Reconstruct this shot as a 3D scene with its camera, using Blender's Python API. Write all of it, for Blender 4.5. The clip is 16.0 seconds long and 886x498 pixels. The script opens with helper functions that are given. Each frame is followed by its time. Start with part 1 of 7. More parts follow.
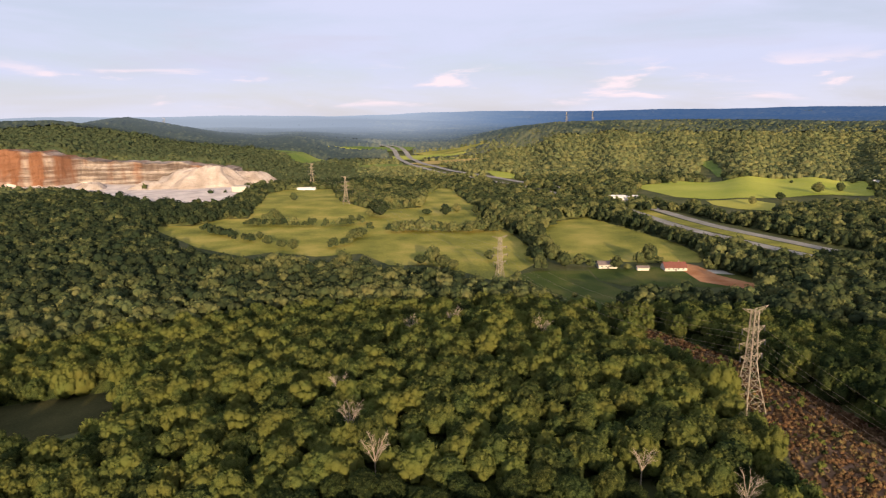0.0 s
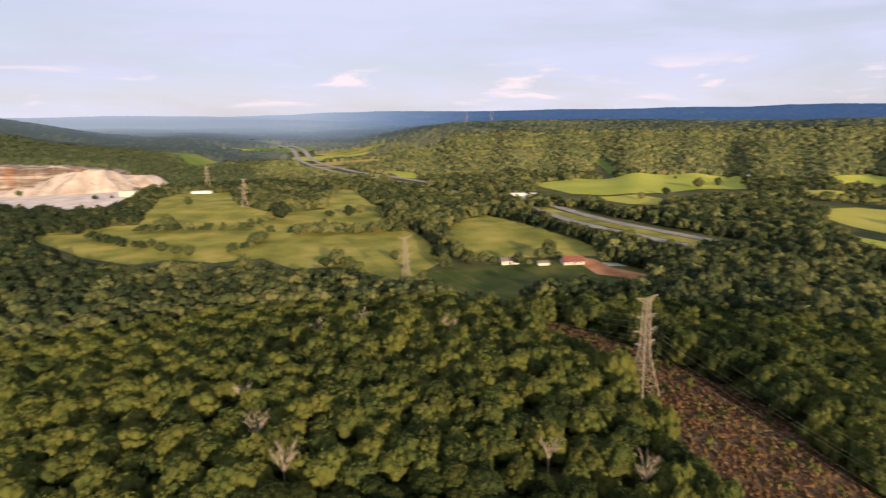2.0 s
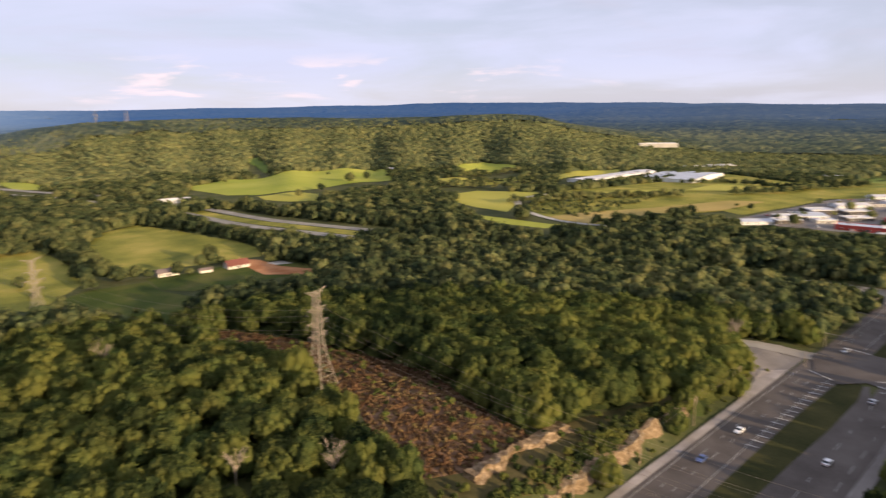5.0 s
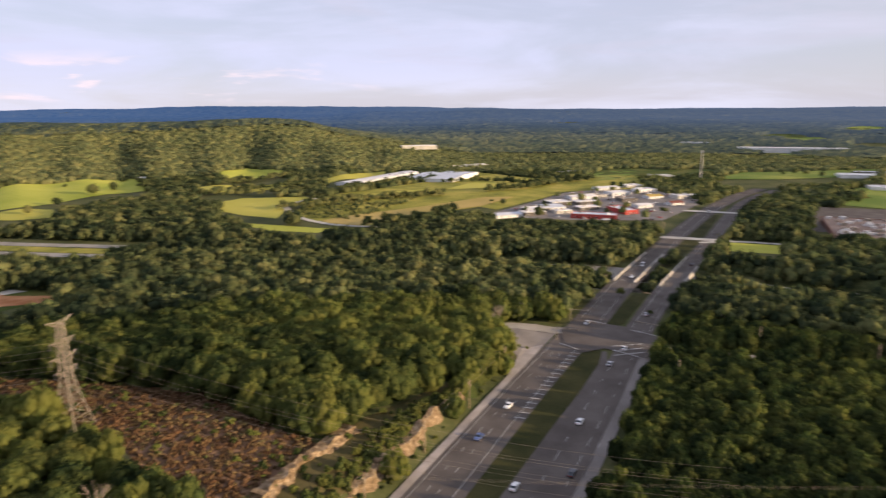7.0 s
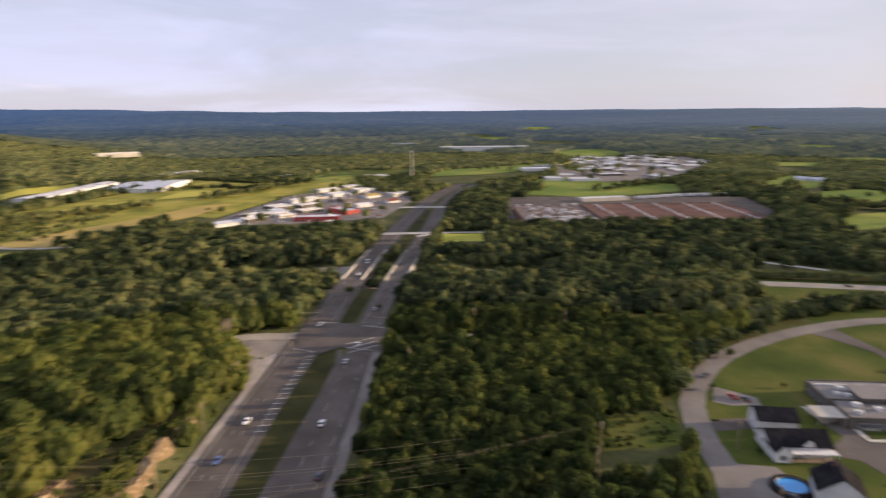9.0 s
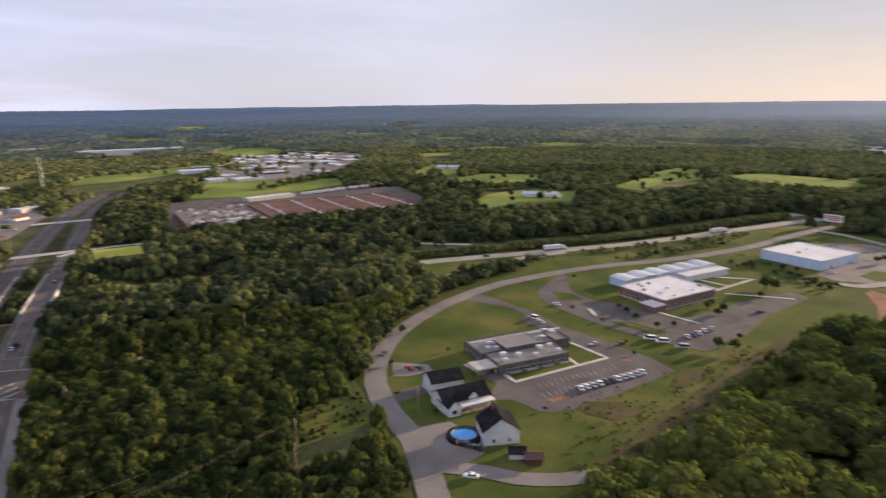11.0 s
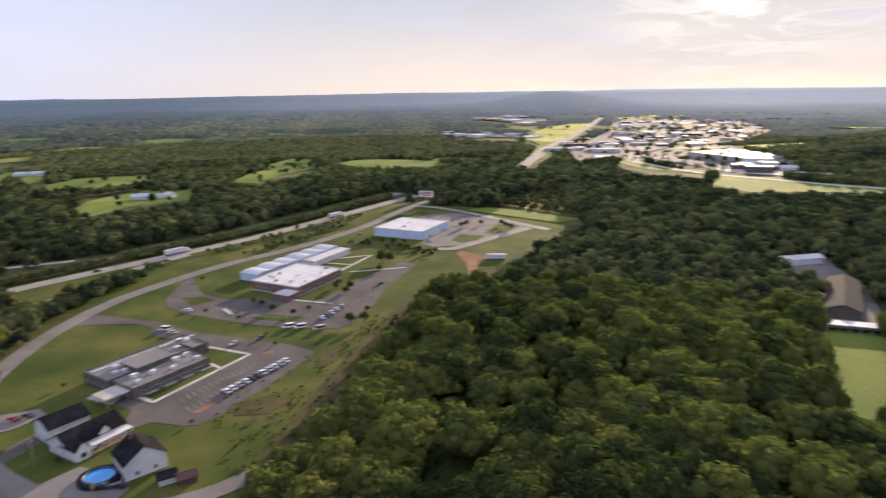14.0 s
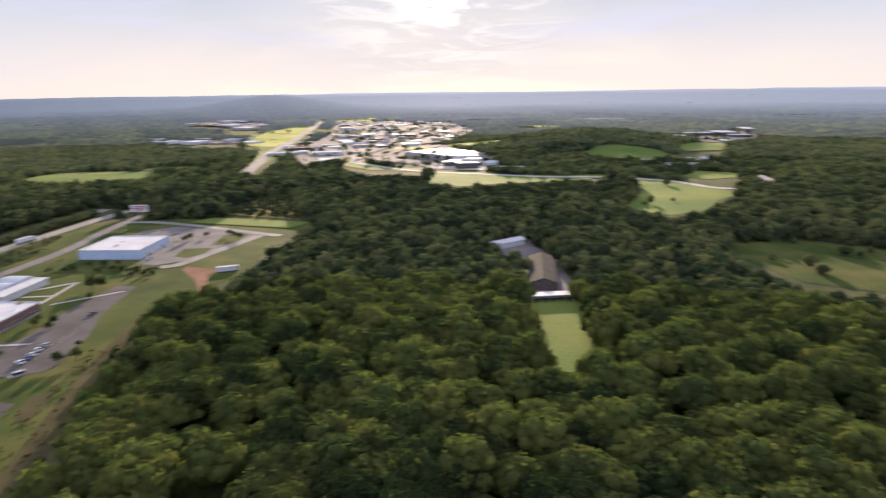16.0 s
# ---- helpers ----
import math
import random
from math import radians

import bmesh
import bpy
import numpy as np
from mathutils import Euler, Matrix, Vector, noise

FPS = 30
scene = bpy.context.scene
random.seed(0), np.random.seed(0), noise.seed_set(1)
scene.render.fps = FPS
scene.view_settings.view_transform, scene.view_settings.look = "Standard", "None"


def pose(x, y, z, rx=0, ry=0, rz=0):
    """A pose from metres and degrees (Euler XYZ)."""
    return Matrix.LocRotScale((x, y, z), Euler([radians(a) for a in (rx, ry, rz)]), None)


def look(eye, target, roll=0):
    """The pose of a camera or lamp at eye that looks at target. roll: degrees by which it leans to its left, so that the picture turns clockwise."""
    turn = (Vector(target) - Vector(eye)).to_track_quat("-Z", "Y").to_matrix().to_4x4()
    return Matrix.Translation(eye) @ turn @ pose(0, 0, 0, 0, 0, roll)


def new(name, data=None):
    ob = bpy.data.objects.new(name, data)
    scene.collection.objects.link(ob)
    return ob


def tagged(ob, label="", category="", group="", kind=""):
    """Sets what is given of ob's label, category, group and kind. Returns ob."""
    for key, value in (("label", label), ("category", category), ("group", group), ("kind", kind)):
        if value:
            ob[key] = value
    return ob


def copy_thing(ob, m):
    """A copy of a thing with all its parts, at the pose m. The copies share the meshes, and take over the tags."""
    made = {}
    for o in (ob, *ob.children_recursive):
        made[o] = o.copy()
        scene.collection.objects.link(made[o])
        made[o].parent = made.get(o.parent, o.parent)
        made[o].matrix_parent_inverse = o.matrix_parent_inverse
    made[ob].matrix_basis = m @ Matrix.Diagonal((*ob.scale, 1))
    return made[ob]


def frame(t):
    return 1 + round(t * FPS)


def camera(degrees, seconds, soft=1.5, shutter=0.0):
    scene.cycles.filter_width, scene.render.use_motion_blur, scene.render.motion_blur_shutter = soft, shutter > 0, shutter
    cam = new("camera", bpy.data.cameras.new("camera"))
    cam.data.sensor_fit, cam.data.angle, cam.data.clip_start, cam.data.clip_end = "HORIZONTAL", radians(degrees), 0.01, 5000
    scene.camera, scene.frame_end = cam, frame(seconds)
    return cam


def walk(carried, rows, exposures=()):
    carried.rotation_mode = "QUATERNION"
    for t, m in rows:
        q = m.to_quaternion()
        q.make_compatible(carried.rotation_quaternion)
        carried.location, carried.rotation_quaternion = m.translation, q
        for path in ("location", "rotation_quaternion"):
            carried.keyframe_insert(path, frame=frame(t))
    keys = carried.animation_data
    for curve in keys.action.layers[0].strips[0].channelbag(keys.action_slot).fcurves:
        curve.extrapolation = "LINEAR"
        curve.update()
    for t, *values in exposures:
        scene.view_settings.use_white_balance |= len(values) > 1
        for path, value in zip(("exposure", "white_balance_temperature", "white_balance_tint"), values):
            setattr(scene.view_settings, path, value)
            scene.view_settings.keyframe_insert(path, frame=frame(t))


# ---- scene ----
cam = camera(68.9, 16.0, soft=1.25, shutter=0.95)
PATH = [
    (0.0, pose(0, 0, 110, 78.02, 0.72, 3.37)),
    (0.5, pose(0, 0, 110, 78.01, 0.72, 2.33)),
    (1.0, pose(0, 0, 110, 77.98, 0.69, 0.48)),
    (1.5, pose(0, 0, 110, 77.97, 0.74, -1.93)),
    (2.0, pose(0, 0, 110, 77.93, 0.73, -5.22)),
    (2.5, pose(0, 0, 110, 77.90, 0.73, -9.74)),
    (3.0, pose(0, 0, 110, 77.85, 0.77, -14.72)),
    (3.5, pose(0, 0, 110, 77.79, 0.78, -19.57)),
    (4.0, pose(0, 0, 110, 77.73, 0.81, -25.19)),
    (4.2, pose(0, 0, 110, 77.67, 0.87, -27.18)),
    (6.3, pose(0, 0, 110, 77.46, 0.57, -48.14)),
    (6.5, pose(0, 0, 110, 77.52, 0.63, -50.17)),
    (7.0, pose(0, 0, 110, 77.51, 0.58, -55.39)),
    (7.5, pose(0, 0, 110, 77.53, 0.56, -60.35)),
    (8.0, pose(0, 0, 110, 77.55, 0.53, -66.19)),
    (8.5, pose(0, 0, 110, 77.55, 0.43, -72.37)),
    (9.0, pose(0, 0, 110, 77.56, 0.45, -79.86)),
    (9.5, pose(0, 0, 110, 77.58, 0.39, -87.86)),
    (10.0, pose(0, 0, 110, 77.62, 0.39, -96.42)),
    (10.2, pose(0, 0, 110, 77.62, 0.46, -99.58)),
    (12.3, pose(0, 0, 110, 76.12, 0.94, -121.09)),
    (12.5, pose(0, 0, 110, 76.12, 1.02, -123.41)),
    (13.0, pose(0, 0, 110, 76.10, 0.99, -129.41)),
    (13.5, pose(0, 0, 110, 76.07, 0.93, -136.01)),
    (14.0, pose(0, 0, 110, 76.04, 0.95, -142.15)),
    (14.5, pose(0, 0, 110, 76.05, 0.91, -147.25)),
    (15.0, pose(0, 0, 110, 76.04, 0.87, -153.34)),
    (15.5, pose(0, 0, 110, 76.01, 0.84, -159.41)),
    (16.0, pose(0, 0, 110, 76.00, 0.80, -166.11)),
]
walk(cam, PATH, [(0.0, 1.05, 6560, 13), (4.0, 1.08, 6580, 14), (6.5, 1.12, 6560, 15), (9.5, 1.11, 6550, 17), (12.5, 1.28, 6250, 18), (14.5, 1.34, 6050, 18), (16.0, 1.38, 5950, 18)])

# ---- world, sun ----
SUN_AZ, SUN_EL = 166.0, 10.6          # azimuth clockwise from +y, elevation
world = bpy.data.worlds.new("sky")
scene.world = world
world.use_nodes = True


def build_world():
    """Thin high cloud over a clear low-sun sky: brighter and warmer towards the sun, with grey streaks and a bank of pink cumulus."""
    nt = world.node_tree
    nt.nodes.clear()
    n, l = nt.nodes.new, nt.links.new
    out, bg = n("ShaderNodeOutputWorld"), n("ShaderNodeBackground")
    sky = n("ShaderNodeTexSky")
    sky.sky_type, sky.sun_disc = "NISHITA", False
    sky.sun_elevation, sky.sun_rotation = radians(SUN_EL), radians(SUN_AZ)
    sky.air_density, sky.dust_density, sky.ozone_density = 1.0, 0.5, 1.5
    tc, sep = n("ShaderNodeTexCoord"), n("ShaderNodeSeparateXYZ")
    way = tc.outputs["Generated"]
    l(way, sep.inputs[0])

    def mixed(fac, a, b, how="MIX"):
        m = n("ShaderNodeMix")
        m.data_type, m.blend_type = "RGBA", how
        for socket, v in ((m.inputs["Factor"], fac), (m.inputs[6], a), (m.inputs[7], b)):
            if isinstance(v, (int, float)):
                socket.default_value = v
            elif isinstance(v, tuple):
                socket.default_value = (*v, 1)
            else:
                l(v, socket)
        return m.outputs[2]

    def ranged(value, a, b, to0=0.0, to1=1.0):
        m = n("ShaderNodeMapRange")
        m.interpolation_type = "SMOOTHSTEP"
        l(value, m.inputs["Value"])
        for socket, v in zip(("From Min", "From Max", "To Min", "To Max"), (a, b, to0, to1)):
            m.inputs[socket].default_value = v
        return m.outputs["Result"]

    def streaks(scale, place, detail, lo, hi, rough=0.55, warp=0.4):
        mp, nz = n("ShaderNodeMapping"), n("ShaderNodeTexNoise")
        mp.inputs["Scale"].default_value, mp.inputs["Location"].default_value = scale, place
        l(way, mp.inputs["Vector"])
        l(mp.outputs["Vector"], nz.inputs["Vector"])
        nz.inputs["Scale"].default_value, nz.inputs["Detail"].default_value, nz.inputs["Roughness"].default_value, nz.inputs["Distortion"].default_value = 1.6, detail, rough, warp
        return ranged(nz.outputs["Fac"], lo, hi)

    def times(a, b):
        m = n("ShaderNodeMath")
        m.operation = "MULTIPLY"
        l(a, m.inputs[0]), l(b, m.inputs[1])
        return m.outputs[0]

    dot = n("ShaderNodeVectorMath")
    dot.operation = "DOT_PRODUCT"
    l(way, dot.inputs[0])
    dot.inputs[1].default_value = (math.sin(radians(SUN_AZ)) * math.cos(radians(SUN_EL)), math.cos(radians(SUN_AZ)) * math.cos(radians(SUN_EL)), math.sin(radians(SUN_EL)))
    toward = dot.outputs["Value"]
    up = sep.outputs["Z"]
    # veil of thin cloud by its bearing from the sun
    veil = mixed(ranged(toward, -0.2, 0.5), (0.334, 0.357, 0.460), (0.328, 0.341, 0.392))
    veil = mixed(ranged(toward, 0.5, 0.93), veil, (0.266, 0.270, 0.274))
    # warm light low in the sky under the sun, paler skyline elsewhere
    low = times(ranged(up, 0.13, 0.0), ranged(toward, 0.45, 0.97))
    veil = mixed(low, veil, (0.41, 0.352, 0.288))
    veil = mixed(times(ranged(up, 0.07, 0.0), ranged(toward, 0.6, -0.2, 0.0, 0.5)), veil, (0.405, 0.40, 0.44))
    # blue breaks and grey folds
    veil = mixed(times(streaks((1.6, 1.6, 9.0), (0.3, 1.1, 0.0), 7.0, 0.66, 0.36), ranged(toward, 0.95, 0.2, 0.06, 0.30)), veil, mixed(1.0, sky.outputs["Color"], (SKY_GAIN * 1.6, SKY_GAIN * 1.6, SKY_GAIN * 1.6), "MULTIPLY"))
    veil = mixed(times(streaks((2.6, 2.6, 15.0), (1.7, 0.2, 0.4), 6.0, 0.48, 0.74), ranged(up, 0.02, 0.08, 0.0, 0.45)), veil, (0.315, 0.312, 0.375))
    # glow round the sun, broken by cloud
    veil = mixed(ranged(toward, 0.965, 1.0, 0.0, 0.55), veil, (0.325, 0.300, 0.262))
    torn = streaks((5.0, 5.0, 30.0), (0.0, 0.6, 0.1), 9.0, 0.47, 0.60, 0.66, 0.9)
    veil = mixed(times(ranged(toward, 0.972, 0.999, 0.0, 0.85), torn), veil, (0.44, 0.405, 0.345))
    veil = mixed(times(ranged(toward, 0.9945, 0.9998), torn), veil, (0.80, 0.74, 0.64))
    veil = mixed(ranged(toward, 0.9978, 0.9999, 0.0, 0.8), veil, (0.80, 0.75, 0.66))
    # low bank of pinkish cumulus over the skyline
    bank = times(times(ranged(up, 0.002, 0.02), ranged(up, 0.082, 0.042)), streaks((4.5, 4.5, 26.0), (0.0, 0.0, 0.0), 8.0, 0.54, 0.68))
    veil = mixed(times(bank, ranged(toward, -0.25, -0.75)), veil, (0.50, 0.425, 0.452))
    l(veil, bg.inputs["Color"])
    bg.inputs["Strength"].default_value = 1.0
    l(bg.outputs["Background"], out.inputs["Surface"])


SKY_GAIN = 0.03
build_world()
sun = new("sun", bpy.data.lights.new("sun", "SUN"))
sun.data.energy, sun.data.angle, sun.data.color = 4.1, radians(1.2), (1.0, 0.76, 0.48)
_a, _e = radians(SUN_AZ), radians(SUN_EL)
sun.matrix_world = look((math.sin(_a) * math.cos(_e) * 100, math.cos(_a) * math.cos(_e) * 100, math.sin(_e) * 100), (0, 0, 0))


# ---- materials ----
def material(name, c1, c2, scale=0.2, fine=4.0, rough=0.8, bump=0.3, metal=0.0, depth=0.05, c3=None, spec=0.05):
    """Two colours mixed by coarse and fine grain, with relief. Metres."""
    m = bpy.data.materials.new(name)
    m.use_nodes = True
    nt = m.node_tree
    n, l = nt.nodes.new, nt.links.new
    b = nt.nodes["Principled BSDF"]
    b.inputs["Roughness"].default_value, b.inputs["Metallic"].default_value = rough, metal
    b.inputs["Specular IOR Level"].default_value = spec
    tc = n("ShaderNodeTexCoord")
    a, f = n("ShaderNodeTexNoise"), n("ShaderNodeTexNoise")
    a.inputs["Scale"].default_value, a.inputs["Detail"].default_value = scale, 5
    f.inputs["Scale"].default_value, f.inputs["Detail"].default_value = fine, 3
    l(tc.outputs["Object"], a.inputs["Vector"])
    l(tc.outputs["Object"], f.inputs["Vector"])
    mx = n("ShaderNodeMath")
    mx.operation = "MULTIPLY_ADD"
    l(f.outputs["Fac"], mx.inputs[0])
    mx.inputs[1].default_value = 0.45
    l(a.outputs["Fac"], mx.inputs[2])
    rp = n("ShaderNodeValToRGB")
    rp.color_ramp.elements[0].position, rp.color_ramp.elements[1].position = 0.50, 0.95
    rp.color_ramp.elements[0].color, rp.color_ramp.elements[1].color = (*c1, 1), (*c2, 1)
    if c3:
        e = rp.color_ramp.elements.new(0.72)
        e.color = (*c3, 1)
    l(mx.outputs[0], rp.inputs["Fac"])
    l(rp.outputs["Color"], b.inputs["Base Color"])
    if bump:
        bp = n("ShaderNodeBump")
        bp.inputs["Strength"].default_value, bp.inputs["Distance"].default_value = bump, depth
        l(f.outputs["Fac"], bp.inputs["Height"])
        l(bp.outputs["Normal"], b.inputs["Normal"])
    return m


def leaf_material(name, dark, mid, light, fine=1.6, bump=0.55, depth=0.5, through_light=0.16, mottle=0.7):
    """Foliage: colour by the tree's own tone and mottling, a little light through the leaves."""
    m = bpy.data.materials.new(name)
    m.use_nodes = True
    nt = m.node_tree
    n, l = nt.nodes.new, nt.links.new
    b, out = nt.nodes["Principled BSDF"], nt.nodes["Material Output"]
    b.inputs["Roughness"].default_value, b.inputs["Specular IOR Level"].default_value = 1.0, 0.0
    at, oi, tc = n("ShaderNodeAttribute"), n("ShaderNodeObjectInfo"), n("ShaderNodeTexCoord")
    at.attribute_name = "tone"
    nz = n("ShaderNodeTexNoise")
    nz.inputs["Scale"].default_value, nz.inputs["Detail"].default_value = fine, 4
    l(tc.outputs["Object"], nz.inputs["Vector"])
    s1, s2, s3 = n("ShaderNodeMath"), n("ShaderNodeMath"), n("ShaderNodeMath")
    s1.operation, s2.operation, s3.operation = "MULTIPLY_ADD", "MULTIPLY_ADD", "SUBTRACT"
    l(oi.outputs["Random"], s1.inputs[0])
    s1.inputs[1].default_value = 0.55
    l(at.outputs["Fac"], s1.inputs[2])
    l(nz.outputs["Fac"], s2.inputs[0])
    s2.inputs[1].default_value = mottle
    l(s1.outputs[0], s2.inputs[2])
    l(s2.outputs[0], s3.inputs[0])
    s3.inputs[1].default_value = 0.10 + mottle / 2
    rp = n("ShaderNodeValToRGB")
    rp.color_ramp.elements[0].position, rp.color_ramp.elements[1].position = 0.05, 0.95
    rp.color_ramp.elements[0].color, rp.color_ramp.elements[1].color = (*dark, 1), (*light, 1)
    e = rp.color_ramp.elements.new(0.5)
    e.color = (*mid, 1)
    l(s3.outputs[0], rp.inputs["Fac"])
    # some trees turn olive-brown, some a cooler green
    hue, warm, blend = n("ShaderNodeTexNoise"), n("ShaderNodeMapRange"), n("ShaderNodeMix")
    hue.inputs["Scale"].default_value, hue.inputs["Detail"].default_value = 0.11, 2
    geo = n("ShaderNodeNewGeometry")
    l(geo.outputs["Position"], hue.inputs["Vector"])
    l(hue.outputs["Fac"], warm.inputs["Value"])
    warm.inputs["From Min"].default_value, warm.inputs["From Max"].default_value = 0.50, 0.72
    warm.inputs["To Max"].default_value = 0.75
    blend.data_type, blend.blend_type = "RGBA", "MULTIPLY"
    l(warm.outputs["Result"], blend.inputs["Factor"])
    l(rp.outputs["Color"], blend.inputs[6])
    blend.inputs[7].default_value = (1.06, 0.94, 0.95, 1)
    cool, blend2 = n("ShaderNodeMapRange"), n("ShaderNodeMix")
    l(hue.outputs["Fac"], cool.inputs["Value"])
    cool.inputs["From Min"].default_value, cool.inputs["From Max"].default_value = 0.48, 0.30
    cool.inputs["To Max"].default_value = 0.85
    blend2.data_type, blend2.blend_type = "RGBA", "MULTIPLY"
    l(cool.outputs["Result"], blend2.inputs["Factor"])
    l(blend.outputs[2], blend2.inputs[6])
    blend2.inputs[7].default_value = (0.86, 1.0, 1.08, 1)
    colour = blend2.outputs[2]
    l(colour, b.inputs["Base Color"])
    bp = n("ShaderNodeBump")
    bp.inputs["Strength"].default_value, bp.inputs["Distance"].default_value = bump, depth
    l(nz.outputs["Fac"], bp.inputs["Height"])
    l(bp.outputs["Normal"], b.inputs["Normal"])
    tr, mx = n("ShaderNodeBsdfTranslucent"), n("ShaderNodeMixShader")
    green = n("ShaderNodeMix")
    green.data_type, green.blend_type = "RGBA", "MULTIPLY"
    green.inputs["Factor"].default_value, green.inputs[7].default_value = 1.0, (1.0, 1.42, 1.0, 1)
    l(colour, green.inputs[6])
    l(green.outputs[2], tr.inputs["Color"])
    mx.inputs["Fac"].default_value = through_light
    l(b.outputs["BSDF"], mx.inputs[1])
    l(tr.outputs["BSDF"], mx.inputs[2])
    l(mx.outputs["Shader"], out.inputs["Surface"])
    return m


def plain(name, c, rough=0.5, metal=0.0, spec=0.5):
    m = bpy.data.materials.new(name)
    m.use_nodes = True
    b = m.node_tree.nodes["Principled BSDF"]
    b.inputs["Base Color"].default_value = (*c, 1)
    b.inputs["Roughness"].default_value, b.inputs["Metallic"].default_value = rough, metal
    b.inputs["Specular IOR Level"].default_value = spec
    return m


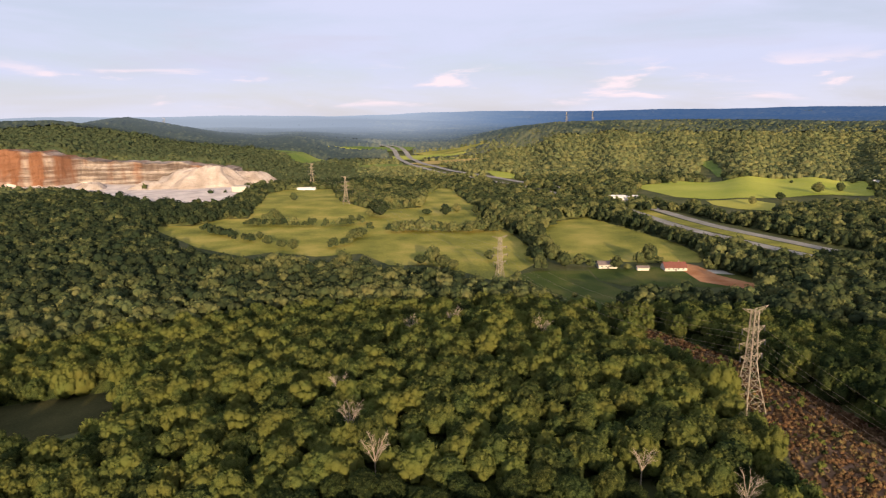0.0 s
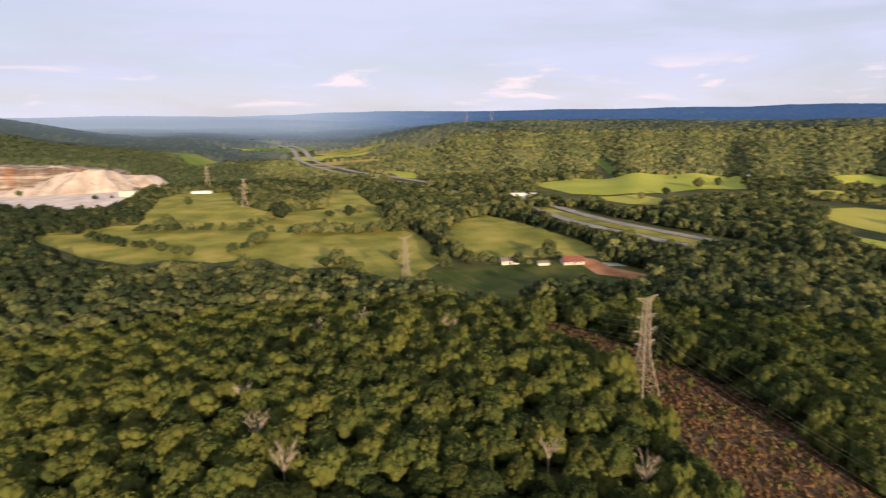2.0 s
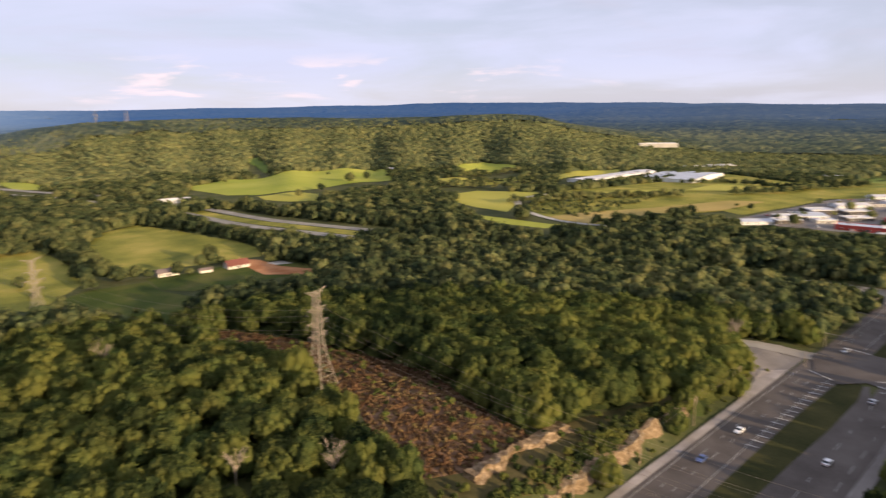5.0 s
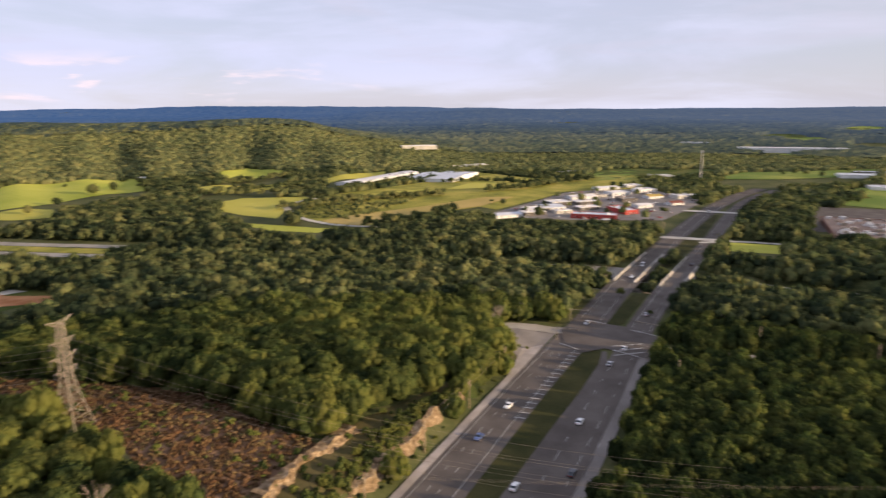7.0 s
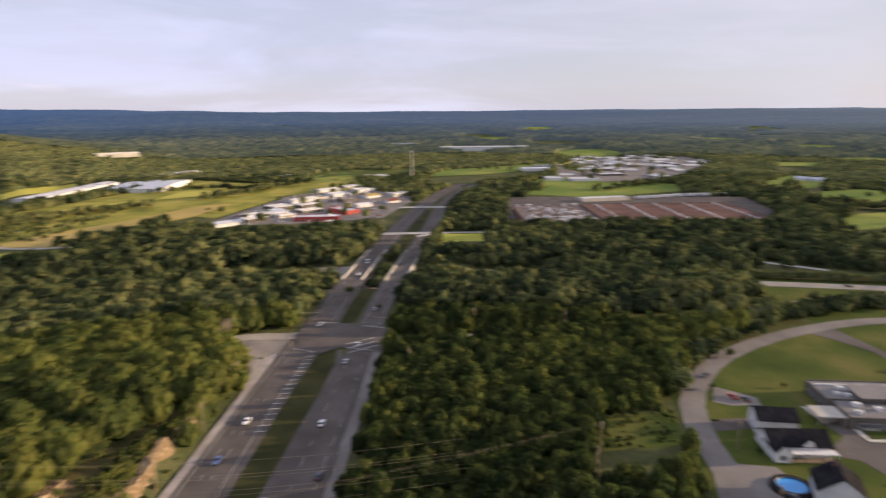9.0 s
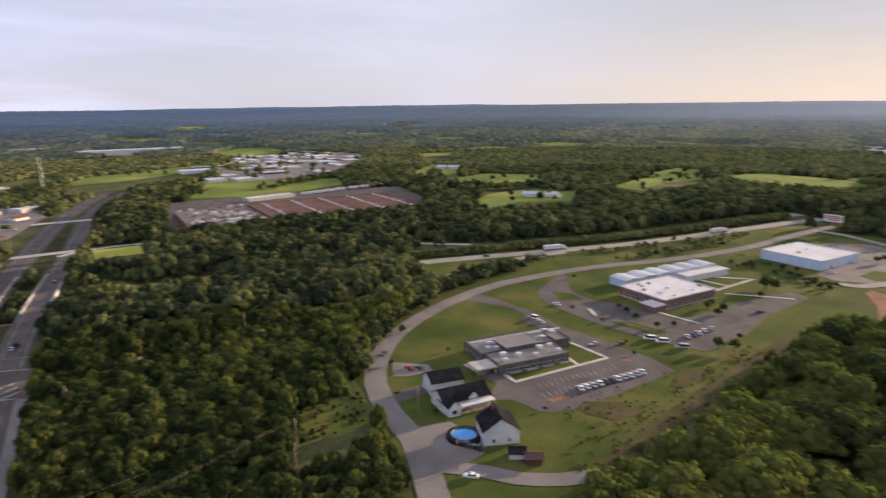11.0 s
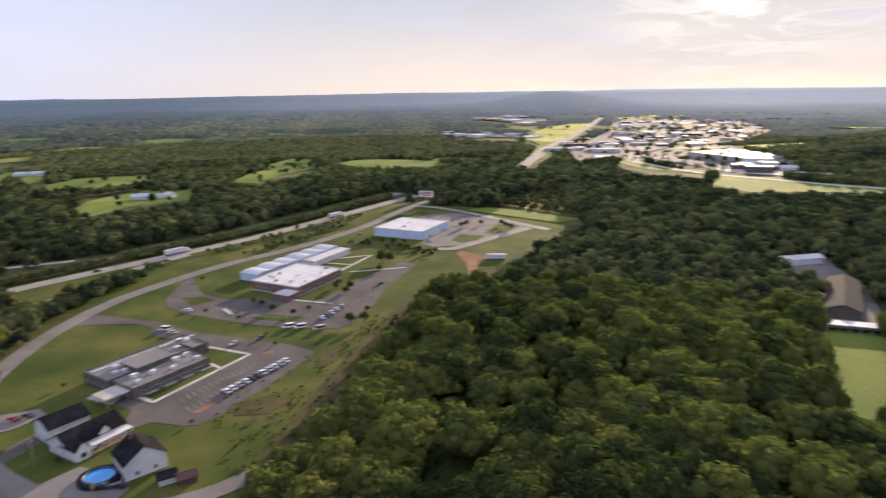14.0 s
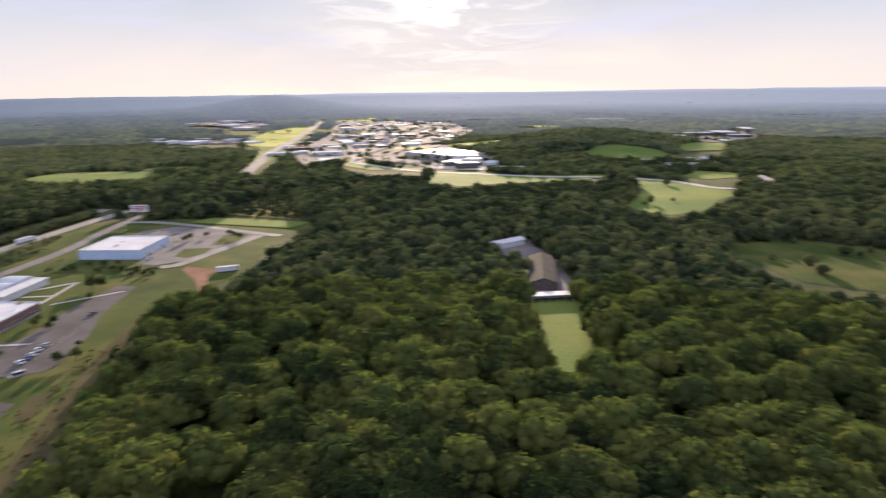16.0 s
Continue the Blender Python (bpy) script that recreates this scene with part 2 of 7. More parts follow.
M = {
    "soil": material("woodland_floor", (0.042, 0.052, 0.022), (0.125, 0.118, 0.055), 0.02, 0.4, 0.95, 0.5, depth=0.3, c3=(0.078, 0.086, 0.034)),
    "field": material("pasture_grass", (0.108, 0.122, 0.026), (0.40, 0.325, 0.082), 0.026, 0.9, 0.9, 0.5, depth=0.15, c3=(0.236, 0.226, 0.045)),
    "bright": material("bright_meadow", (0.230, 0.276, 0.040), (0.414, 0.402, 0.081), 0.01, 0.7, 0.9, 0.4, depth=0.15),
    "meadow": material("green_meadow", (0.084, 0.138, 0.029), (0.240, 0.258, 0.062), 0.012, 0.7, 0.9, 0.4, depth=0.15, c3=(0.138, 0.186, 0.041)),
    "gold": material("golden_grass", (0.287, 0.287, 0.052), (0.437, 0.391, 0.086), 0.012, 0.7, 0.9, 0.4, depth=0.15),
    "hay": material("hay_field", (0.287, 0.230, 0.069), (0.437, 0.322, 0.115), 0.015, 0.6, 0.9, 0.4, depth=0.15),
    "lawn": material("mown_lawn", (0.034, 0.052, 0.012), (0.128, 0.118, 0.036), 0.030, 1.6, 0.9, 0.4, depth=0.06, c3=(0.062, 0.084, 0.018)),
    "verge": material("dry_verge_grass", (0.045, 0.045, 0.018), (0.11, 0.09, 0.04), 0.05, 1.2, 0.95, 0.5, depth=0.1),
    "median_grass": material("median_grass", (0.026, 0.032, 0.012), (0.074, 0.068, 0.027), 0.05, 1.4, 0.95, 0.4, depth=0.06),
    "brown": material("cleared_brush", (0.070, 0.052, 0.026), (0.225, 0.145, 0.092), 0.16, 0.9, 0.95, 1.0, depth=0.6, c3=(0.145, 0.088, 0.054)),
    "red": material("red_clay", (0.30, 0.12, 0.05), (0.50, 0.26, 0.13), 0.08, 1.5, 0.95, 0.5, depth=0.1),
    "clay": material("dull_clay", (0.18, 0.088, 0.052), (0.30, 0.165, 0.105), 0.08, 1.5, 0.95, 0.5, depth=0.1),
    "asphalt": material("old_asphalt", (0.080, 0.069, 0.062), (0.134, 0.118, 0.106), 0.08, 2.5, 0.85, 0.15, depth=0.02),
    "lot_asphalt": material("grey_lot_asphalt", (0.084, 0.075, 0.070), (0.144, 0.130, 0.120), 0.06, 2.0, 0.9, 0.15, depth=0.02),
    "asphalt_pale": material("worn_asphalt", (0.145, 0.131, 0.120), (0.235, 0.216, 0.198), 0.06, 2.0, 0.9, 0.15, depth=0.02),
    "highway": material("tan_highway_concrete", (0.213, 0.196, 0.174), (0.336, 0.314, 0.274), 0.05, 1.6, 0.9, 0.15, depth=0.02, spec=0.1),
    "concrete": material("pale_concrete", (0.36, 0.34, 0.30), (0.55, 0.52, 0.46), 0.1, 1.5, 0.85, 0.2, depth=0.02),
    "gravel": material("limestone_gravel", (0.22, 0.195, 0.178), (0.38, 0.345, 0.32), 0.12, 2.0, 0.95, 0.6, depth=0.08),
    "spoil": material("pale_quarry_spoil", (0.25, 0.205, 0.178), (0.45, 0.395, 0.355), 0.06, 0.7, 0.95, 1.0, depth=0.8, c3=(0.36, 0.305, 0.27)),
    "quarry_dust": material("pale_quarry_dust", (0.47, 0.39, 0.345), (0.74, 0.65, 0.58), 0.05, 0.6, 0.95, 0.9, depth=0.6, c3=(0.62, 0.53, 0.47)),
    "paint": material("road_paint", (0.26, 0.25, 0.235), (0.48, 0.47, 0.45), 0.5, 6.0, 0.7, 0.0),
    "rock": material("cut_limestone", (0.12, 0.085, 0.050), (0.42, 0.32, 0.21), 0.6, 2.2, 0.95, 1.0, depth=0.8, c3=(0.22, 0.155, 0.092)),
    "steel": material("galvanised_steel", (0.23, 0.195, 0.152), (0.37, 0.32, 0.25), 0.8, 6.0, 0.55, 0.0, metal=0.2),
    "wood": material("weathered_pole_wood", (0.16, 0.12, 0.08), (0.34, 0.27, 0.19), 0.6, 5.0, 0.9, 0.2),
    "bark": material("tree_bark", (0.07, 0.055, 0.04), (0.18, 0.15, 0.115), 0.8, 5.0, 0.95, 0.4),
    "deadwood": material("bare_pale_wood", (0.22, 0.18, 0.13), (0.40, 0.34, 0.26), 0.8, 5.0, 0.9, 0.2),
    "white": material("white_siding", (0.52, 0.52, 0.51), (0.72, 0.72, 0.70), 0.25, 3.0, 0.6, 0.05),
    "roof_white": material("white_membrane_roof", (0.44, 0.43, 0.43), (0.66, 0.65, 0.64), 0.08, 1.2, 0.6, 0.05),
    "roof_grey": material("grey_membrane_roof", (0.13, 0.125, 0.12), (0.23, 0.22, 0.21), 0.08, 1.2, 0.8, 0.1),
    "roof_dark": material("dark_shingle_roof", (0.012, 0.012, 0.014), (0.034, 0.033, 0.035), 0.3, 4.0, 0.95, 0.3, spec=0.0),
    "roof_metal": material("pale_metal_roof", (0.40, 0.42, 0.45), (0.58, 0.60, 0.63), 0.1, 1.5, 0.4, 0.05, metal=0.2),
    "roof_brown": material("rust_brown_roof", (0.085, 0.048, 0.040), (0.16, 0.095, 0.078), 0.05, 0.8, 0.85, 0.2),
    "roof_slate": material("weathered_dark_roof", (0.026, 0.025, 0.026), (0.055, 0.052, 0.052), 0.12, 2.0, 0.9, 0.2),
    "roof_dull": material("dull_brown_roof", (0.115, 0.088, 0.078), (0.215, 0.172, 0.155), 0.06, 0.9, 0.85, 0.2),
    "roof_red": material("red_roof", (0.32, 0.045, 0.040), (0.46, 0.095, 0.08), 0.1, 1.5, 0.6, 0.05),
    "roof_maroon": material("maroon_roof", (0.12, 0.045, 0.035), (0.21, 0.085, 0.065), 0.1, 1.5, 0.8, 0.1),
    "brick": material("red_brown_brick", (0.165, 0.090, 0.072), (0.28, 0.165, 0.135), 0.4, 5.0, 0.85, 0.2),
    "stone_wall": material("grey_block_wall", (0.085, 0.075, 0.066), (0.165, 0.147, 0.13), 0.4, 4.0, 0.85, 0.15),
    "blue_wall": material("pale_blue_metal_wall", (0.42, 0.52, 0.64), (0.56, 0.65, 0.75), 0.2, 3.0, 0.5, 0.05),
    "glass": plain("window_glass", (0.03, 0.04, 0.05), 0.08),
    "trim": plain("dark_trim", (0.05, 0.05, 0.055), 0.5),
    "rubber": plain("black_rubber", (0.02, 0.02, 0.02), 0.8),
    "water": plain("pool_water", (0.02, 0.26, 0.62), 0.05),
    "leaf": leaf_material("broadleaf_foliage", (0.026, 0.038, 0.016), (0.076, 0.092, 0.029), (0.142, 0.152, 0.040), fine=2.6, bump=1.0, through_light=0.32, mottle=1.35),
    # hill leaves paler, distant leaves bluer: aerial haze put into their colour
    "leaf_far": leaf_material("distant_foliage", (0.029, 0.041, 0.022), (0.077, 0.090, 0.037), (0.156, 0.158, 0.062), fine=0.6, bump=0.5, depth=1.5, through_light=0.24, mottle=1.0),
    "leaf_hill_hazed": leaf_material("hazed_hill_foliage", (0.058, 0.074, 0.038), (0.108, 0.122, 0.054), (0.172, 0.174, 0.071), fine=0.35, bump=0.5, depth=1.5, through_light=0.1),
    "shrub": leaf_material("russet_brush", (0.070, 0.042, 0.022), (0.150, 0.088, 0.048), (0.175, 0.135, 0.055)),
}


def hazed_distance_material():
    """Woods of the far backdrop with haze painted in as emission: blue away from the sun, pale and warm towards it."""
    m = leaf_material("distant_woods_painted_haze", (0.034, 0.048, 0.030), (0.078, 0.092, 0.046), (0.146, 0.150, 0.066), fine=0.03, depth=2.0, bump=0.3, through_light=0.0, mottle=0.9)
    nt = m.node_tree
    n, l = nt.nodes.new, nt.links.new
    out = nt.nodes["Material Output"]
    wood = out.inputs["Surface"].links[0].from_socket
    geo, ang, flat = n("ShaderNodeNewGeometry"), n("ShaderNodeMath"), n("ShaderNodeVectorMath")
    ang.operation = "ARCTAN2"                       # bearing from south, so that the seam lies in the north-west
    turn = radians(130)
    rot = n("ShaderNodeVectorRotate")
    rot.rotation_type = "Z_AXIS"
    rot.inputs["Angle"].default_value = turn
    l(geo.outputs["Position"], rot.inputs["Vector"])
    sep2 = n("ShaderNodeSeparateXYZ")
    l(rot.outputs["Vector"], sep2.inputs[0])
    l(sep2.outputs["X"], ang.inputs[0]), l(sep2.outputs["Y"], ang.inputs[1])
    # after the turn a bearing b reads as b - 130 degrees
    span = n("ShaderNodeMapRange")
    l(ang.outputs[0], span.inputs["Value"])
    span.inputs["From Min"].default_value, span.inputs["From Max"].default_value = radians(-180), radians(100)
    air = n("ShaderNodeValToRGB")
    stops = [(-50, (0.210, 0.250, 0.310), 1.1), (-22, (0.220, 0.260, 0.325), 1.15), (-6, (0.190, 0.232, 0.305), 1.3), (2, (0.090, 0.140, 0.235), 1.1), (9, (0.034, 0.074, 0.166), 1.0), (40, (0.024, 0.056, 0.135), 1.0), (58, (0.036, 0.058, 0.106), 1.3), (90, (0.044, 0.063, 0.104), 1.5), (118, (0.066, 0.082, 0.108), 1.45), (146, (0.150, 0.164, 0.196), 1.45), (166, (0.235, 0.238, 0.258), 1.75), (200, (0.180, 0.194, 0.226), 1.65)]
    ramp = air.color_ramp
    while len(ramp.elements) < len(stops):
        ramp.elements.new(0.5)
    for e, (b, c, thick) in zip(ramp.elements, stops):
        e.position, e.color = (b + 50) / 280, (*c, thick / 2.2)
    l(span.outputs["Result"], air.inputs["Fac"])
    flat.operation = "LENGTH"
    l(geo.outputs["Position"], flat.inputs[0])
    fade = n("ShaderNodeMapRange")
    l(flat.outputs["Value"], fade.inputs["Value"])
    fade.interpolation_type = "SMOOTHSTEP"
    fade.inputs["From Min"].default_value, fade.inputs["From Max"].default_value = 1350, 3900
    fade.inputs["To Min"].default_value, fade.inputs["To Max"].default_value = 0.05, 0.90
    # emission stands in for the haze between the woods and the eye
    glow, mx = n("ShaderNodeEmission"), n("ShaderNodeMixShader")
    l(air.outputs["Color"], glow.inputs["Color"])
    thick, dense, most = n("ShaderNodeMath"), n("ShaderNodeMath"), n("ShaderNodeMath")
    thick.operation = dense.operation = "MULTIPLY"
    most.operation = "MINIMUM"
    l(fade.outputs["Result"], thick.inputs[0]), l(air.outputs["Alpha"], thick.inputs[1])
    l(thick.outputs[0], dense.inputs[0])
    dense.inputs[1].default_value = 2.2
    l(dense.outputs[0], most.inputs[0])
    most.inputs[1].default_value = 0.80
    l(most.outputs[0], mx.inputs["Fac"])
    # the painted haze pales towards the skyline of the plain
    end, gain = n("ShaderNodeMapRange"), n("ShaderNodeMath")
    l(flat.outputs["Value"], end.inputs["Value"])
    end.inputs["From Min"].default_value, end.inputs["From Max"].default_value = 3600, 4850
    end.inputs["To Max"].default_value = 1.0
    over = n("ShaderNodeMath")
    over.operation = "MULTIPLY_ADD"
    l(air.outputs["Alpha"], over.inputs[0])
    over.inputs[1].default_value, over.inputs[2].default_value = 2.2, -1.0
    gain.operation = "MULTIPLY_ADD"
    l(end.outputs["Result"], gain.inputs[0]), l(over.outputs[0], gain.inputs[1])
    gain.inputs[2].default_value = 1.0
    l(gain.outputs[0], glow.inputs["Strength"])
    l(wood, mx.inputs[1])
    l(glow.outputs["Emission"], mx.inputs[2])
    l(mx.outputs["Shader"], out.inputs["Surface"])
    return m


M["distance"] = hazed_distance_material()


# ---- terrain ----
def segd(x, y, ax, ay, bx, by):
    """Distance from points to a segment, and how far along it they lie."""
    dx, dy = bx - ax, by - ay
    t = np.clip(((x - ax) * dx + (y - ay) * dy) / (dx * dx + dy * dy), 0, 1)
    return np.hypot(x - ax - t * dx, y - ay - t * dy), t


def ridge(x, y, a, b, top, wide):
    d, _ = segd(x, y, *a, *b)
    return top * np.exp(-0.5 * (d / wide) ** 2)


def step(v, a, b):
    t = np.clip((v - a) / (b - a), 0, 1)
    return t * t * (3 - 2 * t)


def wobble(x, y, s, k=0.0):
    return (np.sin(x / s + k) * np.cos(y / (s * 1.3) - k) + 0.6 * np.sin((x + y) / (s * 0.57) + 2.1 * k) + 0.4 * np.cos((x - 1.7 * y) / (s * 0.41))) / 2


QUARRY = [(-1250, 955), (-900, 958), (-770, 955), (-735, 962), (-712, 956), (-690, 968), (-676, 962), (-664, 978), (-656, 1000), (-640, 1012), (-600, 1004), (-560, 1010), (-526, 1002), (-480, 1016), (-440, 1020), (-395, 1070)]   # foot of the rock face
BENCH_X, BENCH_Z = [-1600, -770, -682, -668, -655, -640, -600, -526, -470, -425, -380], [62, 60, 57, 49, 43, 41, 38, 35, 33, 27, 0]


# crests of the long ridge and of the hills by the quarry: bearing, distance, height
RIDGE_AZ = [-6, -2.6, 0, 3.3, 6.2, 11, 16, 24.5, 34.7, 41, 43.5, 45.5, 49.4, 53.4, 58]
RIDGE_R = [1860, 1850, 1830, 1760, 1720, 1680, 1650, 1620, 1600, 1580, 1570, 1560, 1540, 1520, 1500]
RIDGE_Z = [2, 8, 33, 59, 73, 76, 75, 71, 71, 75, 70, 54, 37, 18, 0]
HILL_AZ = [-60, -48, -40, -36, -33, -29, -26, -22, -19, -16, -12, -9]
HILL_Z = [40, 46, 52, 58, 70, 86, 62, 33, 24, 25, 8, 0]


def height(x, y):
    x, y = np.asarray(x, float), np.asarray(y, float)
    r, az = np.hypot(x, y), np.degrees(np.arctan2(x, y))
    az = np.where(az < -120, az + 360, az)
    plain_side = step(az, 52, 66)
    z = 3.0 * wobble(x, y, 150, 0.4) * step(r, 450, 900) + (9 - 5 * plain_side) * wobble(x, y, 420, 1.1) * step(r, 1100, 2000)
    # wooded knoll beside the arterial, cut off steeply along it
    knoll = 17 * np.exp(-0.5 * (((x - 20) / 120) ** 2 + ((y - 190) / 85) ** 2))
    z = z + knoll * step(y - (90 + 0.146 * (x - 140)), 20, 33)
    # long wooded ridge beyond the fields, with spurs and hollows
    d = r - np.interp(az, RIDGE_AZ, RIDGE_R)
    spur = 1 + 0.22 * np.sin(az * 0.9 + 1.0) * np.sin(az * 0.37) * step(-d, 40, 260)
    z = z + np.interp(az, RIDGE_AZ, RIDGE_Z) * np.exp(-0.5 * (d / np.where(d < 0, 235 * spur, 290)) ** 2)
    # hills beyond the quarry
    d = r - 1880 - 60 * np.sin(az * 0.4)
    z = z + np.interp(az, HILL_AZ, HILL_Z) * np.exp(-0.5 * (d / np.where(d < 0, 270, 330)) ** 2)
    # quarry bench above its face
    front = y - np.interp(x, [p[0] for p in QUARRY], [p[1] for p in QUARRY])
    z = z + np.interp(x, BENCH_X, BENCH_Z) * step(front, 24, 40) * (1 - step(front, 250, 600))
    # lone hill and low hill to the south
    z = z + 36 * np.exp(-0.5 * ((x - 1237) ** 2 + (y + 2287) ** 2) / 165 ** 2) + ridge(x, y, (1120, -2230), (1500, -2450), 14, 150)
    z = z + 31 * np.exp(-0.5 * (((x - 20) / 125) ** 2 + ((y + 1190) / 110) ** 2))
    # rolling country that climbs gently to the skyline
    z = z + np.maximum(0, 110 * (1 - np.maximum(r, 1500) / (1500 * np.exp(0.000788 * (np.maximum(r, 1500) - 1500)))))
    z = z + (13 - 9.5 * plain_side) * wobble(x, y, 520, 2.0) * step(r, 2300, 3300)
    z = z - 17 * plain_side * step(r, 3900, 4650)
    far = step(az, -14, 0) * (1 - step(az, 50, 58))
    z = z + far * (np.interp(az, [0, 7, 20, 30, 36, 45, 53], [9, 12, 16, 16, 26, 22, 8]) * step(r, 4150, 4650) - 24 * np.exp(-0.5 * ((r - 4000) / 260) ** 2))
    z = z + 18 * np.exp(-0.5 * ((r - 3300) / 260) ** 2) * step(az, 42, 50) * (1 - step(az, 62, 70))
    # the divided highway runs in a cutting under the arterial
    d, _ = segd(x, y, 424, 20, 380, 225)
    z = z - 7 * (1 - step(d, 14, 34))
    # past the skyline the land falls away
    return z - 80 * step(r, 4880, 5300)


def axis():
    v, s = [0.0], 6.0
    while v[-1] < 5400:
        v.append(v[-1] + s)
        if v[-1] > 420:
            s *= 1.05
    v = np.array(v)
    return np.concatenate([-v[:0:-1], v])


AX = axis()
GX, GY = np.meshgrid(AX, AX, indexing="ij")
GZ = height(GX, GY)


def ground_z(x, y):
    """Height of the ground mesh itself."""
    x, y = np.asarray(x, float), np.asarray(y, float)
    i = np.clip(np.searchsorted(AX, x) - 1, 0, len(AX) - 2)
    j = np.clip(np.searchsorted(AX, y) - 1, 0, len(AX) - 2)
    u, v = (x - AX[i]) / (AX[i + 1] - AX[i]), (y - AX[j]) / (AX[j + 1] - AX[j])
    a, b, c, d = GZ[i, j], GZ[i + 1, j], GZ[i + 1, j + 1], GZ[i, j + 1]
    return np.where(u >= v, a + (b - a) * u + (c - b) * v, a + (d - a) * v + (c - d) * u)


def gz(x, y):
    return float(ground_z(x, y))


def mesh_object(name, verts, tris, mats, tone=None, smooth=False, mat_index=None):
    """A mesh from arrays of corners and triangles."""
    me = bpy.data.meshes.new(name)
    verts, tris = np.asarray(verts, np.float32), np.asarray(tris, np.int32)
    me.vertices.add(len(verts))
    me.vertices.foreach_set("co", verts.ravel())
    me.loops.add(tris.size)
    me.loops.foreach_set("vertex_index", tris.ravel())
    me.polygons.add(len(tris))
    me.polygons.foreach_set("loop_start", np.arange(0, tris.size, 3, dtype=np.int32))
    me.polygons.foreach_set("loop_total", np.full(len(tris), 3, np.int32))
    if mat_index is not None:
        me.polygons.foreach_set("material_index", np.asarray(mat_index, np.int32))
    me.polygons.foreach_set("use_smooth", np.full(len(tris), smooth))
    me.update(calc_edges=True)
    if tone is not None:
        at = me.attributes.new("tone", "FLOAT", "POINT")
        at.data.foreach_set("value", np.asarray(tone, np.float32))
    for m in mats if isinstance(mats, (list, tuple)) else [mats]:
        me.materials.append(m)
    return new(name, me)


def build_ground():
    n = len(AX)
    verts = np.stack([GX.ravel(), GY.ravel(), GZ.ravel()], 1)
    i, j = np.meshgrid(np.arange(n - 1), np.arange(n - 1), indexing="ij")
    a, b, c, d = (i * n + j).ravel(), ((i + 1) * n + j).ravel(), ((i + 1) * n + j + 1).ravel(), (i * n + j + 1).ravel()
    tris = np.concatenate([np.stack([a, b, c], 1), np.stack([a, c, d], 1)])
    tagged(mesh_object("ground", verts, tris, M["soil"], smooth=True), "dark leaf-littered woodland ground over rolling hills", "ground", kind="structure")


build_ground()


# ---- helpers for meshes ----
def link(name, bm, mats, parent=None, label="", smooth=False):
    me = bpy.data.meshes.new(name)
    if smooth:
        for f in bm.faces:
            f.smooth = True
    bm.to_mesh(me)
    bm.free()
    for m in mats if isinstance(mats, (list, tuple)) else [mats]:
        me.materials.append(m)
    ob = new(name, me)
    ob.parent = parent
    if label:
        ob["label"] = label
    return ob


def part(name, bm, mats, parent, label="", smooth=False):
    return link(name, bm, mats, parent, label, smooth)


def empty(name, m, label, category, group=""):
    ob = new(name)
    ob.matrix_basis = m
    return tagged(ob, label, category, group)


def cuboid(bm, x0, x1, y0, y1, z0, z1, bevel=0.0):
    v = [bm.verts.new((x, y, z)) for z in (z0, z1) for x, y in ((x0, y0), (x1, y0), (x1, y1), (x0, y1))]
    fs = [bm.faces.new([v[i] for i in q]) for q in ((3, 2, 1, 0), (4, 5, 6, 7), (0, 1, 5, 4), (1, 2, 6, 5), (2, 3, 7, 6), (3, 0, 4, 7))]
    if bevel:
        bmesh.ops.bevel(bm, geom=list({e for f in fs for e in f.edges}), offset=bevel, segments=1, affect="EDGES")
    return bm


def block(x0, x1, y0, y1, z0, z1, bevel=0.0):
    return cuboid(bmesh.new(), x0, x1, y0, y1, z0, z1, bevel)


def rod(bm, a, b, r0, r1=None, sides=4):
    """A straight tapered bar from a to b."""
    a, b = Vector(a), Vector(b)
    r1 = r0 if r1 is None else r1
    q = (b - a).to_track_quat("Z", "Y")
    rings = []
    for p, r in ((a, r0), (b, r1)):
        rings.append([bm.verts.new(p + q @ Vector((r * math.cos(2 * math.pi * k / sides), r * math.sin(2 * math.pi * k / sides), 0))) for k in range(sides)])
    for k in range(sides):
        bm.faces.new((rings[0][k], rings[0][(k + 1) % sides], rings[1][(k + 1) % sides], rings[1][k]))
    bm.faces.new(rings[0][::-1])
    bm.faces.new(rings[1])
    return bm


def smooth_line(pts, per=14.0):
    """A rounded line through points."""
    P = [np.array(p, float) for p in pts]
    P = [2 * P[0] - P[1]] + P + [2 * P[-1] - P[-2]]
    out = []
    for a, b, c, d in zip(P, P[1:], P[2:], P[3:]):
        n = max(2, int(np.linalg.norm(c - b) / per))
        for k in range(n):
            t = k / n
            out.append(0.5 * (2 * b + (c - a) * t + (2 * a - 5 * b + 4 * c - d) * t * t + (3 * b - a - 3 * c + d) * t ** 3))
    out.append(P[-2])
    return np.array(out)


def offset_line(line, off):
    t = np.gradient(line, axis=0)
    t /= np.linalg.norm(t, axis=1)[:, None]
    return line + np.stack([-t[:, 1], t[:, 0]], 1) * off


def lift_at(p):
    r = math.hypot(p[0], p[1])
    return 0.10 + 0.00025 * max(0.0, r - 200) + 1.3e-6 * max(0.0, r - 500) ** 2


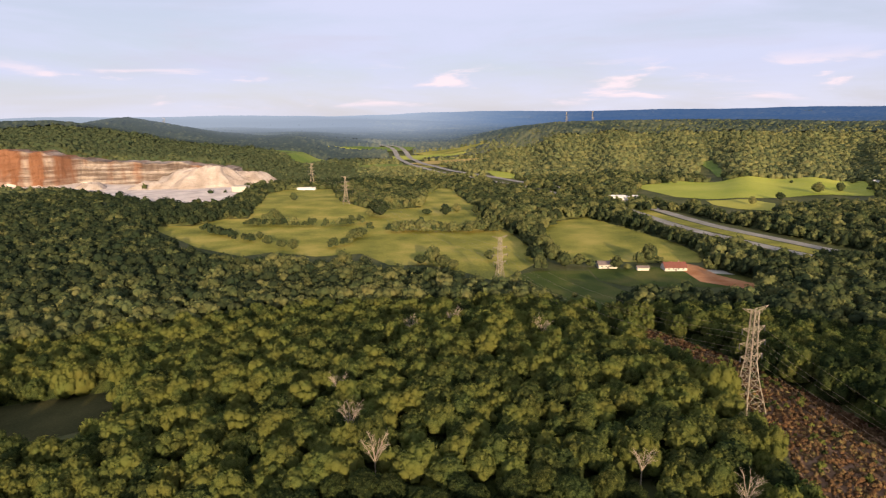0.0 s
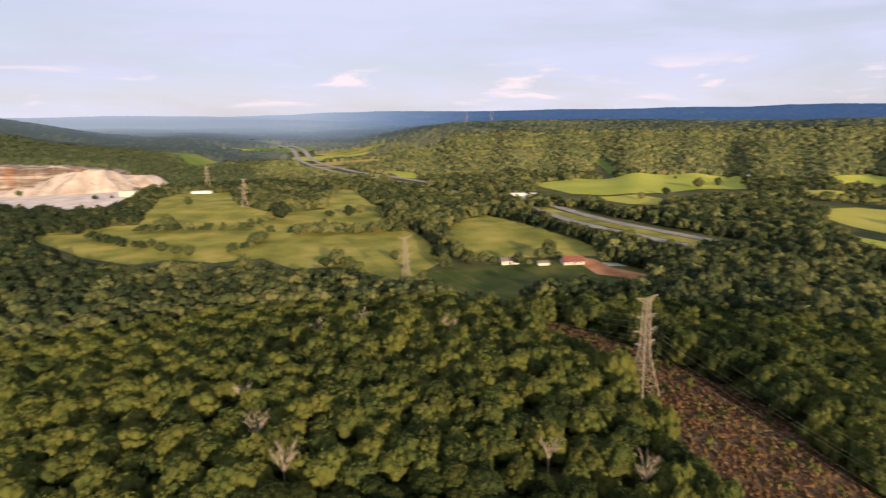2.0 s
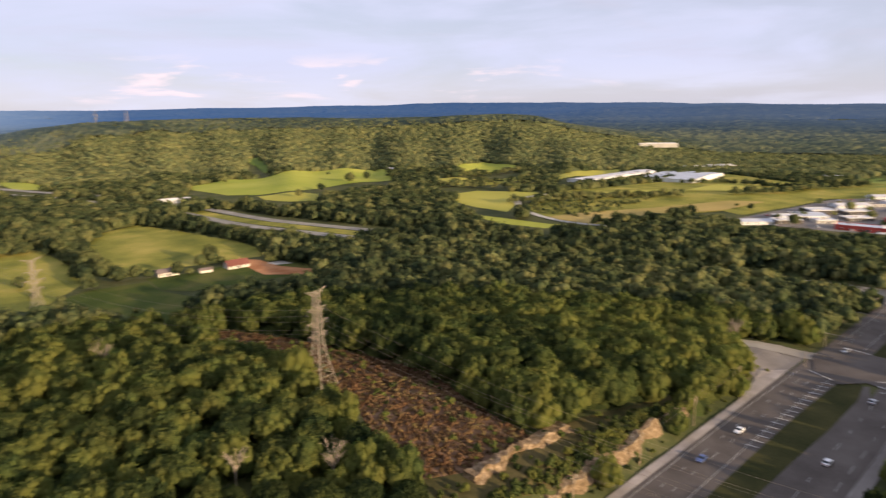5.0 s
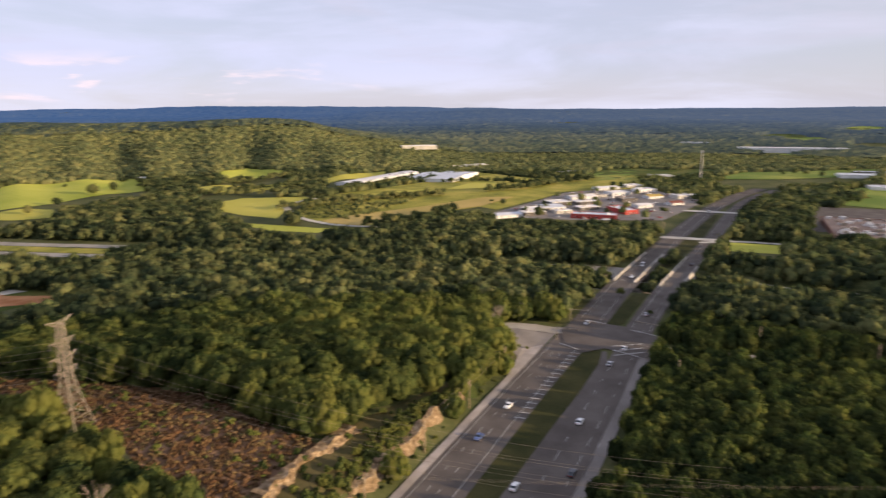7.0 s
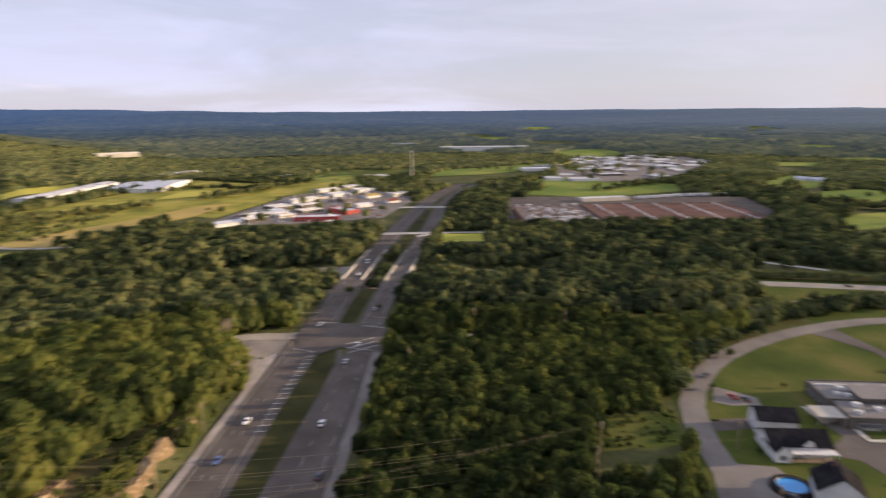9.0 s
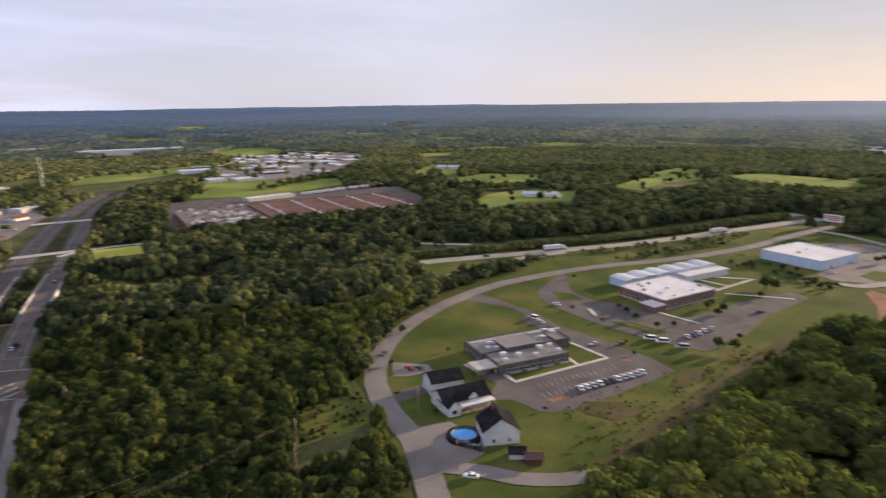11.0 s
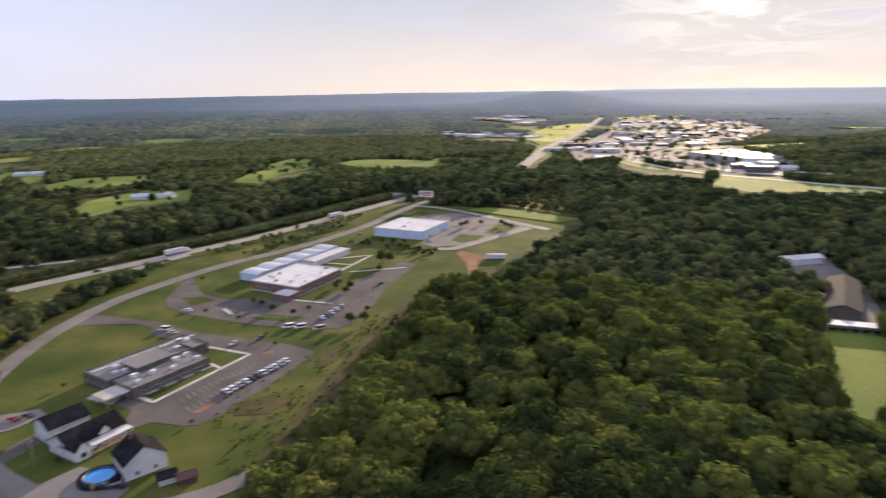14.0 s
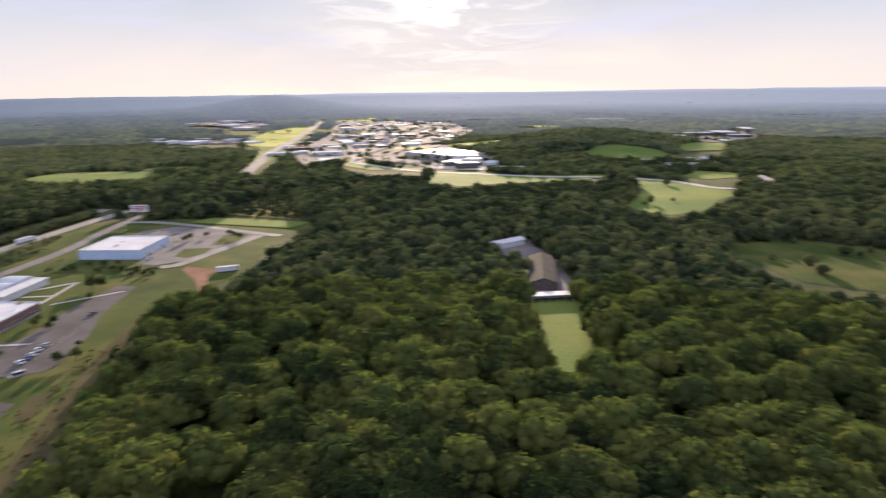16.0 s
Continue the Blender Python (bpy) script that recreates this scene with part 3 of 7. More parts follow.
def ribbon(bm, line, left, right, lift=0.0, level=None, across=4):
    """A strip along a line on the ground; left and right are widths to its sides."""
    rows = []
    offs = np.linspace(left, -right, across + 1)
    cols = [offset_line(line, o) for o in offs]
    for k in range(len(line)):
        row = []
        for c in cols:
            z = gz(*c[k]) if level is None else level(c[k][0], c[k][1])
            row.append(bm.verts.new((c[k][0], c[k][1], z + lift_at(c[k]) + lift)))
        rows.append(row)
    for r, s in zip(rows, rows[1:]):
        for k in range(across):
            bm.faces.new((r[k], r[k + 1], s[k + 1], s[k]))
    return bm


def patch(name, pts, mat, label, category, size=18.0, lift=0.0):
    """A piece of open ground laid on the terrain."""
    bm = bmesh.new()
    bm.faces.new([bm.verts.new((x, y, 0)) for x, y in pts])
    for ax in (0, 1):
        lo, hi = min(p[ax] for p in pts), max(p[ax] for p in pts)
        nrm = (1, 0, 0) if ax == 0 else (0, 1, 0)
        for k in range(1, int((hi - lo) / size) + 1):
            co = [0, 0, 0]
            co[ax] = lo + k * size
            bmesh.ops.bisect_plane(bm, geom=bm.verts[:] + bm.edges[:] + bm.faces[:], plane_co=co, plane_no=nrm)
    for v in bm.verts:
        v.co.z = gz(v.co.x, v.co.y) + lift_at(v.co) + lift
    bmesh.ops.recalc_face_normals(bm, faces=bm.faces[:])
    for f in bm.faces:
        if f.normal.z < 0:
            f.normal_flip()
    bmesh.ops.triangulate(bm, faces=bm.faces[:])
    return tagged(link(name, bm, M[mat]), label, category, kind="structure")


# ---- open ground ----
WEST_FIELD = [(-335, 624), (-291, 631), (-275, 671), (-250, 671), (-276, 773), (-295, 873), (-287, 914), (-218, 937), (-181, 805), (-141, 747), (-106, 731), (-72, 752), (-75, 874), (-65, 951), (-44, 948), (-28, 848), (-2, 744), (5, 643), (25, 597), (40, 520), (38, 461), (10, 411), (-9, 434), (-38, 459), (-68, 459), (-96, 499), (-130, 488), (-171, 504), (-189, 488), (-239, 520), (-300, 584)]
MID_FIELD = [(76, 656), (112, 684), (135, 624), (163, 538), (169, 489), (159, 469), (123, 468), (83, 475), (65, 464), (50, 499), (56, 597)]
SHADE_FIELD = [(10, 411), (20, 426), (38, 443), (74, 443), (76, 414), (90, 383), (77, 349), (62, 315), (51, 341), (35, 361), (22, 396)]
YARD = [(75, 453), (106, 449), (135, 458), (158, 446), (176, 428), (180, 399), (123, 400), (92, 400), (77, 415)]
NORTH_FIELD = [(217, 958), (292, 1001), (373, 990), (445, 1009), (552, 969), (536, 922), (491, 825), (448, 850), (384, 824), (330, 808), (277, 811), (245, 830)]
CLEARING = [(58, 322), (77, 249), (86, 217), (87, 176), (82, 152), (82, 132), (104, 127), (126, 131), (123, 160), (125, 190), (112, 223), (103, 252), (81, 299)]
HAY = [(512, 551), (547, 564), (699, 564), (931, 568), (897, 436), (1016, 336), (847, 257), (772, 343), (703, 341), (600, 345), (607, 370), (569, 382), (448, 404), (442, 457), (463, 508)]
MALL = [(555, 338), (588, 250), (628, 176), (785, 172), (862, 290), (765, 338)]
PLANT = [(640, 52), (662, -60), (690, -205), (706, -222), (815, -222), (832, -130), (800, 62)]
PLANT_FIELD = [(827, 52), (925, 5), (965, -36), (964, -164), (871, -157), (812, -30)]
DEPOT = [(1167, 6), (1399, -30), (1480, -142), (1440, -257), (1329, -286), (1109, -199), (998, -126), (975, -71), (970, 5)]
EAST_FIELD = [(995, 215), (1114, 194), (1234, 59), (1287, 6), (1134, 35), (1021, 136)]
GLADE = [(196, -14), (222, -20), (230, -44), (205, -44)]
EAST_LAWN = [(146, -48), (190, -46), (241, -45.5), (268, -55), (297, -73), (324, -102), (346, -132), (374, -118), (432, -116), (436, -390), (415, -472), (320, -505), (232, -500), (236, -440), (215, -335), (228, -285), (206, -228), (188, -188), (163, -133), (148, -102), (145, -70)]
SOUTH_FIELD = [(35, -326), (9, -336), (3, -307), (-1, -274), (-8, -249), (23, -235), (26, -262), (31, -295)]
SOUTH_YARD = [(38, -327), (8, -338), (17, -372), (27, -413), (46, -449), (50, -476), (60, -458), (86, -426), (70, -424), (45, -408), (42, -370)]
HILL_FIELD = [(-22, -624), (-43, -722), (-35, -812), (-71, -805), (-112, -762), (-141, -715), (-110, -671), (-93, -614), (-59, -584), (-37, -594)]
LONG_FIELD = [(213, -753), (218, -841), (160, -854), (126, -831), (56, -831), (3, -849), (-4, -825), (53, -784), (115, -757), (161, -724)]
WEST_MEADOW = [(-86, -484), (-140, -498), (-230, -470), (-200, -360), (-114, -389), (-92, -430)]
STRIP = [(394, -985), (388, -1227), (289, -1218), (242, -1084), (165, -1000), (156, -945), (163, -880), (219, -880), (320, -950)]
TOWN = [(440, -890), (598, -1153), (646, -1455), (790, -1860), (680, -1930), (461, -1900), (331, -1676), (320, -1326), (400, -1200), (405, -1000)]
FAR_LOT = [(-115, -1380), (-259, -1640), (-321, -1690), (-310, -1470), (-190, -1290)]
DELL = [(-185, 212), (-139, 224), (-122, 196), (-160, 176)]
QUARRY_FLOOR = [(-860, 980), (-860, 930), (-700, 945), (-640, 950), (-559, 905), (-453, 828), (-378, 790), (-330, 785), (-326, 848), (-355, 960), (-350, 1060), (-392, 1110), (-440, 1050), (-526, 1040), (-640, 1050), (-700, 985)]
BANK = [(84, 110), (112, 111), (150, 119), (196, 127), (200, 132), (150, 136), (127, 133), (104, 127), (82, 132)]
ROAD_GREEN = [(499, -831), (559, -960), (640, -1130), (754, -1255), (794, -1361), (846, -1540), (860, -1720), (790, -1700), (720, -1500), (590, -1130), (540, -1010), (498, -874)]
WORKS = [(1025, -1266), (909, -1278), (793, -1320), (761, -1255), (884, -1222)]
FAR_WORKS = [(1242, -1696), (1169, -1866), (997, -1855), (961, -1650)]
SIDE_FIELD = [(515, 98), (550, 102), (560, 58), (525, 60)]
LOWER_VERGE = [(100, -50), (146, -48.2), (144.8, -70), (147.4, -98), (134, -76)]
BARE = [(-47, 194, 15), (-38, 169, 16), (-28, 152, 15), (-31, 264, 14), (-13, 276, 15), (25, 259, 14), (40, 150, 13), (62, 140, 13), (255, 148, 13), (268, 152, 13)]
SCRUB = [(252, -508), (340, -520), (352, -610), (326, -625), (282, -560)]

MORE_FIELDS = [
    ([(273, 800), (326, 797), (343, 772), (320, 719), (287, 731), (271, 770)], "gold", "yellow mown strip beside the tree line"),
    ([(640, 869), (729, 912), (714, 809), (696, 777), (660, 801), (595, 797), (615, 843)], "bright", "bright green meadow under the wooded ridge"),
    ([(540, 786), (621, 729), (676, 712), (656, 692), (548, 690), (498, 727)], "gold", "yellow-green hay strip between hedges"),
    ([(467, 645), (510, 653), (554, 590), (544, 570), (509, 571), (460, 526), (435, 506), (431, 554), (435, 592)], "gold", "golden-green hay field by the farm road"),
    ([(683, 684), (786, 704), (837, 687), (812, 666), (711, 660), (654, 650)], "gold", "golden grass strip behind the factory"),
    ([(396, 536), (404, 503), (420, 435), (431, 413), (403, 417), (388, 460)], "bright", "low green meadow beside the farm road"),
    ([(388, 1195), (417, 1202), (399, 1110), (382, 1039), (370, 1040), (385, 1120)], "meadow", "steep grassy hollow in the wooded ridge"),
    ([(2, 1203), (52, 1138), (71, 1060), (25, 1074)], "bright", "grassy opening at the foot of the ridge"),
    ([(930, -259), (1113, -362), (1006, -376), (923, -335), (894, -283)], "meadow", "light green pasture beside country houses"),
    ([(805, -270), (884, -325), (913, -383), (893, -426), (873, -467), (794, -418), (772, -333), (760, -299)], "meadow", "sunlit green pasture among trees"),
    ([(667, -266), (711, -300), (745, -371), (687, -411), (619, -365), (637, -306), (621, -263)], "meadow", "sunlit pasture round a white barn"),
    ([(1346, -412), (1348, -494), (1259, -444), (1264, -393)], "meadow", "distant light green field"),
    ([(716, -513), (819, -618), (864, -704), (797, -690), (723, -628), (708, -565)], "meadow", "rough olive meadow among trees"),
    ([(704, -467), (785, -583), (780, -660), (720, -640), (703, -551), (654, -476)], "meadow", "olive meadow strip in the woods"),
    ([(394, -904), (369, -936), (296, -881), (245, -880), (244, -847), (318, -848)], "meadow", "sunlit grass strip below the shops"),
    ([(-92, -840), (-116, -890), (-165, -886), (-163, -837), (-119, -812)], "meadow", "small grass field inside a road bend"),
    ([(-110, -1118), (-170, -1250), (-221, -1290), (-186, -1140), (-122, -1076)], "meadow", "pale field behind the low hill"),
]

OPEN = [
    ("field", WEST_FIELD, "field", "sunlit green pasture with uneven grass", 14),
    ("field", MID_FIELD, "field", "sloping green pasture beside a tree line", 14),
    # the knoll's shadow is put in here with the darker lawn colour
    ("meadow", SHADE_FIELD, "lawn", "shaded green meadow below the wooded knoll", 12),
    ("yard", YARD, "lawn", "grass yard round the farmhouses", 10),
    ("field", NORTH_FIELD, "bright", "bright yellow-green meadow under the ridge", 12),
    ("clearing", CLEARING, "brown", "brown cleared strip with dead brush under the power line", 6),
    ("field", HAY, "field", "broad pasture with hay-coloured strips", 25),
    ("car_park", MALL, "asphalt_pale", "pale asphalt lot of a retail park", 25),
    ("yard", PLANT, "asphalt", "grey paved yard round a manufacturing plant", 25),
    ("field", PLANT_FIELD, "meadow", "bright green field behind the plant", 25),
    ("yard", DEPOT, "asphalt_pale", "pale open storage yard", 40),
    ("field", EAST_FIELD, "meadow", "bright meadow strip", 30),
    ("meadow", GLADE, "lawn", "small grassy glade in the wood", 8),
    ("lawn", EAST_LAWN, "lawn", "mown green lawn round offices and houses", 12),
    ("field", SOUTH_FIELD, "meadow", "narrow green field running to a farm", 10),
    ("yard", SOUTH_YARD, "asphalt_pale", "worn grey farmyard", 12),
    ("field", HILL_FIELD, "meadow", "sunlit hillside meadow", 20),
    ("field", LONG_FIELD, "meadow", "long sunlit meadow strip", 20),
    # darker lawn colour stands in for the shade of the woods
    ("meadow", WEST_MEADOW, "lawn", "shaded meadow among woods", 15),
    ("car_park", STRIP, "asphalt_pale", "pale car park of a shopping strip", 40),
    ("car_park", TOWN, "asphalt_pale", "paved lots of the distant town", 60),
    ("car_park", FAR_LOT, "asphalt_pale", "distant paved lot", 60),
    # dark median grass colour stands in for the dell's shade
    ("meadow", DELL, "median_grass", "grassy dell in the wood", 8),
    ("quarry_floor", QUARRY_FLOOR, "quarry_dust", "pale crushed-stone quarry floor", 25),
    ("field", ROAD_GREEN, "meadow", "bright open ground along the town road", 30),
    ("yard", WORKS, "asphalt_pale", "pale yard of distant works among trees", 30),
    ("yard", FAR_WORKS, "asphalt_pale", "pale yard of far works among trees", 40),
    ("field", SIDE_FIELD, "bright", "small bright field beside the side road", 12),
    ("lawn", LOWER_VERGE, "lawn", "grass verge along the lower road", 8),
    ("bank", BANK, "verge", "rough grass bank above the road cut", 5),
    ("meadow", SCRUB, "hay", "rough straw-coloured scrubland", 25),
] + [("field", pts, mt, lb, 12) for pts, mt, lb in MORE_FIELDS]
for nm, pts, mt, lb, sz in OPEN:
    patch(nm, pts, mt, lb, nm.replace("_", " "), sz)
# clearings among the distant woods
_rg = random.Random(21)
FAR_GLADES = []
for k in range(34):
    a, r = radians(_rg.uniform(70, 158)), _rg.uniform(950, 2450)
    FAR_GLADES.append((math.sin(a) * r, math.cos(a) * r, _rg.uniform(30, 110), _rg.uniform(25, 75), _rg.choice(("meadow", "meadow", "lawn", "lawn", "meadow"))))
for k in range(12):
    a, r = radians(_rg.uniform(-22, -2)), _rg.uniform(1300, 2450)
    FAR_GLADES.append((math.sin(a) * r, math.cos(a) * r, _rg.uniform(40, 110), _rg.uniform(30, 80), _rg.choice(("bright", "field", "hay", "meadow"))))
for k in range(14):
    a, r = radians(_rg.uniform(160, 200)), _rg.uniform(900, 2400)
    FAR_GLADES.append((math.sin(a) * r, math.cos(a) * r, _rg.uniform(40, 120), _rg.uniform(20, 60), _rg.choice(("bright", "field", "concrete", "meadow"))))
for cx, cy, rx, ry, mt in FAR_GLADES:
    ring = [(cx + rx * math.cos(q * 0.449) * (1 + 0.12 * math.sin(3 * q)), cy + ry * math.sin(q * 0.449)) for q in range(14)]
    patch("far_clearing", ring, mt, "open ground among distant woods", "clearing", 40)
INLAYS = [
    ("hay_strip", [(449, 457), (501, 451), (584, 423), (669, 400), (690, 372), (609, 371), (505, 409), (450, 406), (442, 441)], "hay", "tan mown hay strip along the farm road"),
    ("hay_strip", [(602, 540), (701, 507), (659, 468), (585, 516)], "gold", "golden mown strip in the pasture"),
    ("hay_strip", [(700, 480), (820, 500), (900, 440), (880, 400), (760, 420)], "gold", "yellow-green mown pasture"),
    ("hay_strip", [(1203, 1), (1390, -34), (1470, -114), (1311, -39)], "gold", "dry grass bank of the storage yard"),
    ("bare_soil", [(137, 474), (154, 459), (158, 432), (166, 419), (178, 402), (166, 394), (141, 413), (140, 434)], "red", "bare red clay beside the farmhouse"),
    ("bare_soil", [(259, -351), (257, -343), (236, -325), (215, -300), (222, -318), (234, -336), (233, -347)], "clay", "eroded reddish clay gully"),
    ("bare_soil", [(203, -176), (199, -166), (193, -159), (190, -163), (195, -176), (200, -184)], "verge", "worn brown ground at the lot's edge"),
    ("bare_soil", [(178, -119), (176, -111), (174.5, -113), (175, -119)], "verge", "bare sandy scrape in the grass"),
    ("bare_soil", [(112, 130), (125, 132), (122, 158), (108, 150)], "brown", "pale stony bare soil"),
    ("meadow", [(700, -1190), (754, -1255), (794, -1361), (846, -1540), (860, -1700), (800, -1700), (739, -1523), (640, -1180)], "bright", "bright grass strip beside the town road"),
    ("hay_strip", [(346, -478), (337, -500), (300, -502), (240, -497), (248, -472), (286, -474)], "meadow", "sunlit grass beyond the lot"),
]
INLAYS += [
    ("rough_edge", [(148, -104), (160, -134), (179, -174), (200, -219), (218, -262), (225, -259), (207, -214), (187, -168), (169, -131), (155, -103)], "verge", "brown uncut grass along the wood's edge"),
    ("rough_edge", [(185, -116), (193, -122), (188, -133), (178, -136), (176, -124)], "verge", "brown uncut grass on the slope"),
]
for nm, pts, mt, lb in INLAYS:
    patch(nm, pts, mt, lb, nm.replace("_", " "), 8, 0.5 if nm == "hay_strip" else 0.12)

# ---- roads ----
ART_L = smooth_line([(-330, 30), (-60, 69), (60, 86.5), (134, 97.5), (222, 110), (296, 118), (389, 130), (526, 141), (699, 152), (800, 152), (870, 145), (915, 135)])
ART_R = smooth_line([(-330, -3), (-60, 38), (60, 55.5), (154, 69), (222, 79), (270, 86.5), (311, 94), (406, 104), (543, 113), (715, 129), (810, 132), (870, 125), (908, 115)])
LOOP = smooth_line([(60, -42), (120, -46), (158, -50), (188, -53.5), (208, -51), (236, -51.5), (262, -59.5), (289, -75), (318, -104), (343, -142), (355, -176), (364, -230), (363, -293), (372, -366), (402, -468), (420, -560)])
LOWER = smooth_line([(171, -55), (163, -68), (156, -76), (151, -88), (149, -100), (143, -112)])
HWY_W = smooth_line([(-369, 1989), (-260, 1832), (-187, 1503), (-90, 1215), (60, 960), (155, 770), (193, 615), (224, 540), (300, 380), (366, 225), (398, 120), (415, 0), (419, -130), (417, -231), (416, -298), (424, -385), (440, -520)])
HWY_E = smooth_line([(-340, 2000), (-235, 1840), (-160, 1515), (-62, 1225), (90, 970), (186, 775), (226, 620), (258, 548), (332, 390), (396, 230), (426, 122), (441, 0), (444, -130), (442, -231), (441, -298), (448, -385), (466, -520)])
RAMP = smooth_line([(330, -40), (352, -85), (372, -118), (381, -142), (392, -171), (404, -196), (410, -235)])
CROSS_L = smooth_line([(286, 121), (278, 139), (270, 152), (252, 166), (236, 172)])
CROSS_R = smooth_line([(282, 84), (288, 66), (296, 40), (310, 0), (330, -40)])
SIDE = smooth_line([(536, 120), (556, 95), (562, 52), (540, 0), (515, -67), (485, -131), (460, -180)])
ROAD_C = smooth_line([(402, -466), (376, -473), (327, -466), (264, -450), (242, -445)])
ROAD_D = smooth_line([(258, -443), (261, -410), (264, -380), (267, -352), (276, -346)])
FARM = smooth_line([(457, 377), (451, 399), (441, 426), (444, 466), (457, 505), (478, 538), (496, 557), (522, 566), (550, 567)])
ROAD_N = smooth_line([(361, -913), (244, -847), (125, -823), (55, -819), (3, -825), (-71, -801), (-120, -744), (-163, -752), (-182, -796), (-183, -854), (-151, -954), (-120, -1020)])
ROAD_N2 = smooth_line([(-163, -752), (-200, -727), (-290, -700), (-420, -700)])
TOWN_ROAD = smooth_line([(470, -780), (493, -838), (610, -1133), (796, -1718), (840, -1860)])
STRIP_ROAD = smooth_line([(361, -913), (377, -955), (428, -1099), (484, -1330), (580, -1700), (640, -1900)])
ROADS = [
    ("road", ART_L, 9.0, 8.5, "asphalt", "northern carriageway of a grey asphalt arterial road"),
    ("road", ART_R, 7.5, 6.2, "asphalt", "southern carriageway of a grey asphalt arterial road"),
    ("road", LOOP, 4.6, 4.6, "asphalt_pale", "pale curving asphalt access road"),
    ("road", LOWER, 3.4, 3.4, "asphalt_pale", "pale worn road along the wood"),
    ("road", HWY_W, 6.0, 6.0, "highway", "pale western carriageway of a divided highway"),
    ("road", HWY_E, 6.0, 6.0, "highway", "pale eastern carriageway of a divided highway"),
    ("road", RAMP, 4.0, 4.0, "highway", "pale highway ramp"),
    ("road", CROSS_L, 4.6, 4.6, "highway", "pale side road at the crossing"),
    ("road", CROSS_R, 4.0, 4.0, "highway", "pale side road at the crossing"),
    ("road", SIDE, 2.8, 2.8, "concrete", "pale narrow road to the plant"),
    ("road", ROAD_C, 4.0, 4.0, "highway", "pale road beyond the blue building"),
    ("road", ROAD_D, 4.0, 4.0, "highway", "pale drive to the lot"),
    ("road", FARM, 3.5, 3.5, "concrete", "pale farm road round the field"),
    ("road", ROAD_N, 5.0, 5.0, "concrete", "pale distant road"),
    ("road", ROAD_N2, 5.0, 5.0, "concrete", "pale distant road"),
    ("road", TOWN_ROAD, 9.0, 9.0, "highway", "pale main road of the distant town"),
    ("road", STRIP_ROAD, 9.0, 9.0, "highway", "pale road by the shopping strip"),
]


def deck_level(x, y):
    """Road height: the arterial keeps level over the highway."""
    return max(gz(x, y), 0.0) if 340 < x < 460 else gz(x, y)


for k, (nm, line, lw, rw, mt, lb) in enumerate(ROADS):
    tagged(link(nm, ribbon(bmesh.new(), line, lw, rw, 0.12 + 0.012 * k, deck_level if k < 2 else None), M[mt]), lb, "road", kind="structure")


# ---- woods ----
def inside(x, y, poly):
    hit = np.zeros(x.shape, bool)
    for (ax, ay), (bx, by) in zip(poly, poly[1:] + poly[:1]):
        if ay == by:
            continue
        cross = (ay > y) != (by > y)
        hit ^= cross & (x < (bx - ax) * (y - ay) / (by - ay) + ax)
    return hit


def line_gap(x, y, line):
    d = np.full(x.shape, 1e9)
    for a, b in zip(line, line[1:]):
        m = (np.abs(x - (a[0] + b[0]) / 2) < 260) & (np.abs(y - (a[1] + b[1]) / 2) < 260)
        if m.any():
            d[m] = np.minimum(d[m], segd(x[m], y[m], *a, *b)[0])
    return d


APRON = [(234, 118), (262, 120), (292, 124), (290, 142), (278, 154), (262, 150), (250, 136)]


def wooded(x, y):
    ok = np.ones(x.shape, bool)
    # the woods keep back from open ground by about their own shade
    for _, poly, *_ in OPEN:
        keep = (1.0, 1.05) if poly is BANK or poly is CLEARING or poly is DELL or poly is TOWN or poly is STRIP or poly is FAR_LOT or poly is DEPOT or poly is QUARRY_FLOOR or poly is SOUTH_YARD else (1.0, 1.04, 1.08, 1.115)
        if poly is QUARRY_FLOOR:
            keep = (1.0, 1.02)
        if poly is SHADE_FIELD or poly is SOUTH_FIELD:
            keep = (1.0, 1.035) if poly is SHADE_FIELD else (1.0, 1.04, 1.085)
        for q in keep:
            hit = inside(x * q, y * q, poly)
            if poly is EAST_LAWN and q > 1.0:
                hit &= y < -0.325 * x
            ok &= ~hit
    for q in (1.0, 1.05):
        ok &= ~inside(x * q, y * q, APRON)
    for bx, by, _ in BARE:
        ok &= np.hypot(x - bx, y - by) > 3.6
    for _, line, lw, rw, *_ in ROADS:
        clear = 2.0 if line is CROSS_L or line is CROSS_R else 4.0 if line is SIDE or line is RAMP else 3.5
        if line is HWY_W or line is HWY_E:
            clear = np.where(((y > 470) & (y < 720)) | (y > 1120) | (y < -128), 13.0, 1.0)
        ok &= line_gap(x, y, line[::3] if len(line) > 60 else line) > (max(lw, rw) if line is not ART_R else 7.5) + clear
    # the highway lies open to the south-west past the farms
    for q in (1.02, 1.04, 1.06, 1.08):
        k = (y * q > 490) & (y * q < 720) & (x > 90) & (x < 320)
        ok[k] &= line_gap(x[k] * q, y[k] * q, HWY_W) > 9
    # verge between the carriageways
    t = np.interp(x, ART_L[:, 0], ART_L[:, 1])
    b = np.interp(x, ART_R[:, 0], ART_R[:, 1])
    ok &= ~((y < t + 13) & (y > b - 11.5) & (x > -330) & (x < 330))
    ok &= ~((y < t + 6) & (y > b - 7) & (x >= 330) & (x < 900))
    for cx, cy, rx, ry, _ in FAR_GLADES:
        ok &= ((x - cx) / rx) ** 2 + ((y - cy) / ry) ** 2 > 1.1
    return ok


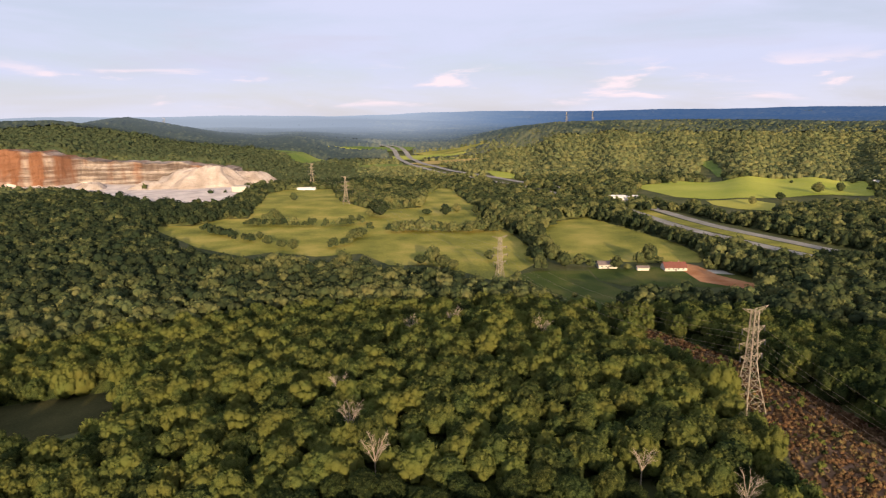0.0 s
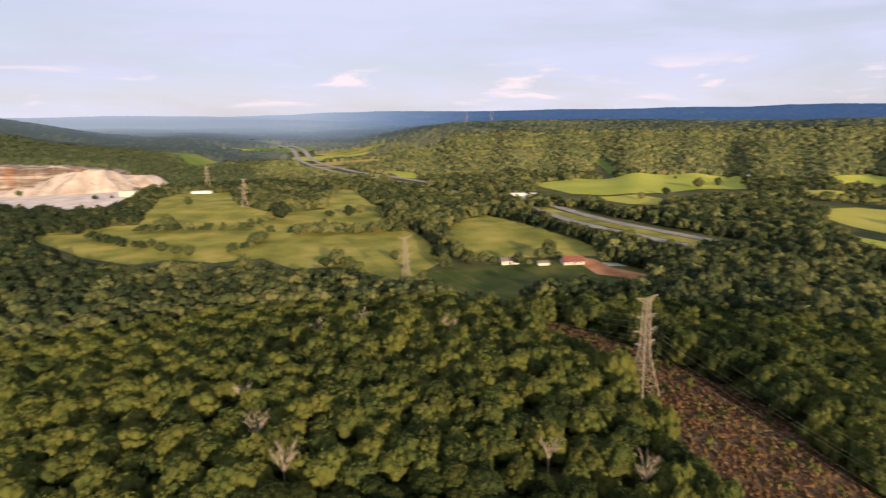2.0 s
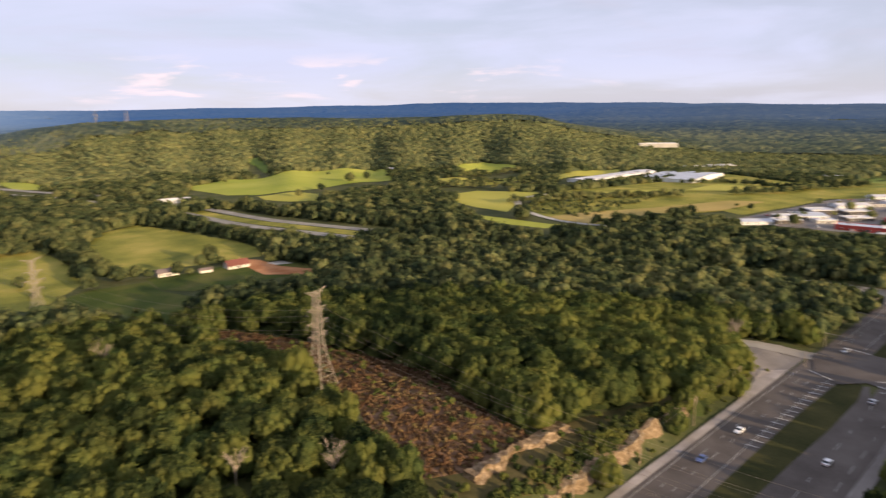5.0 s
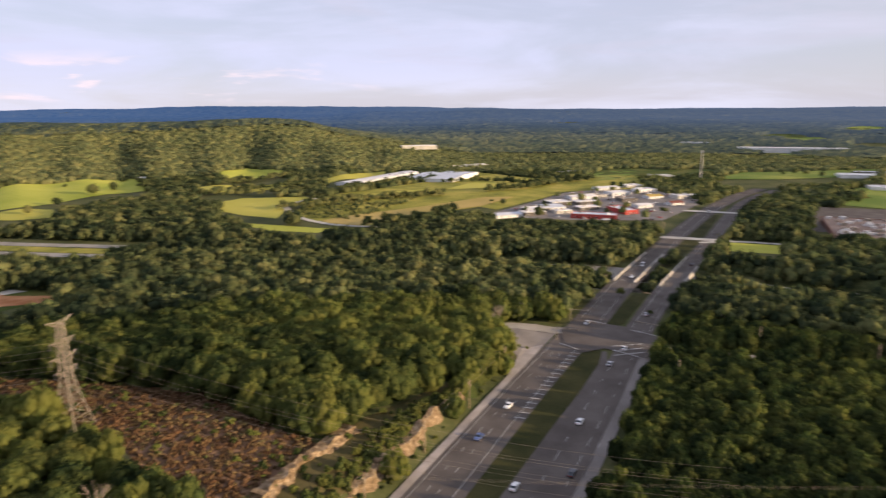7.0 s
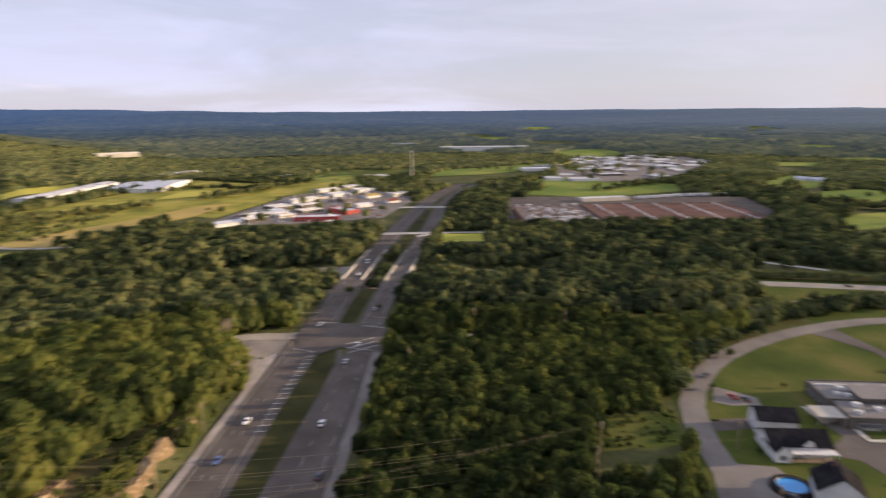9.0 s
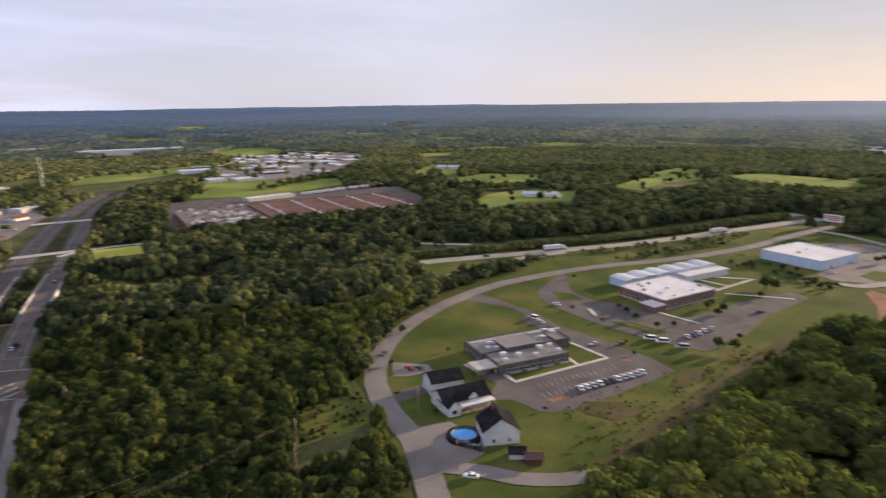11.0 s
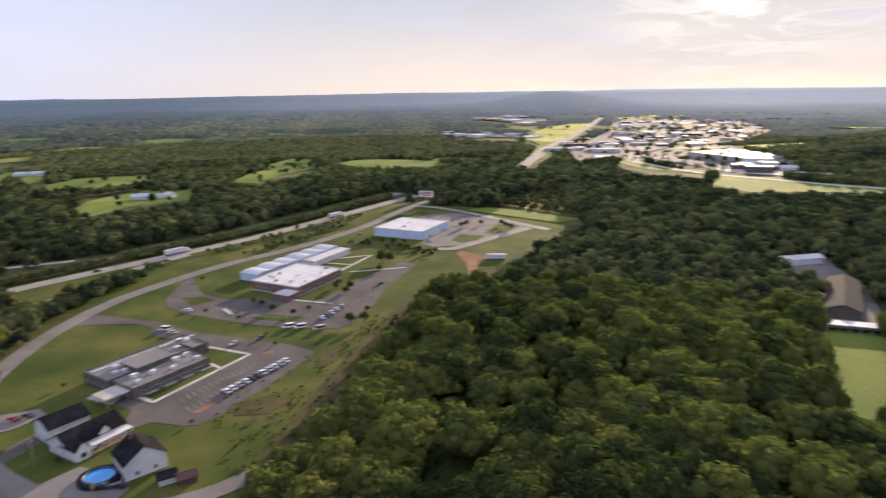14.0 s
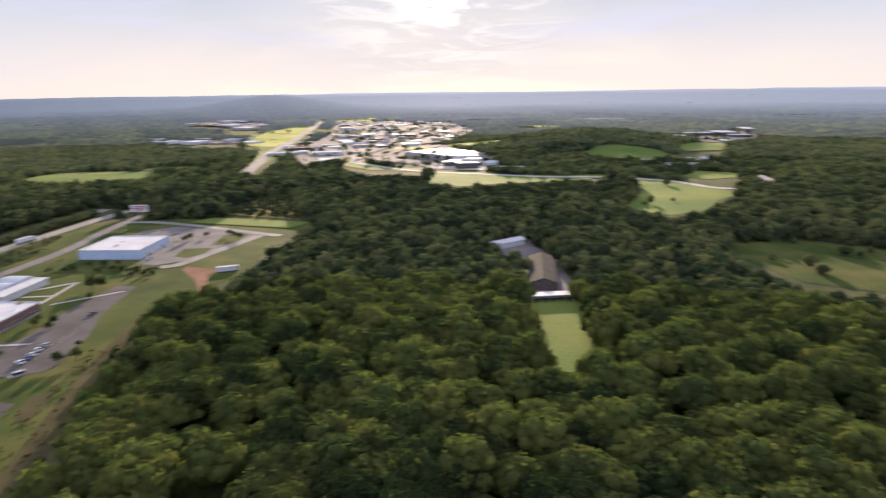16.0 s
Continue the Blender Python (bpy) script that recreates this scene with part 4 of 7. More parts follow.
def edge_of_wood(x, y, reach=6.5):
    """Trees with open ground beside them: these are in leaf down to the foot."""
    hit = np.zeros(x.shape, bool)
    for k in range(8):
        hit |= ~wooded(x + reach * math.cos(k * 0.785), y + reach * math.sin(k * 0.785))
    return hit


def ico(sub):
    bm = bmesh.new()
    bmesh.ops.create_icosphere(bm, subdivisions=sub, radius=1.0)
    v = np.array([p.co[:] for p in bm.verts])
    f = np.array([[p.index for p in q.verts] for q in bm.faces])
    bm.free()
    return v, f


ICO = {1: ico(1), 2: ico(2), 3: ico(3)}


def lobe(rng, centre, radius, sub, rough, floor=-0.45):
    """One lumpy clump of leaves, open underneath."""
    v, f = ICO[sub]
    ph = rng.uniform(0, 6.28, 3)
    lump = 1 + rough * (np.sin(v[:, 0] * 3.1 + ph[0]) * np.sin(v[:, 1] * 3.4 + ph[1]) + 0.5 * np.sin(v[:, 2] * 5.3 + ph[2])) + rng.normal(0, rough * 0.45, len(v))
    keep = v[f].mean(1)[:, 2] > floor
    f = f[keep]
    used = np.unique(f)
    remap = np.zeros(len(v), int)
    remap[used] = np.arange(len(used))
    p = v * lump[:, None] * np.array([radius, radius, radius * rng.uniform(0.75, 0.95)]) + centre
    return p[used], remap[f]


def sprays(rng, centres, radii, count, size):
    """Small leaf sprays standing out of the clumps, one triangle each."""
    i = rng.integers(len(centres), size=count)
    d = rng.normal(size=(count, 3))
    d /= np.linalg.norm(d, axis=1)[:, None]
    d[:, 2] = np.where(d[:, 2] < -0.3, -d[:, 2], d[:, 2])
    p = np.asarray(centres)[i] + d * (np.asarray(radii)[i] * rng.uniform(0.82, 1.14, count))[:, None]
    q = d + rng.normal(0, 0.30, (count, 3))
    q /= np.linalg.norm(q, axis=1)[:, None]
    a = np.cross(q, rng.normal(size=(count, 3)))
    a /= np.linalg.norm(a, axis=1)[:, None]
    b = np.cross(q, a)
    s = (size * rng.uniform(0.6, 1.4, count))[:, None]
    v = np.stack([p - a * s * 0.8 - b * s * 0.4, p + a * s * 0.8 - b * s * 0.5, p + b * s], 1).reshape(-1, 3)
    return v, np.arange(count * 3).reshape(-1, 3)


def crown(seed, lobes, sub, leaf_count, leaf_size, tall=1.0, rough=0.16):
    """A crown about 10 m across whose foot is near z = 0: clumps round a dome, leaf sprays on them."""
    rng = np.random.default_rng(seed)
    cs, rs = [], []
    for k in range(lobes):
        u = (k + 0.5) / lobes
        a = k * 2.399963 + rng.uniform(-0.4, 0.4)
        up = 1 - u * 1.05
        rad = math.sqrt(max(0.0, 1 - max(up, 0) ** 2)) * rng.uniform(0.72, 1.08)
        r = rng.uniform(0.30, 0.46) * (1.9 if lobes < 3 else 1.42 if lobes < 8 else 1.12 if lobes < 12 else 0.92 if lobes < 22 else 0.66)
        reach = 0.70 if lobes < 12 else 0.80
        cs.append(np.array([math.cos(a) * rad * reach, math.sin(a) * rad * reach, (0.45 + up * 0.62) * tall + rng.uniform(-0.06, 0.06)]) * 5)
        rs.append(r * 5)
    if lobes == 1:
        cs, rs = [np.array([0, 0, 2.6 * tall])], [4.8]
    V, F, n, tone = [], [], 0, []
    for c, r in zip(cs, rs):
        v, f = lobe(rng, c, r * (0.93 if leaf_count > 20 else 1.0), sub, rough)
        # clumps toned below the sprays: shade between the leaves put into tone
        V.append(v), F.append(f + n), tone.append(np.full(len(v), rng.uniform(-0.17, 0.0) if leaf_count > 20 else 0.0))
        n += len(v)
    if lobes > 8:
        # inner clump darkened in tone for the shade inside the crown
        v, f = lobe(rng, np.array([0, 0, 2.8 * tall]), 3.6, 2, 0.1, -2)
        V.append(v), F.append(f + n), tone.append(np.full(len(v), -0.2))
        n += len(v)
    if leaf_count:
        v, f = sprays(rng, cs, rs, leaf_count, leaf_size)
        V.append(v), F.append(f + n), tone.append(rng.uniform(-0.26, 0.28, len(v) // 3).repeat(3))
    return np.concatenate(V), np.concatenate(F), np.concatenate(tone)


def cells(spacing, r0, r1, a0, a1, rng):
    """Jittered places in a ring between two bearings."""
    g = np.arange(-r1, r1, spacing)
    x, y = np.meshgrid(g, g)
    x, y = x.ravel() + rng.uniform(-0.42, 0.42, x.size) * spacing, y.ravel() + rng.uniform(-0.42, 0.42, x.size) * spacing
    r, a = np.hypot(x, y), np.degrees(np.arctan2(x, y)) % 360
    k = (r >= r0) & (r < r1) & (((a - a0) % 360) <= (a1 - a0) % 360)
    return x[k], y[k]


def grove(name, x, y, size, templates, mat, label, rng, sink=0.0, stem=4.8, z=None, low=None, stretch=1.25):
    """Many trees in one mesh; size is each crown's scale."""
    V, F, T, n = [], [], [], 0
    z = ground_z(x, y) if z is None else z
    pick, turn = rng.integers(len(templates), size=len(x)), rng.uniform(0, 6.283, len(x))
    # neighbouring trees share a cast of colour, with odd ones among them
    # east of the clearing the wood's shaded side is painted as lower tone
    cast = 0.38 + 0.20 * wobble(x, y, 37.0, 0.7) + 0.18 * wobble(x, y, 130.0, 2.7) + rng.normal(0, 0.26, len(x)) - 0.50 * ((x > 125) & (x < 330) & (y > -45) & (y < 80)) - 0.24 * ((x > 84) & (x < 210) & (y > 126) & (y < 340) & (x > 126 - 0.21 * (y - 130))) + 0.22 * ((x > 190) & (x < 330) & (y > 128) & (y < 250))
    # cloud shadow over the north-west, put in as a darker tone
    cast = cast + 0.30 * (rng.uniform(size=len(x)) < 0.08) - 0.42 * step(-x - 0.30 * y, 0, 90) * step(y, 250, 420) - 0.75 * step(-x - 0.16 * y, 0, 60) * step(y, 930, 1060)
    tall = rng.uniform(0.92, 1.2, len(x)) / np.maximum(size, 0.6) ** 0.35 if name == "woodland" else rng.uniform(0.8, 1.35, len(x))
    stem = np.full(len(x), stem)
    if low is not None:
        stem, tall = np.where(low, -1.0, stem), np.where(low, tall * stretch, tall)
    for t, (v, f, tone) in enumerate(templates):
        i = np.nonzero(pick == t)[0]
        if not len(i):
            continue
        c, s = np.cos(turn[i])[:, None], np.sin(turn[i])[:, None]
        sc = size[i][:, None]
        px = (v[None, :, 0] * c - v[None, :, 1] * s) * sc + x[i][:, None]
        py = (v[None, :, 0] * s + v[None, :, 1] * c) * sc + y[i][:, None]
        pz = v[None, :, 2] * sc * tall[i][:, None] + (z[i] + stem[i] * size[i] - sink)[:, None]
        V.append(np.stack([px, py, pz], 2).reshape(-1, 3))
        F.append((f[None] + (np.arange(len(i)) * len(v))[:, None, None] + n).reshape(-1, 3))
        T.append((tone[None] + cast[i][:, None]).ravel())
        n += len(i) * len(v)
    ob = mesh_object(name, np.concatenate(V), np.concatenate(F), mat, np.concatenate(T), smooth=True)
    return tagged(ob, label, "trees", kind="stuff")


RNG = np.random.default_rng(7)
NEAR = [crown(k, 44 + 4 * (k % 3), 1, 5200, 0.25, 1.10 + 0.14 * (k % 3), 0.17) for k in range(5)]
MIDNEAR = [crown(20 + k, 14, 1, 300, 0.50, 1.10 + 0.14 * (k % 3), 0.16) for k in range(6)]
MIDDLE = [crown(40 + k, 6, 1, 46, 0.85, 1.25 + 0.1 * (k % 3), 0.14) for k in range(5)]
FAR = [crown(60 + k, 1, 1, 14, 1.5, 1.15, 0.22) for k in range(5)]

BEAR0, BEAR1 = 308, 212            # bearings that the view sweeps over
x, y = cells(7.3, 116, 335, BEAR0, BEAR1, RNG)


def young(x, y):
    """The young, small-crowned wood between the arterial and the loop road."""
    return (x > 100) & (y > -60) & (y < 88)


k = ~young(x, y)
x2, y2 = cells(4.7, 116, 335, 45, 130, RNG)
k2 = young(x2, y2)
x, y = np.concatenate([x[k], x2[k2]]), np.concatenate([y[k], y2[k2]])
k = wooded(x, y)
x, y = x[k], y[k]
# the southern wood has fewer and larger trees
south = (x < 240) & (y < -40) & (RNG.uniform(size=len(x)) < 0.40)
x, y = x[~south], y[~south]
order = np.argsort(np.hypot(x, y))
x, y = x[order], y[order]


def build_tree_kinds():
    kinds = []
    for i, (v, f, tone) in enumerate(NEAR):
        rng = np.random.default_rng(300 + i)
        root = empty("tree", Matrix(), "full-crowned green broadleaf tree in the wood", "tree", "trees of the near wood")
        bm = bmesh.new()
        rod(bm, (0, 0, -1.0), (0.2, 0.1, 5.5), 0.34, 0.24, 7)
        for q in range(5):
            a = q * 1.257 + rng.uniform(-0.3, 0.3)
            rod(bm, (0.2, 0.1, rng.uniform(3.6, 5.4)), (math.cos(a) * 2.6, math.sin(a) * 2.6, rng.uniform(7.2, 9.0)), 0.15, 0.06, 5)
        part("trunk", bm, M["bark"], root, "grey-brown bark")
        c = mesh_object("crown", v + np.array([0, 0, 2.6]), f, M["leaf"], tone + 0.12, smooth=True)
        c.parent = root
        kinds.append(root)
    return kinds


TREE_KINDS = build_tree_kinds()
# the 300 trees of the front of the wood, the rest of it as one mass
near = 300
LOW = edge_of_wood(x, y)
# tall trees stand along the far side of the cleared strip
BIG = np.where(young(x, y), 0.66, np.where((x < 240) & (y < -40), 1.62, np.where((x > 84) & (x < 300) & (y > 128) & (y < 335) & (x > 126 - 0.21 * (y - 130)), 1.22, 1.0)))
for i in range(near):
    s = (0.78 + 0.40 * RNG.uniform() ** 1.2) * BIG[i]
    m = pose(x[i], y[i], gz(x[i], y[i]) - (3.6 * s if LOW[i] else 0), 0, 0, RNG.uniform(0, 360)) @ Matrix.Diagonal((s, s, s ** 0.45 * BIG[i] ** 0.4 * RNG.uniform(0.94, 1.08) * (1.3 if LOW[i] else 1), 1))
    kind = TREE_KINDS[i % 5]
    if i < 5:
        kind.matrix_basis = m
    else:
        t = copy_thing(kind, m)
        t.matrix_basis = m
x, y, LOW, BIG = x[near:], y[near:], LOW[near:], BIG[near:]
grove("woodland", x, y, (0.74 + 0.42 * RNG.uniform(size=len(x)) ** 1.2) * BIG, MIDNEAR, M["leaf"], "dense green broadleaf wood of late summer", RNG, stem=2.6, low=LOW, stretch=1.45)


def undergrowth(r0, r1, dr, da, deep, mat, gap, seed, label):
    """Leafy understorey that closes the floor of the woods."""
    rng = np.random.default_rng(seed)
    rad = np.arange(r0, r1, dr)
    az = np.radians(np.arange(BEAR0, BEAR1 + 360, da))
    R, A = np.meshgrid(rad, az, indexing="ij")
    R, A = R + rng.normal(0, dr * 0.24, R.shape), A + rng.normal(0, radians(da) * 0.25, A.shape)
    x, y = (R * np.sin(A)).ravel(), (R * np.cos(A)).ravel()
    ok = wooded(x, y)
    ok &= ~edge_of_wood(x, y, gap)
    z = ground_z(x, y) + np.where(ok, deep + 1.6 * wobble(x, y, 11.0, 0.4) + rng.uniform(-1.0, 1.0, len(x)), -1.0)
    n, m = R.shape
    i = (np.arange(n - 1)[:, None] * m + np.arange(m - 1)[None]).ravel()
    q = np.stack([i, i + m, i + m + 1, i + 1], 1)
    q = q[ok[q].any(1)]
    tris = np.concatenate([q[:, [0, 2, 1]], q[:, [0, 3, 2]]])
    # low tone paints the shade in the gaps between crowns
    ob = mesh_object("undergrowth", np.stack([x, y, z], 1), tris, M[mat], 0.10 + rng.normal(0, 0.2, len(x)), smooth=False)
    tagged(ob, label, "undergrowth", kind="stuff")


undergrowth(112, 340, 2.9, 0.7, 3.6, "leaf", 3.0, 55, "leafy green undergrowth closing the forest floor")
undergrowth(338, 764, 5.6, 0.7, 5.4, "leaf_far", 6.0, 56, "leafy understorey of the woods between the fields")
undergrowth(760, 1495, 11.0, 0.5, 3.4, "leaf_hill_hazed", 10.0, 57, "leafy understorey of the wooded slopes")
x, y = cells(7.6, 335, 760, BEAR0, BEAR1, RNG)
k = wooded(x, y)
x, y = x[k], y[k]
grove("woodland", x, y, RNG.uniform(0.70, 1.24, len(x)), MIDDLE, M["leaf_far"], "dense green wood between fields and roads", RNG, stem=3.2, low=edge_of_wood(x, y, 9))
x, y = cells(9.6, 760, 1500, BEAR0, BEAR1, RNG)
x2, y2 = cells(10.0, 1500, 1740, 354, 57, RNG)
x, y = np.concatenate([x, x2]), np.concatenate([y, y2])
k = wooded(x, y)
x, y = x[k], y[k]
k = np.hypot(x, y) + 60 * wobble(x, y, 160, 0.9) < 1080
for part_of, mat, label in ((k, "leaf_far", "dense wood beyond the fields"), (~k, "leaf_hill_hazed", "wooded slopes beyond the fields")):
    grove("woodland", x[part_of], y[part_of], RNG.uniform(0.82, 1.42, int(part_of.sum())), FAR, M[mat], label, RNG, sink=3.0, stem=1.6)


def canopy(name, r0, r1, mat, label, rng, kind, tall=13.0, rough=6.0):
    """The closed top of far woods: one rough sheet of crowns, let down into the ground at clearings."""
    rad = r0 * np.exp(np.arange(0, math.log(r1 / r0) + 0.009, 0.009))
    az = np.radians(np.arange(BEAR0, BEAR1 + 360, 0.15))
    R, A = np.meshgrid(rad, az, indexing="ij")
    R, A = R * (1 + rng.normal(0, 0.0022, R.shape)), A + rng.normal(0, 0.0007, A.shape)
    x, y = (R * np.sin(A)).ravel(), (R * np.cos(A)).ravel()
    ok = wooded(x, y) & (wobble(x, y, 240, 0.3) < 0.72)
    z = ground_z(x, y) + np.where(ok, tall * np.interp(R.ravel(), [1480, 1950], [0.6, 1.0]) - rough * rng.uniform(size=len(x)) ** 2.2 + 2.0 * wobble(x, y, 70, 1.3), -6.0)
    # the north-west cloud shadow is darkened into the tone here too
    tone = 0.34 - 0.45 * step(-x - 0.16 * y, 0, 60) * step(y, 930, 1060) + 0.28 * wobble(x, y, 60.0, 0.7) + 0.24 * wobble(x, y, 310.0, 2.7) + rng.normal(0, 0.22, len(x))
    n, m = R.shape
    i = (np.arange(n - 1)[:, None] * m + np.arange(m - 1)[None]).ravel()
    q = np.stack([i, i + m, i + m + 1, i + 1], 1)
    q = q[ok[q].any(1)]
    tris = np.concatenate([q[:, [0, 2, 1]], q[:, [0, 3, 2]]])
    return tagged(mesh_object(name, np.stack([x, y, z], 1), tris, M[mat], tone, smooth=True), label, "trees", kind=kind)


# these rings carry the painted haze, thicker with distance
for r0, r1, label, rough in ((1485, 2090, "distant wooded hills", 6.5), (2080, 2640, "woods past the fields with painted haze", 4.5), (2620, 3300, "woods of the distance with painted haze", 3.4), (3280, 4040, "far woods tinted by painted blue haze", 2.4), (4020, 4850, "wooded skyline ridges in painted blue haze", 1.6)):
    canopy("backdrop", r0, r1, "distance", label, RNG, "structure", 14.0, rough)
x, y = cells(8, 0, 116, 0, 359.9, RNG)
k = wooded(x, y)
x, y = x[k], y[k]
grove("woodland", x, y, RNG.uniform(0.6, 1.05, len(x)), MIDDLE, M["leaf"], "green broadleaf wood below the flight", RNG)
# behind the view the wood goes on, more thinly
x, y = cells(16, 116, 700, BEAR1, BEAR0, RNG)
k = wooded(x, y)
x, y = x[k], y[k]
grove("woodland", x, y, RNG.uniform(1.2, 1.9, len(x)), FAR, M["leaf_far"], "dense green broadleaf wood", RNG, sink=2)


# ---- rock faces ----
def strata_material():
    """Quarry rock: level beds, orange-stained in the west, pale grey in the east."""
    m = material("bedded_quarry_rock", (0.30, 0.22, 0.16), (0.62, 0.57, 0.50), 0.03, 0.25, 0.95, 0.8, depth=1.0)
    nt = m.node_tree
    n, l = nt.nodes.new, nt.links.new
    b = nt.nodes["Principled BSDF"]
    tc, mp, bed, blot, stain = n("ShaderNodeTexCoord"), n("ShaderNodeMapping"), n("ShaderNodeTexNoise"), n("ShaderNodeTexNoise"), n("ShaderNodeValToRGB")
    mp.inputs["Scale"].default_value = (0.012, 0.012, 0.22)
    l(tc.outputs["Object"], mp.inputs["Vector"])
    l(mp.outputs["Vector"], bed.inputs["Vector"])
    bed.inputs["Scale"].default_value, bed.inputs["Detail"].default_value = 1.0, 5
    beds = n("ShaderNodeValToRGB")
    beds.color_ramp.elements[0].position, beds.color_ramp.elements[1].position = 0.42, 0.58
    beds.color_ramp.elements[0].color, beds.color_ramp.elements[1].color = (0.145, 0.112, 0.096, 1), (0.36, 0.31, 0.275, 1)
    l(bed.outputs["Fac"], beds.inputs["Fac"])
    blot.inputs["Scale"].default_value, blot.inputs["Detail"].default_value = 0.022, 4
    l(tc.outputs["Object"], blot.inputs["Vector"])
    sep, west, add = n("ShaderNodeSeparateXYZ"), n("ShaderNodeMapRange"), n("ShaderNodeMath")
    l(tc.outputs["Object"], sep.inputs[0])
    l(sep.outputs["X"], west.inputs["Value"])
    west.inputs["From Min"].default_value, west.inputs["From Max"].default_value = -600, -690
    west.inputs["To Min"].default_value, west.inputs["To Max"].default_value = 0.0, 0.16
    add.operation = "ADD"
    # stains run down the face
    mp2 = n("ShaderNodeMapping")
    mp2.inputs["Scale"].default_value = (1.6, 1.0, 0.35)
    l(tc.outputs["Object"], mp2.inputs["Vector"])
    l(mp2.outputs["Vector"], blot.inputs["Vector"])
    l(blot.outputs["Fac"], add.inputs[0])
    l(west.outputs["Result"], add.inputs[1])
    stain.color_ramp.elements[0].position, stain.color_ramp.elements[1].position = 0.56, 0.74
    stain.color_ramp.elements[0].color, stain.color_ramp.elements[1].color = (0, 0, 0, 1), (1, 1, 1, 1)
    l(add.outputs[0], stain.inputs["Fac"])
    mx = n("ShaderNodeMix")
    mx.data_type = "RGBA"
    l(stain.outputs["Color"], mx.inputs["Factor"])
    l(beds.outputs["Color"], mx.inputs[6])
    mx.inputs[7].default_value = (0.215, 0.105, 0.062, 1)
    # upright cracks and seepage
    mp3, crack, shade = n("ShaderNodeMapping"), n("ShaderNodeTexNoise"), n("ShaderNodeValToRGB")
    mp3.inputs["Scale"].default_value = (0.16, 0.16, 0.025)
    l(tc.outputs["Object"], mp3.inputs["Vector"])
    l(mp3.outputs["Vector"], crack.inputs["Vector"])
    crack.inputs["Scale"].default_value, crack.inputs["Detail"].default_value, crack.inputs["Roughness"].default_value = 1.0, 6, 0.65
    shade.color_ramp.elements[0].position, shade.color_ramp.elements[1].position = 0.36, 0.56
    shade.color_ramp.elements[0].color, shade.color_ramp.elements[1].color = (0.42, 0.36, 0.33, 1), (1, 1, 1, 1)
    l(crack.outputs["Fac"], shade.inputs["Fac"])
    worn = n("ShaderNodeMix")
    worn.data_type, worn.blend_type = "RGBA", "MULTIPLY"
    worn.inputs["Factor"].default_value = 0.5
    l(mx.outputs[2], worn.inputs[6])
    l(shade.outputs["Color"], worn.inputs[7])
    l(worn.outputs[2], b.inputs["Base Color"])
    return m


M["strata"] = strata_material()


def rock_face(name, line, foot, top, back, mat, label, rough=1.0, rows=7, seed=3):
    """A broken rock face along a line: ledged front, crest, and a top that runs back into the slope."""
    rng = np.random.default_rng(seed)
    bm = bmesh.new()
    grid, run = [], 0.0
    steps = sorted(rng.uniform(0.12, 0.95, 4))
    for k, p in enumerate(line):
        run += float(np.linalg.norm(line[k] - line[k - 1])) / rough if k else 0.0
        z0, z1 = foot(*p), top(*p)
        row = []
        # buttresses and hollows, then the blocks of the face
        jut = rough * (1.3 * math.sin(run / 7.3 + seed) + 0.8 * math.sin(run / 2.9 + 1.3 * seed)) + rng.normal(0, rough * 0.45)
        crest = rough * (0.45 * math.sin(run / 5.1) + 0.35 * math.sin(run / 1.7 + seed)) + rng.normal(0, rough * 0.25)
        n2 = back[k] / np.linalg.norm(back[k])
        for q in range(rows + 1):
            u = q / rows
            ledge = sum(u > e + 0.04 * math.sin(run / 6.0 + 9 * e) for e in steps) * rough * 0.8
            o = n2 * (ledge + jut * (0.5 + 0.5 * u) + rng.normal(0, rough * 0.30))
            row.append(bm.verts.new((p[0] + o[0], p[1] + o[1], z0 + (z1 + crest - z0) * u if q else z0 - 1.0)))
        o = back[k]
        row.append(bm.verts.new((p[0] + o[0], p[1] + o[1], z1 + rng.normal(0, rough * 0.3))))
        row.append(bm.verts.new((p[0] + o[0], p[1] + o[1], z0 - 3)))
        grid.append(row)
    for r, s in zip(grid, grid[1:]):
        for k in range(len(r) - 1):
            bm.faces.new((r[k], s[k], s[k + 1], r[k + 1]))
    for r in (grid[0], grid[-1]):
        bm.faces.new(r)
    bmesh.ops.recalc_face_normals(bm, faces=bm.faces[:])
    return tagged(link(name, bm, M[mat]), label, "rock face", kind="structure")


def bench_top(x, y):
    return float(np.interp(x, BENCH_X, BENCH_Z))


QL = smooth_line(QUARRY, 9.0)
QB = np.tile(np.array([0.0, 48.0]), (len(QL), 1))
rock_face("quarry_face", QL, lambda x, y: gz(x, y) - 1, bench_top, QB, "strata", "tall orange and cream bedded quarry rock face", 3.0, 16)
CL = smooth_line([(96, 121.5), (112, 124), (126, 127), (140, 131)], 1.5)
rock_face("rock_cut", CL, lambda x, y: 2.6, lambda x, y: 12.8 - 0.06 * (x - 96), np.tile(np.array([-1.5, 6.0]), (len(CL), 1)), "rock", "cream limestone road cut above the arterial", 0.9, 9, 5)
CL = smooth_line([(112, 110.5), (130, 113), (150, 116), (172, 119.5)], 1.5)
rock_face("rock_cut", CL, lambda x, y: 0.2, lambda x, y: 6.0 + 0.9 * math.sin(x / 5) + 0.6 * math.sin(x / 1.9), np.tile(np.array([-0.6, 4.0]), (len(CL), 1)), "rock", "low cream limestone ledge beside the road", 0.6, 5, 8)
CL = smooth_line([(178, 120), (184, 121), (189, 122)], 1.5)
